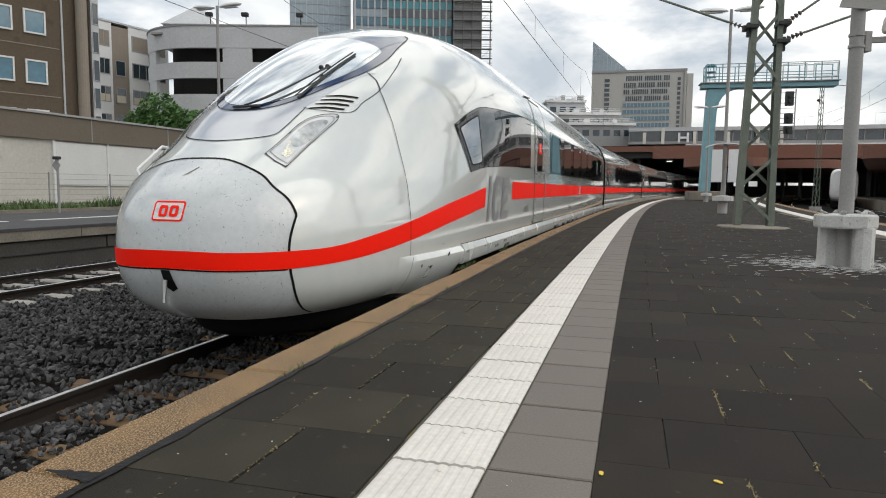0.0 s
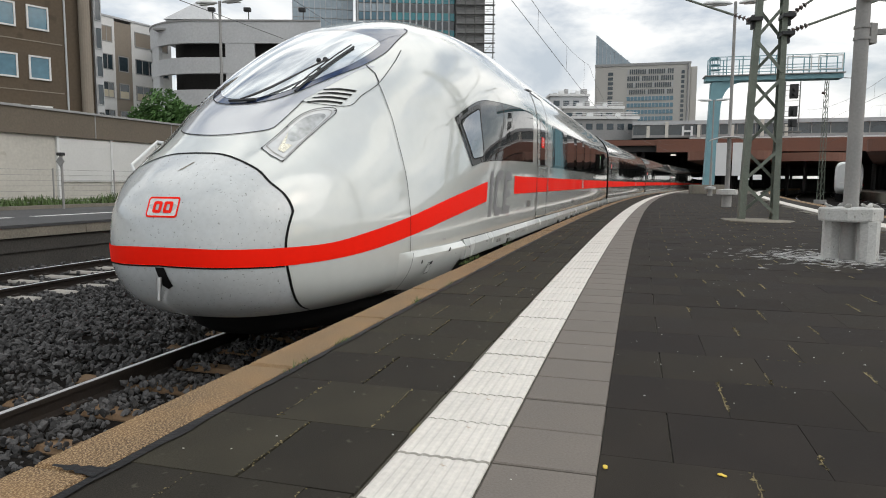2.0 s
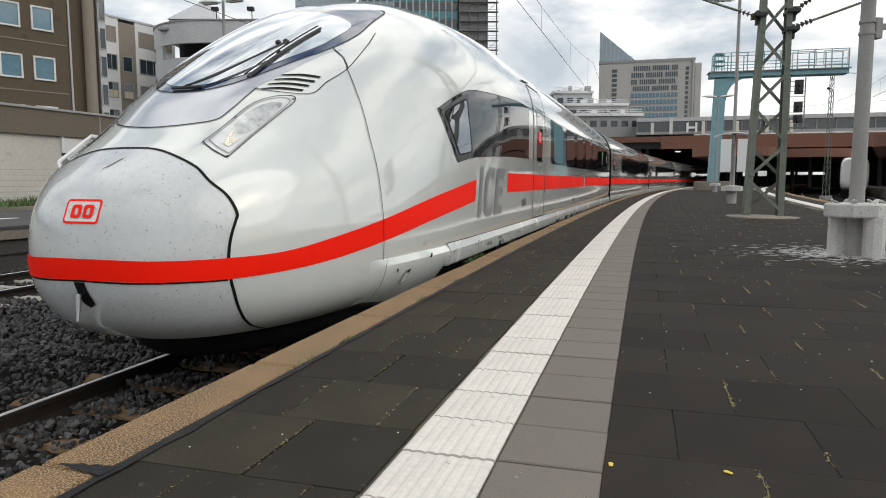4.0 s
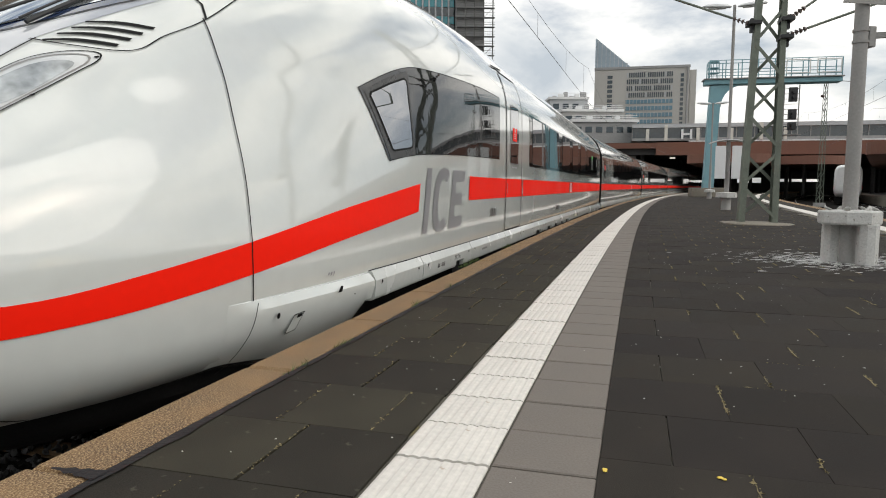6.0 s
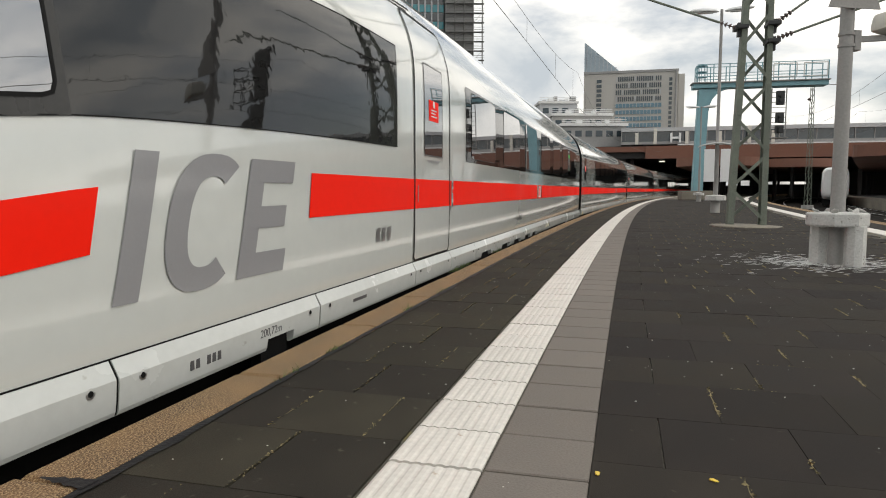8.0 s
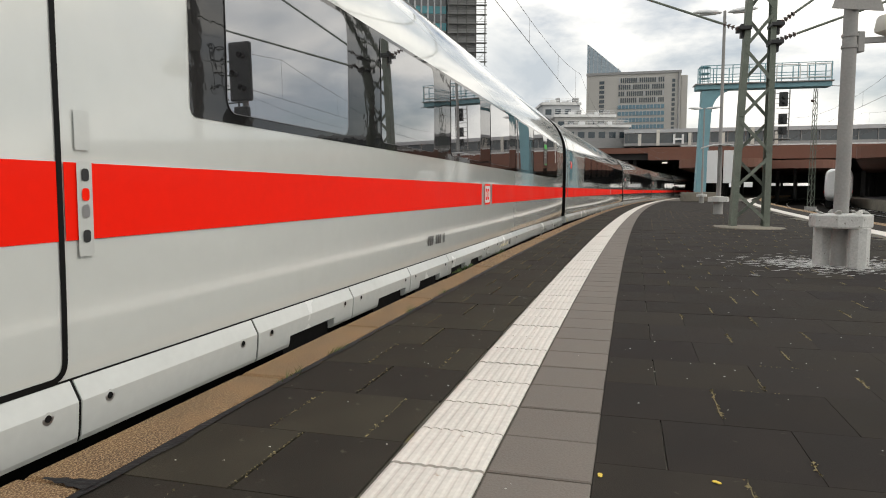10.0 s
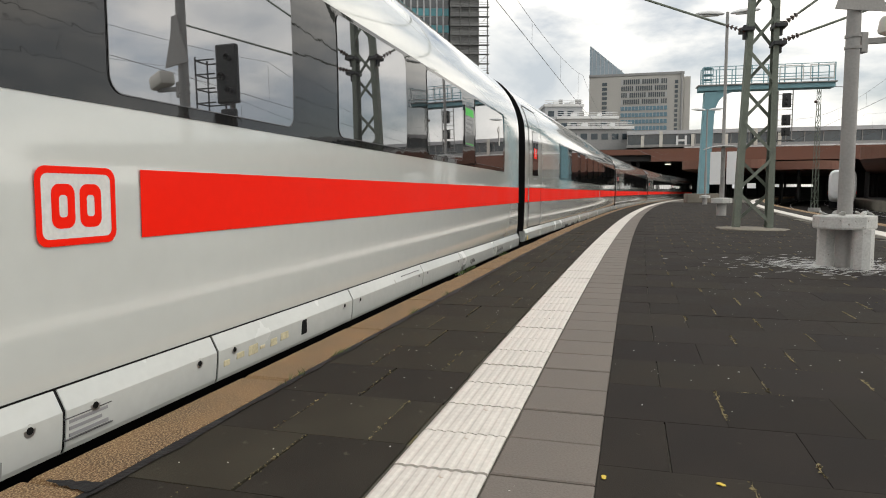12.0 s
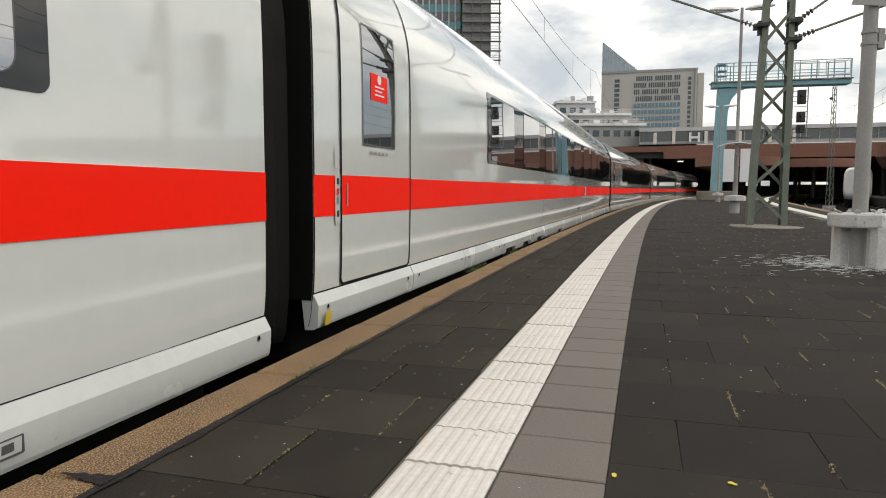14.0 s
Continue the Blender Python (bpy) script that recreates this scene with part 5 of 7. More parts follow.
def track(name, d, s0, s1, sleepers, wide=None):
    """Two rails on sleepers."""
    prof = ((-0.07, -0.165), (0.07, -0.165), (0.07, -0.15), (0.010, -0.125), (0.010, -0.045), (0.036, -0.035), (0.036, -0.004), (-0.036, -0.004), (-0.036, -0.035), (-0.010, -0.045), (-0.010, -0.125), (-0.07, -0.15))
    for e in (-0.752, 0.752):
        rail = mesh_object("rail", along([(d + e + a, RAIL_Z + b) for a, b in prof], s0, s1, 2.0, wide), RUST)
        setting(rail, "rusty running rail with a polished head", "rail")
        ob = mesh_object("rail_head", along([(d + e + a, RAIL_Z + b) for a, b in ((-0.020, -0.004), (0.020, -0.004), (0.017, 0.0), (-0.017, 0.0))], s0, s1, 2.0, wide), RAILTOP)
        ob.parent = rail
    me = piece_mesh("sleeper", 0.20, 2.6, 0.2, sleepers, 0.03)
    clip = bmesh.new()
    for e in (-0.752, 0.752):
        for g in (-0.11, 0.11):
            box(clip, -0.06, 0.06, e + g - 0.03, e + g + 0.03, -0.01, 0.03, bevel=0.006)
    cm = bpy.data.meshes.new("rail_clip")
    clip.to_mesh(cm)
    clip.free()
    cm.materials.append(RUST)
    s = s0 + 0.38
    while s < min(s1, 34 if d > 5 else 26 if d > 0 else 44):
        ob = new("sleeper", me)
        ob.matrix_basis = at_arc(s, d + (wide(s) if wide else 0), RAIL_Z - 0.125)
        tagged(ob, "weathered concrete sleeper in the ballast", "sleeper", name)
        c = new("rail_clip", cm)
        c.parent = ob
        s += 0.63


def ballast():
    bm = along([(1.25, -1.12), (1.25, -0.93), (2.0, -0.925), (3.0, -0.925), (4.3, -0.925), (5.2, -0.94), (6.4, -0.95), (7.6, -0.93), (10.8, -0.93), (11.2, -0.93), (11.2, -1.12)], -45, 150, 3.0)
    setting(mesh_object("track_bed", bm, BALLAST), "dark crushed stone bed under the tracks", "ballast")
    bm = along([(-0.05, -1.12), (-0.05, -0.93), (-22, -0.93), (-22, -1.12)], -45, 150, 3.0, right_edge)
    setting(mesh_object("track_bed_right", bm, BALLAST), "dark crushed stone bed of the other tracks", "ballast")
    # loose stones
    rnd = np.random.RandomState(5)
    t = (1 + 5 ** 0.5) / 2
    ico = np.array([(-1, t, 0), (1, t, 0), (-1, -t, 0), (1, -t, 0), (0, -1, t), (0, 1, t), (0, -1, -t), (0, 1, -t), (t, 0, -1), (t, 0, 1), (-t, 0, -1), (-t, 0, 1)]) / (1 + t * t) ** 0.5
    tri = ((0, 11, 5), (0, 5, 1), (0, 1, 7), (0, 7, 10), (0, 10, 11), (1, 5, 9), (5, 11, 4), (11, 10, 2), (10, 7, 6), (7, 1, 8), (3, 9, 4), (3, 4, 2), (3, 2, 6), (3, 6, 8), (3, 8, 9), (4, 9, 5), (2, 4, 11), (6, 2, 10), (8, 6, 7), (9, 8, 1))
    verts, faces, shaded = [], [], []
    for count, s0, s1, d0, d1, size in ((20000, -1.0, 10.0, 3.3, 8.7, 0.030), (4200, -1.5, 5.0, 1.40, 3.7, 0.026), (9500, 3.0, 26.0, 4.0, 11.4, 0.036)):
        for _ in range(count):
            s, d = rnd.uniform(s0, s1), rnd.uniform(d0, d1)
            if abs(abs(d - TRACK_D) - 0.752) < 0.085 or abs(abs(d - 9.35) - 0.752) < 0.085:
                continue
            near = d < 5.6
            phase = (s + (40 if near else 20) - 0.38 + 0.315) % 0.63 - 0.315
            if abs(phase) < (0.20 if d < 2.3 else 0.13) and abs(d - (TRACK_D if near else 9.35)) < 1.32 and rnd.uniform() < (0.0 if 2.3 < d < 4.3 else 1.0):
                continue
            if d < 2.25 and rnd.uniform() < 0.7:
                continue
            r = size * rnd.uniform(0.55, 1.35)
            q, _r = np.linalg.qr(rnd.normal(size=(3, 3)))
            pts = (ico * rnd.uniform(0.48, 1.22, (12, 1))) * (r * np.array([1.15, 0.9, 0.72])) @ q
            base = arc(s, d, (-0.88 if near and d > 2.3 and abs(phase) < 0.16 else -0.975 if d < 2.25 else -0.925) + r * rnd.uniform(0.1, 1.1) + 0.02 * math.sin(7 * s) * math.sin(5 * d))
            k = len(verts)
            verts.extend(map(tuple, pts + np.array(base)))
            shaded.extend([1 if d < 2.25 else 0] * 20)
            faces.extend((a + k, b + k, c + k) for a, b, c in tri)
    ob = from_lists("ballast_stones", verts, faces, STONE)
    # stones beside the platform carry the gap's shade in their colour
    ob.data.materials.append(SHADESTONE)
    ob.data.polygons.foreach_set("material_index", shaded)
    tagged(ob, "angular dark grey ballast stones between the rails", "ballast", kind="stuff")


# ---- things on the platform ----
def lattice_mast():
    """A catenary mast of two channels with lattice bars between them."""
    c = Vector((7.02, 15.15, 0))
    ob = empty("catenary_mast", pose(c.x, c.y, 0, 0, 0.9, -12), "grey-green painted steel lattice catenary mast on a concrete base", "mast")
    H = 9.6

    def leg(side, z):
        return side * (0.415 - 0.022 * z)
    for side in (-1, 1):
        bm = bmesh.new()
        rings = []
        for z in (0.0, H):
            x, w, t, dp = leg(side, z), 0.135 - 0.004 * z, 0.014, 0.125
            pts = [(x - side * 0.0, -dp), (x - side * w, -dp), (x - side * w, -dp + t), (x - side * t, -dp + t), (x - side * t, dp - t), (x - side * w, dp - t), (x - side * w, dp), (x, dp)]
            rings.append([bm.verts.new((a, b, z)) for a, b in pts])
        k = 8
        for i in range(k):
            bm.faces.new((rings[0][i], rings[0][(i + 1) % k], rings[1][(i + 1) % k], rings[1][i]))
        bm.faces.new(rings[0][::-1]), bm.faces.new(rings[1])
        part("channel", bm, MAST, ob)
    for face in (-0.133, 0.133):
        z, k = 0.15, 0
        while z < H - 0.8:
            bm = bmesh.new()
            a = 1 if (k % 2 == 0) == (face < 0) else -1
            bar(bm, (leg(a, z) - a * 0.06, face, z), (leg(-a, z + 0.66) + a * 0.06, face, z + 0.66), 0.014, 0.068)
            part("lattice_bar", bm, MAST, ob)
            z += 0.78
            k += 1
    bm = bmesh.new()
    lathe(bm, [(0.80, -0.02), (0.80, 0.012), (0.75, 0.03), (0.50, 0.045)], 7)
    part("base", bm, COPING, ob, "cracked concrete base")
    bm = bmesh.new()
    box(bm, -0.52, 0.52, -0.3, 0.3, 0.0, 0.012)
    part("foot_plate", bm, MAST, ob)
    for side, z in ((-1, 4.42), (1, 4.48), (1, 4.1)):
        bm = bmesh.new()
        box(bm, side * 0.20, side * 0.46, -0.22, 0.22, z - 0.05, z + 0.03, bevel=0.008)
        box(bm, side * 0.34, side * 0.40, -0.06, 0.06, z - 0.2, z + 0.1)
        part("bracket", bm, BLACKMETAL, ob)
    for p, q in (((-0.38, 0, 4.4), (-5.9, 0.3, 6.5)), ((-0.36, 0, 6.9), (-5.9, 0.3, 6.6)), ((0.38, 0, 4.5), (3.6, 0.3, 6.9)), ((0.38, 0, 4.15), (6.0, 0.3, 6.2))):
        p, q = Vector(p), Vector(q)
        bm = bmesh.new()
        tube(bm, p + (q - p).normalized() * 0.42, q, 0.026, n=8)
        arm = part("arm", bm, MAST, ob)
        bm = bmesh.new()
        u = (q - p).normalized()
        tube(bm, p, p + u * 0.45, 0.012, n=8)
        for i in range(4):
            a = p + u * (0.08 + 0.09 * i)
            tube(bm, a, a + u * 0.045, 0.06, 0.03, 10)
        part("insulator", bm, INSUL, arm)
    return ob


def lamp_column():
    """A lamp column held between concrete posts under an eight-sided collar."""
    ob = empty("lamp_column", pose(4.46, 7.42, 0, 0, 0, 10), "grey steel column in a chipped white concrete base", "column")
    bm = bmesh.new()
    lathe(bm, [(0.080, 0.0), (0.080, 0.3), (0.076, 0.8), (0.062, 5.5), (0.058, 8.0)], 20)
    part("column", bm, GALV, ob, "", True)
    for px, py in ((-0.03, 0.21), (0.05, -0.22)):
        bm = bmesh.new()
        lathe(bm, [(0.105, 0.0), (0.105, 0.43), (0.10, 0.44)], 8, (px, py))
        part("post", bm, WHITECONC, ob, "short pale concrete post")
    bm = bmesh.new()
    lathe(bm, [(0.300, 0.43), (0.312, 0.45), (0.312, 0.565), (0.298, 0.58), (0.12, 0.59)], 8)
    part("collar", bm, WHITECONC, ob, "chipped concrete collar")
    for k in range(7):
        a = k * 0.9 + 0.3
        bm = bmesh.new()
        bmesh.ops.create_icosphere(bm, subdivisions=1, radius=0.05, matrix=Matrix.LocRotScale((0.24 * math.cos(a), 0.24 * math.sin(a), 0.60), Euler((a, 0.4, a * 2)), (1.2, 0.7, 0.25)))
        part("concrete_crumb", bm, WHITECONC, ob)
    bm = bmesh.new()
    pts = ((-0.32, 2.77), (0.32, 2.77), (0.285, 2.86), (0.125, 3.22), (0.085, 3.45), (-0.085, 3.45), (-0.125, 3.22), (-0.285, 2.86))
    fr, bk = [bm.verts.new((x, -0.10, z)) for x, z in pts], [bm.verts.new((x * 0.98, -0.085, z)) for x, z in pts]
    bm.faces.new(fr), bm.faces.new(bk[::-1])
    for i in range(8):
        bm.faces.new((fr[i], fr[(i + 1) % 8], bk[(i + 1) % 8], bk[i]))
    part("guard_plate", bm, GALV, ob, "grey sheet metal plate widening downwards")
    bm = bmesh.new()
    for z in (2.38, 2.50):
        lathe(bm, [(0.066, z), (0.082, z), (0.082, z + 0.03), (0.066, z + 0.03)], 16)
    box(bm, 0.065, 0.15, -0.05, 0.05, 2.34, 2.56, bevel=0.01)
    bar(bm, (0.16, 0, 2.47), (0.62, -0.06, 2.50), 0.05, 0.06)
    part("bracket", bm, GALV, ob)
    bm = bmesh.new()
    box(bm, -0.17, 0.2, -0.12, 0.12, -0.10, 0.11, pose(0.50, -0.06, 2.62, 0, 12, 0), 0.05)
    part("loudspeaker", bm, CREAM, ob, "cream loudspeaker housing", True)
    bm = bmesh.new()
    box(bm, -0.09, 0.09, -0.02, 0.04, 0.0, 0.9, pose(0.1, 0.06, 0.95, 0, 0, 40), 0.01)
    part("cable_duct", bm, GALV, ob)
    return ob


def lamp_post(p, height, board=False):
    """A street-lamp like post with two flat heads."""
    ob = empty("platform_lamp", pose(p[0], p[1], p[2] if len(p) > 2 else 0, 0, 0, -17), "slim grey platform lamp post with two flat heads", "lamp post", "lamps along the platforms")
    bm = bmesh.new()
    lathe(bm, [(0.085, 0.0), (0.085, 2.2), (0.06, 2.5), (0.05, height)], 12)
    part("pole", bm, GALV, ob, "", True)
    for side in (-1, 1):
        bm = bmesh.new()
        lathe(bm, [(0.05, -0.10), (0.62, -0.06), (0.66, -0.02), (0.55, 0.05), (0.2, 0.09)], 18)
        bmesh.ops.scale(bm, vec=(0.75, 0.24, 0.8), verts=bm.verts)
        bmesh.ops.transform(bm, matrix=pose(side * 0.58, 0, height, 0, -side * 4, 0), verts=bm.verts)
        head = part("lamp_head", bm, WHITEMETAL, ob, "pale flat lamp head", True)
        bm = bmesh.new()
        box(bm, side * 0.58 - 0.3, side * 0.58 + 0.3, -0.1, 0.1, height - 0.10, height - 0.085)
        part("diffuser", bm, PALE, head)
    if len(p) < 3:
        bm = bmesh.new()
        lathe(bm, [(0.17, 0.0), (0.17, 0.45)], 12)
        part("footing", bm, CONCRETE, ob, "round concrete footing", True)
        bm = bmesh.new()
        lathe(bm, [(0.36, 0.45), (0.36, 0.62), (0.1, 0.65)], 8)
        part("collar", bm, WHITECONC, ob, "white concrete collar")
    if board:
        for side in (-1, 1):
            bm = bmesh.new()
            box(bm, side * 0.10 if side > 0 else -0.45, side * 0.45 if side > 0 else -0.10, -0.32, -0.26, 1.12, 2.28, bevel=0.012)
            part("board", bm, WHITEMETAL, ob, "plain white back of a notice board")
        bm = bmesh.new()
        for i in range(10):
            a, b = -0.65 + 0.13 * i, -0.65 + 0.13 * (i + 1)
            za, zb = 2.5 - 0.28 * a * a, 2.5 - 0.28 * b * b
            bar(bm, (a, -0.1, za), (b, -0.1, zb), 0.5, 0.035)
        part("canopy", bm, WHITEMETAL, ob, "small arched white roof")
        bm = bmesh.new()
        bar(bm, (0, 0, 1.4), (0, -0.28, 1.4), 0.05, 0.05), bar(bm, (0, 0, 2.1), (0, -0.28, 2.1), 0.05, 0.05)
        part("bracket", bm, GALV, ob)
    return ob


def signal_gantry():
    """A pale teal signal bridge reaching out from one leg."""
    ob = empty("signal_gantry", pose(21.83, 55.18, 0, 0, 0, -12.4), "pale teal steel signal gantry with a railed walkway", "signal gantry")
    bm = bmesh.new()
    box(bm, -1.75, 0.9, -1.0, 1.0, 0.0, 0.75, bevel=0.05)
    part("plinth", bm, COPING, ob, "concrete plinth")
    bm = bmesh.new()
    rings = [[bm.verts.new((x, y, z)) for x, y in ((a, -0.5), (b, -0.5), (b, 0.5), (a, 0.5))] for z, a, b in ((0.75, -0.80, 0.0), (4.0, -0.68, 0.10), (8.9, -0.52, 0.30))]
    for a, b in zip(rings, rings[1:]):
        for i in range(4):
            bm.faces.new((a[i], a[(i + 1) % 4], b[(i + 1) % 4], b[i]))
    bm.faces.new(rings[0][::-1]), bm.faces.new(rings[-1])
    part("leg", bm, TEAL, ob, "tapered box-section leg")
    bm = bmesh.new()
    box(bm, -1.0, 9.0, -0.6, 0.6, 8.98, 9.35, bevel=0.03)
    part("girder", bm, TEAL, ob)
    bm = bmesh.new()
    steps = 10
    arcp = [(0.28 + 1.8 * (1 - math.cos(radians(90 * i / steps))), 7.2 + 1.79 * math.sin(radians(90 * i / steps))) for i in range(steps + 1)]
    for y in (-0.4, 0.4):
        ring = [bm.verts.new((x, y, z)) for x, z in arcp] + [bm.verts.new((0.28, y, 8.99))]
        bm.faces.new(ring)
    bmesh.ops.bridge_loops(bm, edges=bm.edges[:])
    part("knee", bm, TEAL, ob)
    bm = bmesh.new()
    box(bm, -1.1, 9.1, -0.75, 0.75, 9.36, 9.44)
    part("walkway", bm, GALV, ob)
    for y in (-0.72, 0.72):
        for k in range(9):
            x = -0.7 + 1.2 * k
            bm = bmesh.new()
            bar(bm, (x, y, 9.44), (x, y, 10.85), 0.07, 0.07)
            part("rail_post", bm, TEAL, ob)
        for z in (9.62, 10.1, 10.83):
            bm = bmesh.new()
            bar(bm, (-0.7, y, z), (8.9, y, z), 0.05, 0.05)
            part("rail_bar", bm, TEAL, ob)
    for x in (4.9, 7.1):
        bm = bmesh.new()
        for u0, u1, z0, z1 in ((0, 1.75, 9.65, 9.72), (0, 1.75, 10.65, 10.72), (0, 0.07, 9.72, 10.65), (1.68, 1.75, 9.72, 10.65)):
            box(bm, x + u0, x + u1, -0.78, -0.74, z0, z1)
        part("mesh_panel", bm, PALE, ob, "pale frame of a wire panel")
    for z in (9.44, 9.9, 10.3, 10.8):
        bm = bmesh.new()
        lathe(bm, [(0.42, z), (0.44, z), (0.44, z + 0.05), (0.42, z + 0.05)], 14, (-0.3, 0))
        part("cage_hoop", bm, TEAL, ob)
    for i in range(7):
        a = radians(360 / 7 * i)
        bm = bmesh.new()
        bar(bm, (-0.3 + 0.43 * math.cos(a), 0.43 * math.sin(a), 9.44), (-0.3 + 0.43 * math.cos(a), 0.43 * math.sin(a), 10.85), 0.04, 0.04)
        part("cage_bar", bm, TEAL, ob)
    for z, h in ((7.5, 1.1), (6.1, 0.8), (5.3, 0.6)):
        bm = bmesh.new()
        box(bm, 5.25, 5.85, -0.7, -0.4, z, z + h, bevel=0.03)
        tube(bm, (5.55, -0.7, z + h * 0.65), (5.55, -0.95, z + h * 0.65), 0.13, 0.13, 12)
        tube(bm, (5.55, -0.7, z + h * 0.3), (5.55, -0.95, z + h * 0.3), 0.13, 0.13, 12)
        part("signal_head", bm, BLACKMETAL, ob, "black signal head with hoods")
    bm = bmesh.new()
    for x in (5.1, 6.2):
        bar(bm, (x, 0.2, 5.0), (x, 0.2, 8.9), 0.07, 0.07)
    for i in range(10):
        bar(bm, (5.1, 0.2, 5.0 + 0.4 * i), (6.2, 0.2, 5.0 + 0.4 * i), 0.04, 0.04)
    box(bm, 5.0, 6.3, -0.4, 0.6, 4.95, 5.0)
    part("signal_ladder", bm, GALV, ob)
    return ob


def light_signal():
    """A tall light signal with a ladder cage beside the outer track."""
    p = arc(15.3, -7.2)
    ob = empty("light_signal", pose(p.x, p.y, -0.9, 0, 0, -17), "black light signal on a grey post with a ladder cage", "signal")
    bm = bmesh.new()
    lathe(bm, [(0.09, 0.0), (0.08, 6.2)], 12)
    part("post", bm, GALV, ob, "", True)
    bm = bmesh.new()
    box(bm, -0.33, 0.33, -0.28, -0.10, 4.55, 6.2, bevel=0.05)
    part("signal_head", bm, BLACKMETAL, ob, "black signal head")
    bm = bmesh.new()
    box(bm, -0.22, 0.22, -0.30, -0.10, 3.95, 4.4, bevel=0.04)
    part("indicator", bm, BLACKMETAL, ob)
    for x, z in ((-0.12, 4.9), (0.12, 5.3), (-0.12, 5.8)):
        bm = bmesh.new()
        tube(bm, (x, -0.28, z), (x, -0.45, z), 0.09, n=12, caps=False)
        part("hood", bm, BLACKMETAL, ob)
    bm = bmesh.new()
    tube(bm, (0.25, -0.35, 3.75), (0.25, -0.1, 3.75), 0.28, n=18)
    part("disc", bm, BLACKMETAL, ob)
    for z in (4.6, 5.0, 5.4, 5.8):
        bm = bmesh.new()
        for a, b in (((0.35, -0.3, z), (0.95, -0.3, z)), ((0.95, -0.3, z), (0.95, 0.3, z)), ((0.95, 0.3, z), (0.1, 0.3, z))):
            bar(bm, a, b, 0.035, 0.035)
        part("cage_bar", bm, BLACKMETAL, ob)
    for x, y in ((0.95, -0.3), (0.95, 0.3), (0.4, 0.3)):
        bm = bmesh.new()
        bar(bm, (x, y, 4.4), (x, y, 5.9), 0.035, 0.035)
        part("cage_post", bm, BLACKMETAL, ob)


ground()
PLATFORM = platform()
ballast()
track("sleepers of the near track", TRACK_D, -40, 150, RUSTSLEEPER)
track("sleepers of the far track", 9.35, -20, 110, SLEEPER)
for k, off in enumerate((-1.7, -7.2, -12.0)):
    track("sleepers of the right tracks", off, 14, 150, SLEEPER, right_edge)
lattice_mast()
lamp_column()
lamp_post((10.12, 24.3), 7.2, True)
lamp_post((18.43, 47.1), 6.6)
light_signal()
signal_gantry()


# ---- the other side of the tracks ----
def opposite_platform():
    body = mesh_object("opposite_platform", along([(11.75, -0.12), (11.75, -1.1), (18.4, -1.1), (18.4, -0.12)], -15, 110, 2.5), OLDWALL)
    setting(body, "sooty retaining wall of the opposite platform", "platform")
    rnd = random.Random(2)
    for i in range(34):
        s = -14 + 2.4 * i
        ob = mesh_object("coping_stone", along([(11.62, -0.12), (11.62, -0.32), (12.2, -0.32), (12.2, -0.12)], s + 0.01, s + 2.39, 1.2), COPING)
        ob.parent = body
    for i in range(28):
        s = -14 + 3.1 * i
        ob = mesh_object("wall_block", along([(11.70, -0.35), (11.70, -0.60 - 0.03 * rnd.random()), (11.80, -0.60), (11.80, -0.35)], s + 0.02, s + 3.07, 1.5), rnd.choice((COPING, OLDWALL, OLDWALL)))
        ob.parent = body
    ob = mesh_object("asphalt_top", along([(11.6, -0.118), (18.3, -0.118), (18.3, -0.08), (11.6, -0.06)], -15, 110, 2.5), ASPHALT)
    setting(ob, "grey asphalt surface of the opposite platform", "platform")
    for i in range(10):
        ob = mesh_object("white_dash", along([(14.2, -0.07), (14.2, -0.065), (14.45, -0.065), (14.45, -0.07)], 2 + 9.0 * i, 10.4 + 9.0 * i, 2.0), LINE)
        setting(ob, "faded white line on the opposite platform", "line")
    ob = mesh_object("back_kerb", along([(18.3, -0.10), (18.3, 0.03), (18.5, 0.03), (18.5, -0.10)], -15, 110, 2.5), COPING)
    setting(ob, "pale kerb at the back of the opposite platform", "kerb")
    ob = mesh_object("verge", along([(18.5, -1.1), (18.5, -0.05), (21.2, 0.02), (21.2, -1.1)], -15, 110, 2.5), GROUND)
    setting(ob, "earthy verge below the long wall", "ground")


def weeds():
    rnd = random.Random(11)
    verts, faces = [], []
    for _ in range(9000):
        s, d = rnd.uniform(-2, 40), rnd.uniform(18.55, 20.9)
        tall = (0.18 + 0.30 * max(0.0, noise.noise((s * 0.6, d * 0.5, 3.0)))) * rnd.uniform(0.5, 1.4)
        p = arc(s, d, 0.0)
        k, a, w = len(verts), rnd.uniform(0, 6.3), rnd.uniform(0.02, 0.05)
        lx, ly = math.cos(a), math.sin(a)
        verts.extend([(p.x - ly * w, p.y + lx * w, p.z), (p.x + ly * w, p.y - lx * w, p.z), (p.x + lx * tall * 0.5, p.y + ly * tall * 0.5, p.z + tall)])
        faces.append((k, k + 1, k + 2))
    tagged(from_lists("weeds", verts, faces, WEED), "green and yellowing weeds along the foot of the wall", "weeds", kind="stuff")


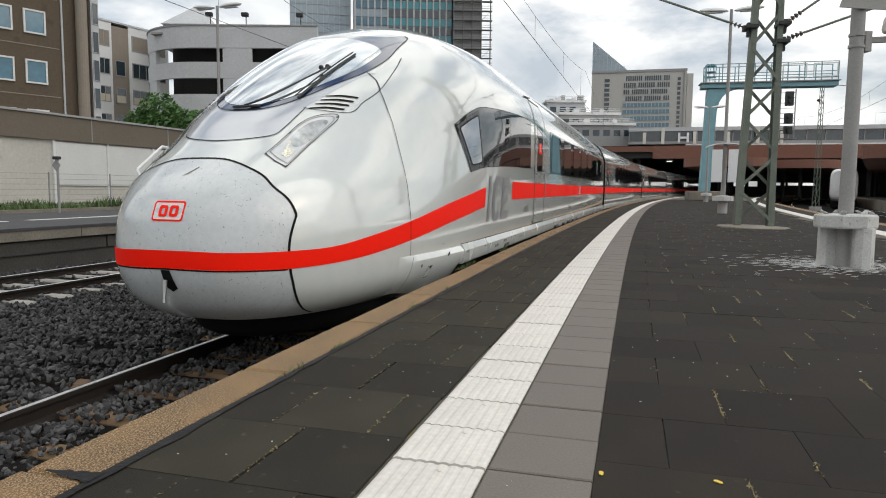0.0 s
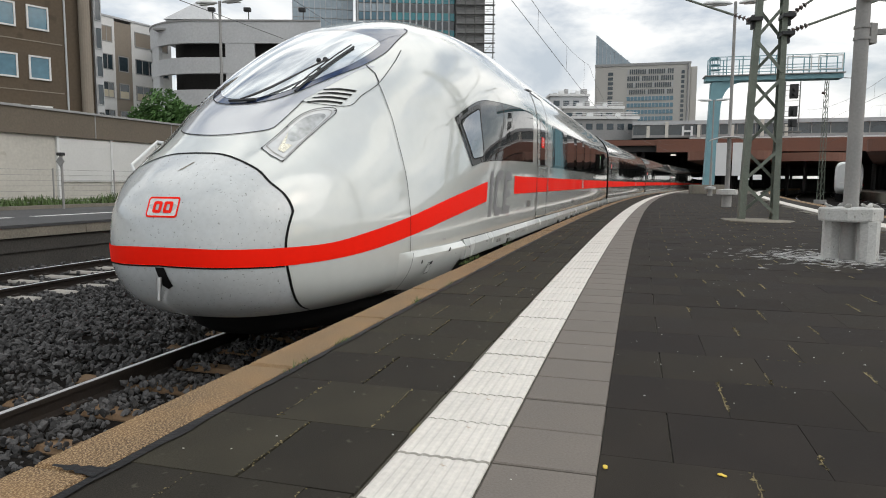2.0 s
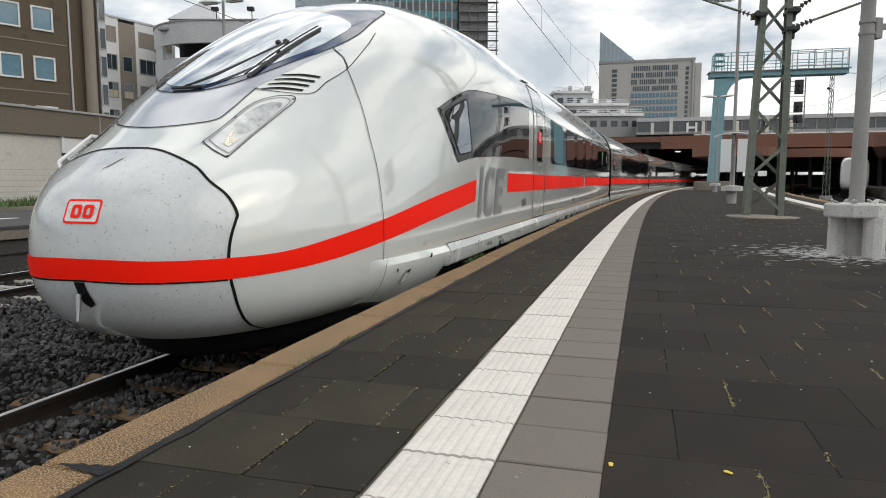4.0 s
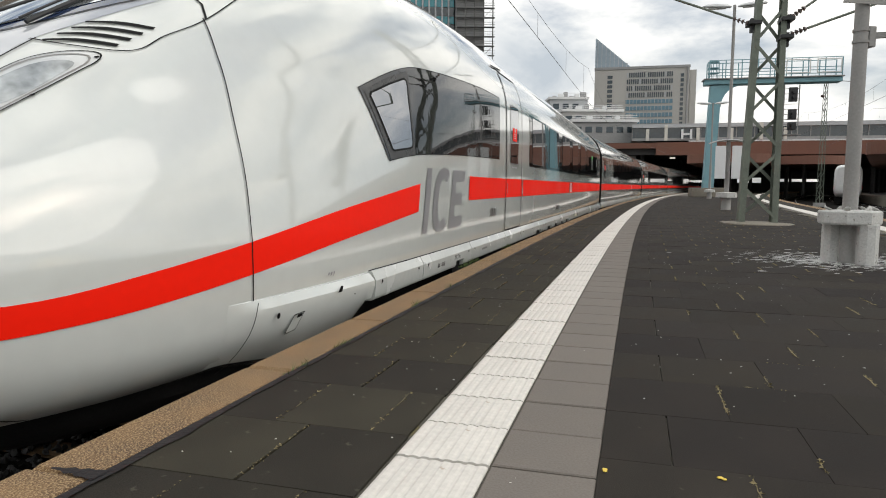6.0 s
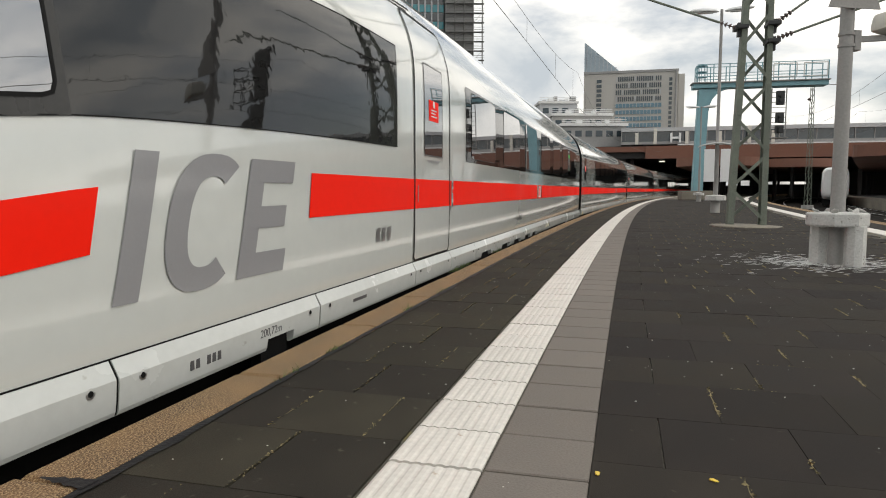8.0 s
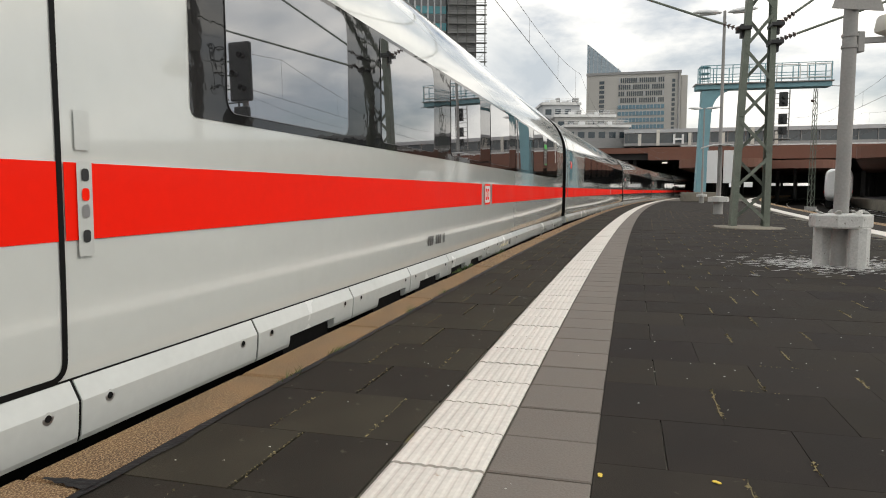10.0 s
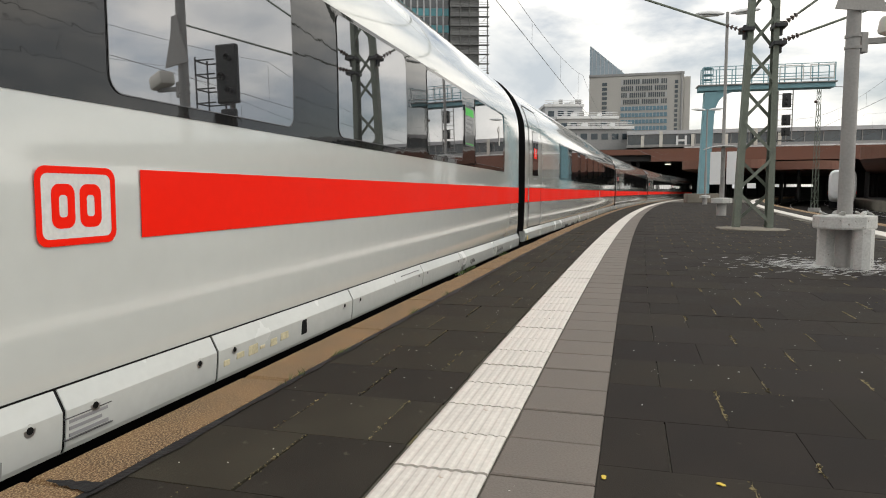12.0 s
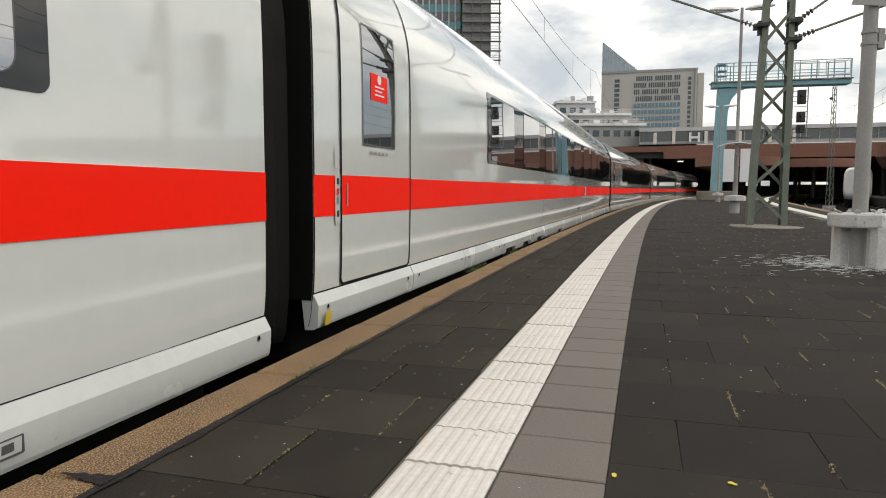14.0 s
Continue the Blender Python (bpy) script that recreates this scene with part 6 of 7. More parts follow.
def long_wall():
    wall = mesh_object("wall_left", along([(21.0, -1.0), (21.0, 2.50), (21.35, 2.50), (21.35, -1.0)], -12, 90, 3.0), BEIGE)
    setting(wall, "long beige stained wall behind the opposite platform", "wall")
    ob = mesh_object("parapet", along([(20.85, 2.50), (20.85, 3.42), (21.5, 3.42), (21.5, 2.50)], -12, 90, 3.0), BROWNCAP)
    setting(ob, "brown rendered parapet on the long wall", "parapet")
    for i in range(22):
        ob = mesh_object("parapet_seam", along([(20.835, 2.52), (20.835, 3.42), (20.85, 3.42), (20.85, 2.52)], -10.0 + 4.2 * i, -9.96 + 4.2 * i, 1.0), MIDGREY)
        ob.parent = wall
    ob = mesh_object("parapet_cap", along([(20.78, 3.42), (20.78, 3.50), (21.58, 3.50), (21.58, 3.42)], -12, 90, 3.0), MIDGREY)
    setting(ob, "thin pale coping of the parapet", "coping")
    for i in range(14):
        s = 17.75 + 2.5 * i
        pan = mesh_object("wall_panel", along([(20.93, 0.80), (20.93, 2.44), (21.0, 2.44), (21.0, 0.80)], s + 0.04, s + 2.46, 1.3), PALE)
        pan.parent = wall
        bm = bmesh.new()
        for k in range(12):
            z = 0.90 + 0.125 * k
            a, b = arc(s + 0.1, 20.938, z), arc(s + 2.4, 20.938, z)
            bar(bm, a, b, 0.034, 0.05)
        rib = mesh_object("panel_ribs", bm, PALE)
        rib.parent = pan
        ob = mesh_object("panel_post", along([(20.89, 0.0), (20.89, 2.5), (21.0, 2.5), (21.0, 0.0)], s - 0.06, s + 0.04, 0.1), WHITEWALL)
        ob.parent = wall


def mesh_fence():
    ob = empty("wire_fence", Matrix(), "thin grey wire mesh fence on slim posts", "fence")
    for i in range(16):
        s = 8.0 + 2.6 * i
        bm = bmesh.new()
        tube(bm, arc(s, 19.0, -0.05), arc(s, 19.0, 1.25), 0.028, n=8)
        part("fence_post", bm, GALV, ob)
    for k in range(7):
        z = 0.12 + 0.18 * k
        bm = bmesh.new()
        for i in range(15):
            tube(bm, arc(8.0 + 2.6 * i, 19.0, z), arc(10.6 + 2.6 * i, 19.0, z), 0.005, n=4, caps=False)
        part("fence_wire", bm, GALV, ob)
    p = arc(14.9, 17.6)
    sign = empty("small_signal", pose(p.x, p.y, -0.1, 0, 0, -25), "slim trackside post with a small diamond plate", "sign post")
    bm = bmesh.new()
    tube(bm, (0, 0, 0), (0, 0, 1.75), 0.04, n=10)
    part("pole", bm, GALV, sign)
    bm = bmesh.new()
    box(bm, -0.14, 0.14, -0.05, -0.03, -0.14, 0.14, pose(0, 0, 1.55, 0, 45, 0))
    part("plate", bm, MIDGREY, sign)
    bm = bmesh.new()
    box(bm, -0.12, 0.12, -0.09, 0.06, 1.73, 1.83, bevel=0.02)
    part("cap_lamp", bm, BLACKMETAL, sign)


def leaf_crown(rnd, lumps, count, size):
    verts, faces = [], []
    for _ in range(count):
        c, r = rnd.choice(lumps)
        while True:
            q = Vector((rnd.uniform(-1, 1), rnd.uniform(-1, 1), rnd.uniform(-1, 1)))
            if 0.35 < q.length < 1:
                break
        p = Vector(c) + q * r
        n = Vector((rnd.gauss(0, 1), rnd.gauss(0, 1), rnd.gauss(0.5, 1))).normalized()
        t = n.orthogonal().normalized()
        b = n.cross(t)
        w = size * rnd.uniform(0.6, 1.4)
        k = len(verts)
        verts.extend([tuple(p - t * w), tuple(p + b * w * 0.45), tuple(p + t * w), tuple(p - b * w * 0.45)])
        faces.append((k, k + 1, k + 2, k + 3))
    return verts, faces


def tree(x, y, ground_z, lumps, seed, leaves=5000, size=0.14):
    rnd = random.Random(seed)
    ob = empty("tree", pose(x, y, ground_z), "leafy green tree with an uneven crown", "tree")
    bm = bmesh.new()
    top = max(c[2] for c, r in lumps)
    tube(bm, (0, 0, 0), (0.1, 0, top * 0.6), 0.16, 0.09, 8)
    part("trunk", bm, BARK, ob)
    for c, r in lumps:
        bm = bmesh.new()
        tube(bm, (0.08, 0, top * 0.45), c, 0.06, 0.015, 6)
        part("limb", bm, BARK, ob)
    v, f = leaf_crown(rnd, lumps, leaves, size)
    me = bpy.data.meshes.new("crown")
    me.from_pydata(v, [], f)
    me.materials.append(LEAF)
    crown = new("crown", me)
    crown.parent = ob
    return ob


def facade_window(parent, x, z, w, h, y, glass, frame_mat, depth=0.10, bars=0, blind=0.0):
    """A framed window set in a facade whose face is at y."""
    bm = bmesh.new()
    t = min(0.10, w * 0.08)
    for a, b, c, d in ((x, x + w, z, z + t), (x, x + w, z + h - t, z + h), (x, x + t, z + t, z + h - t), (x + w - t, x + w, z + t, z + h - t)):
        box(bm, a, b, y - depth, y + 0.02, c, d)
    for i in range(bars):
        xx = x + w * (i + 1) / (bars + 1)
        box(bm, xx - t * 0.4, xx + t * 0.4, y - depth * 0.8, y + 0.02, z + t, z + h - t)
    win = part("window", bm, frame_mat, parent)
    bm = bmesh.new()
    box(bm, x + t, x + w - t, y - depth * 0.35, y - 0.004, z + t, z + h - t)
    part("pane", bm, glass, win)
    if blind:
        bm = bmesh.new()
        box(bm, x + t, x + w - t, y - depth * 0.55, y - depth * 0.36, z + t, z + t + (h - 2 * t) * blind)
        part("blind", bm, BLIND, win)
    return win


def turned(x, y, turn):
    return pose(x, y, -1.1, 0, 0, turn)


def brown_building():
    # its long face looks at the tracks; x runs along the face
    ob = empty("brown_building", turned(-22.8, 45.0, 52), "brown rendered office building with white-framed windows", "building")
    bm = bmesh.new()
    box(bm, -26, 0.0, 0.0, 14, 0.0, 27)
    part("wall", bm, BROWNWALL, ob)
    bm = bmesh.new()
    box(bm, -26, 0.1, -0.15, 14, 27, 27.4)
    part("roof", bm, MIDGREY, ob)
    for row in range(7):
        z = 5.1 + 3.0 * row
        for i in range(9):
            facade_window(ob, -4.39 - 1.84 * i, z, 1.24, 1.44, 0.0, BLUEPANE, WHITEWALL, 0.10)
        bm = bmesh.new()
        box(bm, -26, -2.4, -0.03, 0.0, z - 0.72, z - 0.66)
        part("ledge", bm, TAUPE, ob)
    for x, r, m in ((-1.13, 0.34, TAUPE), (-2.2, 0.06, LIGHTGREY)):
        bm = bmesh.new()
        tube(bm, (x, -r, 0), (x, -r, 27), r, n=16)
        part("flue" if r > 0.2 else "downpipe", bm, m, ob)
    bm = bmesh.new()
    box(bm, -0.5, 0.0, -0.25, 0.0, 0, 27)
    strip = part("stair_strip", bm, LIGHTGREY, ob)
    for row in range(14):
        facade_window(ob, -0.44, 1.5 + 1.8 * row, 0.4, 1.35, -0.25, PANE, LIGHTGREY, 0.06)


def white_building():
    ob = empty("white_building", turned(-38.2, 75.0, 62), "white and taupe office block with dark window strips", "building")
    for a, b, m in ((0.0, 1.95, WHITEWALL), (1.95, 4.1, TAUPE), (4.1, 9.6, WHITEWALL)):
        bm = bmesh.new()
        box(bm, a, b, 0.0 if m is not TAUPE else 0.06, 10, 0.0, 20.0 if m is WHITEWALL else 19.7)
        part("wall", bm, m, ob)
    bm = bmesh.new()
    box(bm, -0.1, 9.7, -0.1, 10.1, 20.0, 20.2)
    part("roof", bm, LIGHTGREY, ob)
    for row in range(6):
        z = 17.3 - 3.05 * row
        facade_window(ob, 0.25, z, 1.4, 1.75, 0.0, TAUPE if row == 0 else PANE, MIDGREY, 0.06, 1, 0.5 if row == 2 else 0)
        if row:
            facade_window(ob, 2.35, z, 1.3, 1.75, 0.06, PANE, MIDGREY, 0.06, 0, 0.5 if row == 2 else 0)
        facade_window(ob, 4.5, z, 4.6, 1.75, 0.0, TAUPE if row == 0 else PANE, MIDGREY, 0.06, 0 if row == 0 else 4, 0.5 if row == 2 else 0)


def car_park():
    """A round-cornered parking garage with long dark openings."""
    ob = empty("parking_garage", pose(0, 0, -1.1), "light grey round-cornered multi-storey car park", "building")
    cx, cy, R = -25.0, 76.5, 7.5
    length = R * math.pi / 2

    def point(u, inset):
        """A place u metres along the outer wall."""
        if u < length:
            a = math.pi + u / R
            return cx + (R - inset) * math.cos(a), cy + (R - inset) * math.sin(a)
        return cx + (u - length), cy - R + inset

    def wall(u0, u1, inset, z0, z1, thick=0.4):
        bm = bmesh.new()
        n = max(2, int((u1 - u0) / 0.8))
        cols = []
        for i in range(n + 1):
            u = u0 + (u1 - u0) * i / n
            cols.append([bm.verts.new((*point(u, q), z)) for q, z in ((inset, z0), (inset, z1), (inset + thick, z1), (inset + thick, z0))])
        for p, q in zip(cols, cols[1:]):
            for i in range(4):
                bm.faces.new((p[i], p[(i + 1) % 4], q[(i + 1) % 4], q[i]))
        bm.faces.new(cols[0]), bm.faces.new(cols[-1][::-1])
        return bm
    for z0, z1 in ((0, 11.2), (12.8, 14.4), (15.8, 17.95)):
        part("parapet", wall(0.0, 24, 0.0, z0, z1), CARPARK, ob)
    part("coping", wall(0.0, 24, -0.08, 17.95, 18.1, 0.6), MIDGREY, ob)
    # a dark sheet in place of the shade inside the openings
    part("core", wall(0.0, 24, 2.5, 0, 17.5), DEEPSHADE, ob, "dark sheet standing for the shade behind the openings")
    for u0, u1 in ((0.0, 2.2), (4.4, 6.4), (14.4, 17.3), (22.0, 24.0)):
        for z0, z1 in ((11.2, 12.8), (14.4, 15.8)):
            part("pier", wall(u0, u1, 0.03, z0, z1), CARPARK, ob)
    bm = bmesh.new()
    box(bm, -30, -13, 70, 90, 17.3, 17.5)
    part("deck", bm, MIDGREY, ob)
    bm = bmesh.new()
    box(bm, -32.0, -27.2, 78, 84, 17.5, 20.2)
    v = [bm.verts.new(p) for p in ((-32.2, 77.8, 20.2), (-27.0, 77.8, 20.2), (-27.0, 84.2, 20.2), (-32.2, 84.2, 20.2), (-29.2, 80.0, 22.6), (-28.2, 80.0, 22.6))]
    for q in ((0, 1, 5, 4), (1, 2, 5), (2, 3, 4, 5), (3, 0, 4)):
        bm.faces.new([v[i] for i in q])
    part("stair_house", bm, CARPARK, ob, "pale stair house with a hipped roof")
    for x in (-23.6, -20.0, -14.5):
        bm = bmesh.new()
        tube(bm, (x, 69.2, 17.9), (x, 69.2, 19.0), 0.05, n=8)
        box(bm, x - 0.45, x + 0.25, 68.9, 69.4, 18.9, 19.3, bevel=0.08)
        part("deck_lamp", bm, BLACKMETAL, ob)


def towers():
    glass = empty("glass_tower", turned(-34.0, 151.0, 12), "tall office tower with pale glass curtain wall", "building")
    bm = bmesh.new()
    box(bm, 0, 13.2, 0, 14, 0, 75)
    part("core", bm, CURTAIN, glass)
    for i in range(12):
        bm = bmesh.new()
        box(bm, 1.2 * i - 0.05, 1.2 * i + 0.05, -0.12, 0.0, 0, 75)
        part("mullion", bm, LIGHTGREY, glass)
    for i in range(28):
        bm = bmesh.new()
        box(bm, 0, 13.2, -0.08, 0.0, 10 + 2.0 * i, 10.12 + 2.0 * i)
        part("transom", bm, MIDGREY, glass)
    teal = empty("teal_tower", turned(-20.0, 150.0, 4), "tall grey office tower with teal spandrel strips", "building")
    bm = bmesh.new()
    box(bm, 0, 21.6, 0, 16, 0, 75)
    part("core", bm, MIDGREY, teal)
    for i in range(15):
        x = 0.3 + 1.42 * i
        bm = bmesh.new()
        box(bm, x, x + 0.32, -0.5, 0.0, 0, 75)
        part("pilaster", bm, LIGHTGREY, teal)
        for row in range(11):
            z = 30 + 3.6 * row
            for k, m in ((0, TEALPANE), (1, PANE)):
                bm = bmesh.new()
                box(bm, x + 0.36, x + 1.38, -0.15, -0.004, z + 1.75 * k + 0.05, z + 1.75 * (k + 1) - 0.1)
                part("pane", bm, (m if i > 4 else (CURTAIN if k else BLUEPANE)), teal)
    scaf = empty("scaffolded_tower", turned(1.9, 148.5, 2), "concrete stair tower wrapped in scaffolding", "building")
    bm = bmesh.new()
    box(bm, 0, 6.0, 1.0, 10, 0, 75)
    part("core", bm, MIDGREY, scaf)
    for i in range(5):
        for y in (-0.3, 0.8):
            bm = bmesh.new()
            tube(bm, (0.1 + 1.98 * i, y, 0), (0.1 + 1.98 * i, y, 75), 0.07, n=6)
            part("standard", bm, SCAFFOLD, scaf)
    for k in range(24):
        z = 24 + 2.0 * k
        bm = bmesh.new()
        box(bm, -0.2, 8.4, -0.35, 0.85, z, z + 0.1)
        part("scaffold_deck", bm, SCAFFOLD, scaf)
        bm = bmesh.new()
        bar(bm, (-0.2, -0.35, z + 1.0), (8.4, -0.35, z + 1.0), 0.07, 0.07)
        bar(bm, (-0.2, -0.35, z + 0.5), (8.4, -0.35, z + 0.5), 0.07, 0.07)
        part("guard_rail", bm, SCAFFOLD, scaf)
        bm = bmesh.new()
        i = k % 4
        bar(bm, (0.1 + 1.98 * i, -0.4, z), (0.1 + 1.98 * (i + 1), -0.4, z + 2.0), 0.07, 0.07)
        part("brace", bm, SCAFFOLD, scaf)


def office_block():
    """The office block with a glass fin."""
    ob = empty("office_block", turned(43.3, 200.0, -14) @ Matrix.Diagonal((0.94, 1, 1, 1)), "grey concrete office block with ribbon windows and a glass fin", "building")
    bm = bmesh.new()
    box(bm, 0, 28.0, 0, 15, 0, 35.6)
    part("wall", bm, OFFICE, ob)
    bm = bmesh.new()
    box(bm, -0.1, 28.1, -0.2, 15, 35.6, 36.3)
    part("roof", bm, MIDGREY, ob)
    for row in range(8):
        z = 33.2 - 1.9 * row
        if row < 4:
            for i in range(22):
                x = 9.7 + 0.62 * i
                bm = bmesh.new()
                box(bm, x, x + 0.40, -0.12, 0.0, z, z + 1.35)
                part("window", bm, PANE if (i * 7 + row * 3) % 9 else LIGHTGREY, ob)
        else:
            bm = bmesh.new()
            box(bm, 9.5, 23.3, -0.12, 0.0, z + 0.1, z + 1.25)
            band = part("window_band", bm, BLUEPANE, ob)
            for i in range(13):
                bm = bmesh.new()
                box(bm, 9.6 + 1.05 * i, 9.72 + 1.05 * i, -0.2, -0.12, z + 0.1, z + 1.25)
                part("mullion", bm, LIGHTGREY, band)
    for row in range(9):
        for i in range(4):
            bm = bmesh.new()
            box(bm, 9.5 + 3.5 * i, 12.8 + 3.5 * i, -0.12, 0.0, 16.0 - 1.9 * row, 17.2 - 1.9 * row)
            part("window_band", bm, BLUEPANE, ob)
    for x, w, n in ((3.9, 1.5, 12), (25.4, 0.9, 16)):
        for row in range(n):
            bm = bmesh.new()
            box(bm, x, x + w, -0.1, 0.0, 33.0 - 1.35 * row, 33.9 - 1.35 * row)
            part("window", bm, PANE, ob)
    bm = bmesh.new()
    tube(bm, (27.4, -0.35, 0), (27.4, -0.35, 36), 0.28, n=10)
    part("downpipe", bm, MIDGREY, ob)
    bm = bmesh.new()
    box(bm, 28.2, 30.0, 1.0, 14, 0, 35.0)
    part("side_wing", bm, OFFICE, ob)
    bm = bmesh.new()
    pts = ((0.0, 34.5), (0.0, 44.9), (0.4, 44.75), (11.0, 36.2), (11.0, 34.5))
    f = [bm.verts.new((x, 1.0, z)) for x, z in pts]
    g = [bm.verts.new((x, 5.0, z)) for x, z in pts]
    bm.faces.new(f), bm.faces.new(g[::-1])
    for i in range(5):
        bm.faces.new((f[i], f[(i + 1) % 5], g[(i + 1) % 5], g[i]))
    fin = part("glass_fin", bm, CURTAIN, ob, "sloping triangular glass fin")
    for i in range(8):
        x = 0.7 + 1.25 * i
        bm = bmesh.new()
        box(bm, x, x + 0.12, 0.85, 1.0, 35.5, 44.75 - 0.79 * x)
        part("mullion", bm, LIGHTGREY, fin)
    for x, r in ((5.0, 1.0), (7.2, 0.8), (9.0, 0.5)):
        bm = bmesh.new()
        box(bm, x, x + r * 1.6, 2, 6, 36.3, 37.2 + r)
        part("roof_unit", bm, MIDGREY, ob)


def low_blocks():
    for name, x0, x1, y0, z1, m, label in (
            ("flat_block", 17.0, 23.2, 112, 15.0, LIGHTGREY, "low pale flat-roofed block behind the railway"),
            ("stepped_block", 18.6, 28.2, 109, 12.7, CONCRETE, "stepped pale concrete block with railings"),
            ("ramp_building", 19.2, 29.2, 104, 10.6, MIDGREY, "mid-grey building with a sloping ramp")):
        ob = empty(name, pose(0, 0, 0), label, "building")
        bm = bmesh.new()
        box(bm, x0, x1, y0, y0 + 12, -1.1, z1)
        part("wall", bm, m, ob)
        bm = bmesh.new()
        box(bm, x0 - 0.2, x1 + 0.2, y0 - 0.3, y0 + 12, z1, z1 + 0.4)
        part("roof_edge", bm, WHITEWALL, ob)
        for i in range(int((x1 - x0) / 1.6)):
            bm = bmesh.new()
            box(bm, x0 + 0.5 + 1.6 * i, x0 + 1.5 + 1.6 * i, y0 - 0.05, y0, z1 - 1.6, z1 - 0.7)
            part("window", bm, PANE, ob)
        for i in range(6):
            bm = bmesh.new()
            x = x0 + (x1 - x0) * (0.1 + 0.15 * i)
            box(bm, x, x + 0.6 + 0.3 * (i % 2), y0 + 1, y0 + 2, z1 + 0.4, z1 + 0.7 + 0.3 * (i % 3))
            part("roof_unit", bm, (LIGHTGREY, WHITEMETAL, MIDGREY)[i % 3], ob)
        for z in (z1 + 0.7, z1 + 1.0):
            bm = bmesh.new()
            bar(bm, (x0, y0, z), (x1, y0, z), 0.06, 0.06)
            part("railing", bm, WHITEMETAL, ob)


def station_hall():
    """The concourse that bridges the tracks, with dark platforms below it."""
    hall = empty("station_hall", pose(27.6, 101.0, 0, 0, 0, -15), "station concourse bridging the tracks with red-brown fascia", "building")
    for name, x0, x1, y0, y1, z0, z1, m in (
            ("top_beam", 0, 110, -0.3, 60, 9.4, 9.95, LIGHTGREY), ("window_band", 0, 110, 0.2, 60, 7.9, 9.4, PANE),
            ("sill", 0, 110, -0.4, 60, 7.5, 7.9, MIDGREY), ("white_edge", 8, 110, -0.6, 0, 7.30, 7.48, WHITEMETAL),
            ("fascia", 3.5, 110, -0.8, 1.0, 5.4, 7.25, FASCIA), ("low_fascia", -4, 3.5, -0.6, 1.0, 6.4, 7.2, FASCIA),
            ("deck", -4, 110, 0.0, 85, 5.5, 7.3, DEEPSHADE)):
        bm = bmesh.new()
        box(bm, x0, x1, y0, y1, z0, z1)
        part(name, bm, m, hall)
    for i in range(46):
        bm = bmesh.new()
        box(bm, 2.4 * i, 2.4 * i + 0.12, 0.05, 0.2, 7.9, 9.4)
        part("mullion", bm, MIDGREY, hall)
    for i, (x, h) in enumerate(((2.0, 1.6), (4.6, 2.2), (9.0, 1.7), (13.5, 1.6), (17.4, 2.3), (20.5, 1.6))):
        bm = bmesh.new()
        box(bm, x, x + 0.45, -0.75, -0.45, 7.5, 7.6 + h)
        part("sign_post", bm, CREAM, hall)
    bm = bmesh.new()
    for x in (6.9, 8.1):
        box(bm, x, x + 0.3, -0.9, -0.75, 7.7, 9.1)
    box(bm, 7.2, 8.1, -0.9, -0.75, 8.25, 8.55)
    part("roof_sign", bm, WHITEMETAL, hall)
    for x in (1.0, 6.5, 12.5, 21.0, 32.0, 43.0, 54.0):
        for y in (2.0, 22.0, 45.0, 68.0):
            foot = hall.matrix_basis @ Vector((x + y * 0.35, y, 0))
            if abs(math.hypot(foot.x - ARC_CX, foot.y - ARC_CY) - ARC_R - TRACK_D) < 2.6:
                continue
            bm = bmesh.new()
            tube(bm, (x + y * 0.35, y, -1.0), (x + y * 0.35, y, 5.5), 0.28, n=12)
            part("pillar", bm, DEEPSHADE, hall)
    # dark backdrop added to close the shade below the deck, with daylight gaps
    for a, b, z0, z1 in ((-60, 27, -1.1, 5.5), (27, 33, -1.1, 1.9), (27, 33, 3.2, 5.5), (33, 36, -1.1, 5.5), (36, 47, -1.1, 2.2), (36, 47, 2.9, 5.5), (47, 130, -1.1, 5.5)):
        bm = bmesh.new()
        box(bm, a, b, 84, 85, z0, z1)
        part("dark_backdrop", bm, DEEPSHADE, hall)
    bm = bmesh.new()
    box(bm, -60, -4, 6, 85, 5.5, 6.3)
    part("side_deck", bm, DEEPSHADE, hall)
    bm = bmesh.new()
    box(bm, -60, -4, 5, 6, 5.2, 6.6)
    part("side_fascia", bm, FASCIA, hall)
    for i in range(5):
        bm = bmesh.new()
        box(bm, 6.0 + 8.6 * i, 6.8 + 8.6 * i, 8 + 3 * (i % 3), 8.3 + 3 * (i % 3), 5.25, 5.4)
        part("hall_lamp", bm, LAMPGLOW, hall, "lit strip lamp under the deck")


def canopy(x, y, turn, length, width):
    """A platform roof with a rounded red-brown front."""
    ob = empty("platform_roof", pose(x, y, 0, 0, 0, turn), "dark platform roof with a curved red-brown front edge", "canopy", "platform roofs")
    bm = bmesh.new()
    pts = [(width / 2 * math.sin(radians(a)), 3.2 - 3.2 * math.cos(radians(a)), 0) for a in range(-90, 91, 12)]
    low = [bm.verts.new((p[0], p[1], 3.7)) for p in pts] + [bm.verts.new((width / 2, length, 3.7)), bm.verts.new((-width / 2, length, 3.7))]
    high = [bm.verts.new((v.co.x, v.co.y, 4.75)) for v in low]
    bm.faces.new(low), bm.faces.new(high[::-1])
    for i in range(len(low)):
        bm.faces.new((low[i], low[(i + 1) % len(low)], high[(i + 1) % len(low)], high[i]))
    part("roof", bm, FASCIA, ob)
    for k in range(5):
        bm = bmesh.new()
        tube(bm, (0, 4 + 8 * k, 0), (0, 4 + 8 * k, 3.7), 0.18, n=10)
        part("pillar", bm, DEEPSHADE, ob)


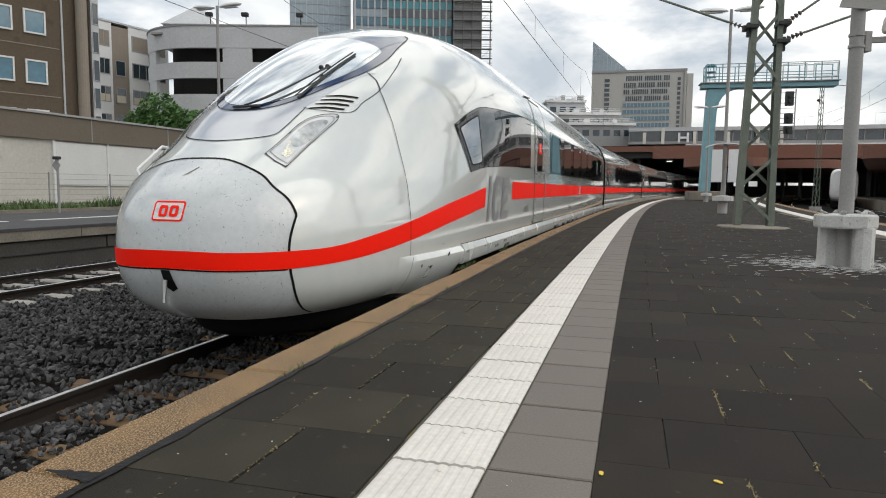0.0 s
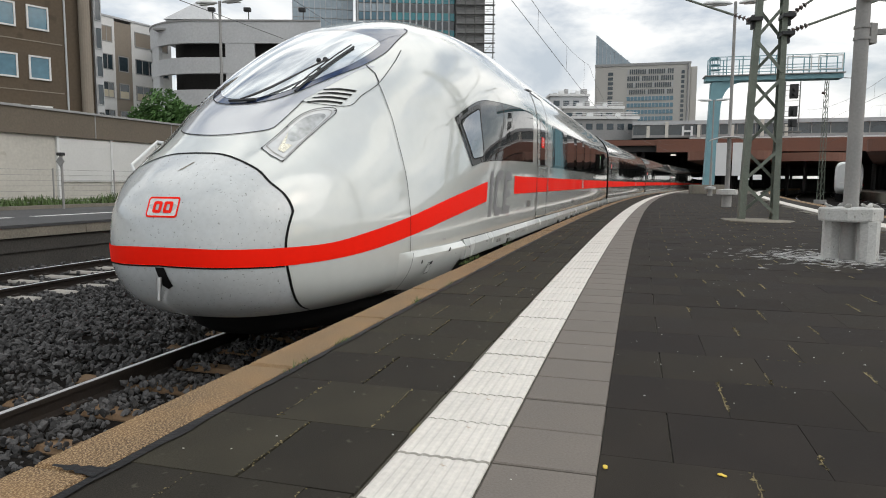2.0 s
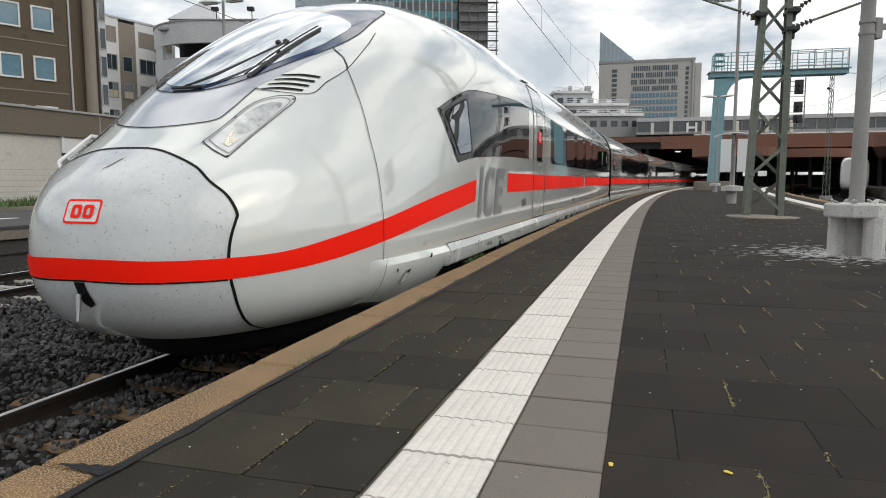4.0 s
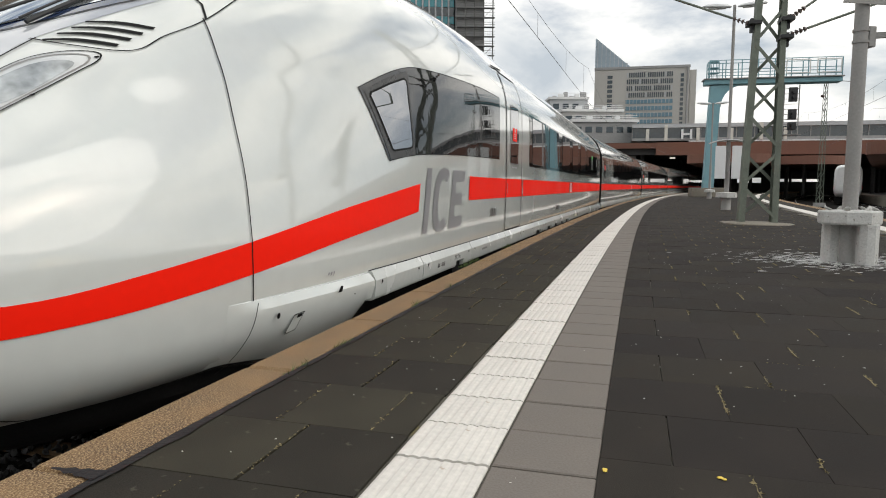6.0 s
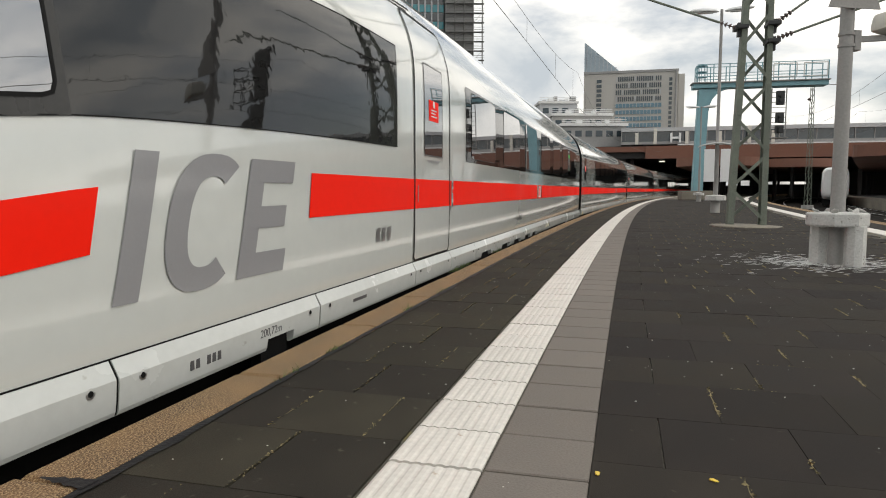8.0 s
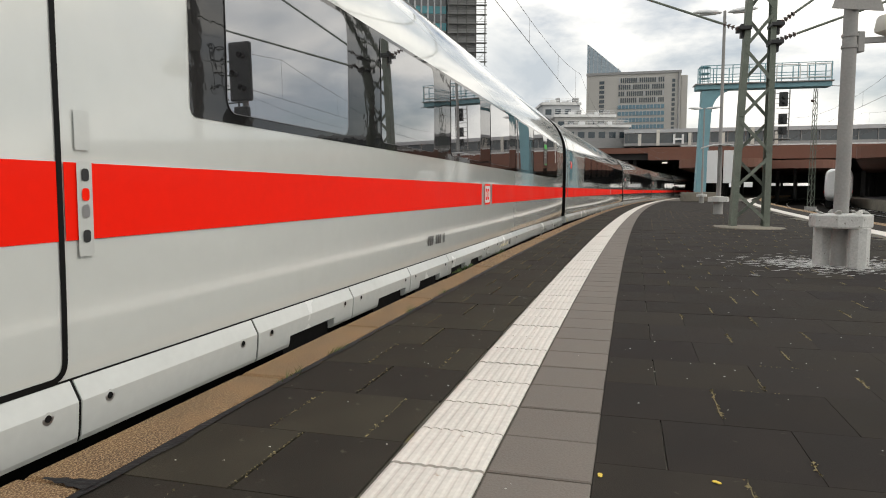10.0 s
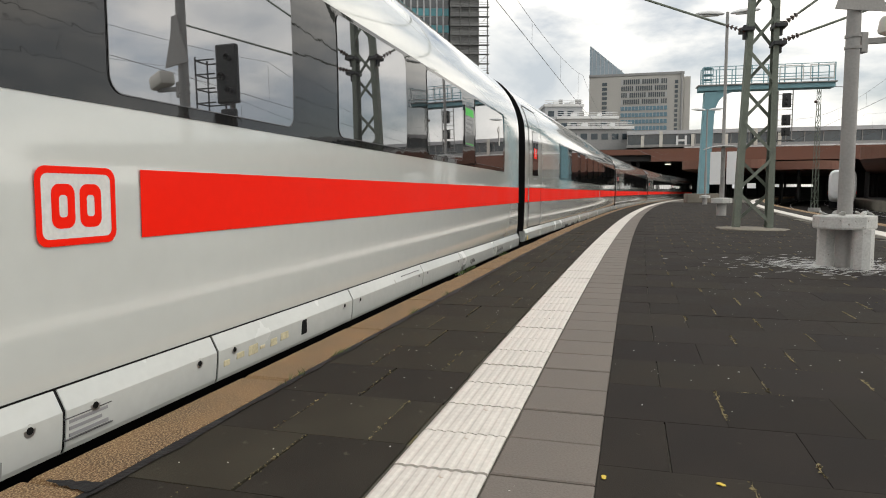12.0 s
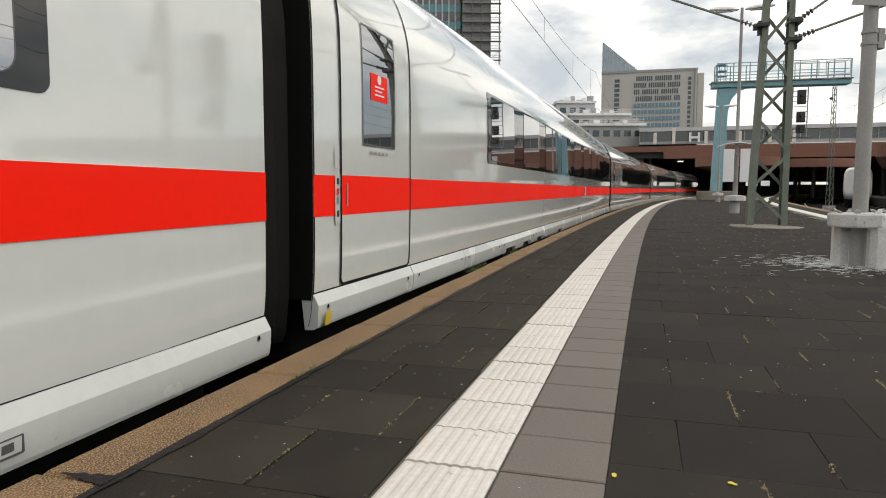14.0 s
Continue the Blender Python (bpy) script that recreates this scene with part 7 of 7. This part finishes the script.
def far_train():
    p = (39.3, 66.0)
    ob = empty("far_train", pose(p[0], p[1], 0, 0, 0, -31), "white high-speed train standing at a far platform", "train")
    bm = bmesh.new()
    sections = []
    for y, k, low in ((0.0, 0.80, 0.3), (0.15, 0.9, 0.1), (0.6, 0.96, -0.1), (1.6, 0.99, -0.25), (4.0, 1.0, -0.3), (26.0, 1.0, -0.3)):
        sections.append([bm.verts.new((math.copysign(abs(math.cos(a)) ** 0.42, math.cos(a)) * 1.25 * k, y, low + (3.1 * (0.55 + 0.45 * k) - low) * (0.5 + 0.5 * math.copysign(abs(math.sin(a)) ** 0.5, math.sin(a))))) for a in [2 * math.pi * i / 24 for i in range(24)]])
    for a, b in zip(sections, sections[1:]):
        for i in range(24):
            bm.faces.new((a[i], a[(i + 1) % 24], b[(i + 1) % 24], b[i]))
    bm.faces.new(sections[0][::-1]), bm.faces.new(sections[-1])
    part("body", bm, FARTRAIN, ob, "", True)
    bm = bmesh.new()
    box(bm, -0.15, 0.92, -0.06, 0.9, 1.75, 2.5, pose(0, 0.05, 0, -3, 0, 0), 0.1)
    part("windscreen", bm, GLASS, ob)
    for side in (-1, 1):
        bm = bmesh.new()
        box(bm, side * 0.55 - 0.15, side * 0.55 + 0.15, -0.02, 0.2, 0.85, 1.02, bevel=0.03)
        part("headlight", bm, LINE, ob)
        bm = bmesh.new()
        box(bm, side * 1.23, side * 1.265, 4.2, 25.5, 1.2, 2.0)
        part("window_band", bm, GLASS, ob)
        bm = bmesh.new()
        box(bm, side * 1.235, side * 1.27, 3.0, 25.8, 0.66, 0.93)
        part("stripe", bm, RED, ob)
    bm = bmesh.new()
    box(bm, -1.1, 1.1, 1.0, 25.5, -0.75, -0.1)
    part("underframe", bm, DARK, ob)


def truss_mast(x, y, height, name_label):
    ob = empty("truss_mast", pose(x, y, -0.9, 0, 0, 15), name_label, "mast", "slim masts")
    for a, b in ((-1, -1), (1, -1), (1, 1), (-1, 1)):
        bm = bmesh.new()
        bar(bm, (a * 0.20, b * 0.20, 0), (a * 0.10, b * 0.10, height), 0.05, 0.05)
        part("chord", bm, MAST, ob)
    n = int(height / 0.5)
    for k in range(n):
        w0, w1 = 0.20 - 0.10 * k / n, 0.20 - 0.10 * (k + 1) / n
        z0, z1 = height * k / n, height * (k + 1) / n
        s = 1 if k % 2 else -1
        for b in (-1, 1):
            bm = bmesh.new()
            bar(bm, (-s * w0, b * w0, z0), (s * w1, b * w1, z1), 0.045, 0.03)
            part("lattice_bar", bm, MAST, ob)
    bm = bmesh.new()
    lathe(bm, [(0.5, 0.0), (0.5, 0.35)], 8)
    part("footing", bm, CONCRETE, ob)
    bm = bmesh.new()
    bar(bm, (-3.0, 0, height - 0.2), (3.0, 0, height - 0.2), 0.05, 0.05)
    part("cross_wire", bm, WIRE, ob)
    for xx in (-0.6, 0.35):
        bm = bmesh.new()
        bmesh.ops.create_icosphere(bm, subdivisions=2, radius=0.16, matrix=Matrix.LocRotScale((xx * 0.5, 0, height - 1.6 + 1.6 * (xx > 0)), Euler((0, 0, 0)), (1.3, 0.7, 0.8)))
        part("insulator", bm, INSUL, ob)


def overhead_line(d, z, s0, s1, label):
    """Contact wire, messenger wire and droppers over one track."""
    span, low, high = 32.0, [], []
    s = s0
    while s <= s1:
        u = ((s - s0) % span) / span
        zig = 0.25 * math.sin(2 * math.pi * (s - s0) / (2 * span))
        low.append(arc(s, d + zig, z))
        high.append(arc(s, d + zig, z + 1.5 - 3.6 * u * (1 - u)))
        s += 2.0
    wire("contact_wire", low, 0.008, label + " contact wire", WIRE)
    wire("messenger_wire", high, 0.006, label + " messenger wire", WIRE)
    for i in range(1, len(low), 3):
        wire("dropper_wire", [low[i], high[i]], 0.004, label + " thin dropper", WIRE)


def right_side():
    # the next platform on the far right
    ob = mesh_object("next_platform", along([(-9.4, -1.1), (-9.4, 0.0), (-10.9, 0.0), (-10.9, -1.1)], 30, 140, 3.0, right_edge), COPING)
    setting(ob, "brownish edge of the next platform", "platform")
    ob = mesh_object("next_platform_top", along([(-10.9, -1.1), (-10.9, -0.01), (-17.0, -0.01), (-17.0, -1.1)], 30, 140, 3.0, right_edge), ASPHALT)
    setting(ob, "asphalt top of the next platform", "platform")


opposite_platform()
weeds()
long_wall()
mesh_fence()
brown_building()
white_building()
car_park()
towers()
office_block()
low_blocks()
station_hall()
canopy(33.2, 80.0, -25, 40, 9.5)
canopy(44.5, 84.0, -28, 42, 9.0)
canopy(39.2, 54.9, -33, 60, 9.0)
far_train()
truss_mast(33.3, 60.0, 11.3, "slim steel lattice mast between the tracks")
right_side()
tree(-18.3, 40.0, -0.6, [((0.3, 0.3, 5.0), 1.0), ((1.5, 0, 5.8), 1.1), ((2.8, 0.2, 4.8), 1.1), ((1.3, -0.4, 4.4), 1.2), ((3.8, 0, 5.0), 0.9), ((2.3, 0.3, 5.5), 0.7)], 3)
LAMP_FOOT = arc(20.3, 15.5)
lamp_post((LAMP_FOOT.x, LAMP_FOOT.y, -0.08), 7.75)
overhead_line(TRACK_D - 0.3, 4.75, -34, 94, "near track")
overhead_line(9.35, 4.75, -20, 76, "far track")
overhead_line(right_edge(50) - 1.7, 4.75, -10, 90, "outer track")
overhead_line(right_edge(20) - 7.2, 4.9, -10, 86, "second outer track")

paving(PLATFORM)
joint_growth()
motions()
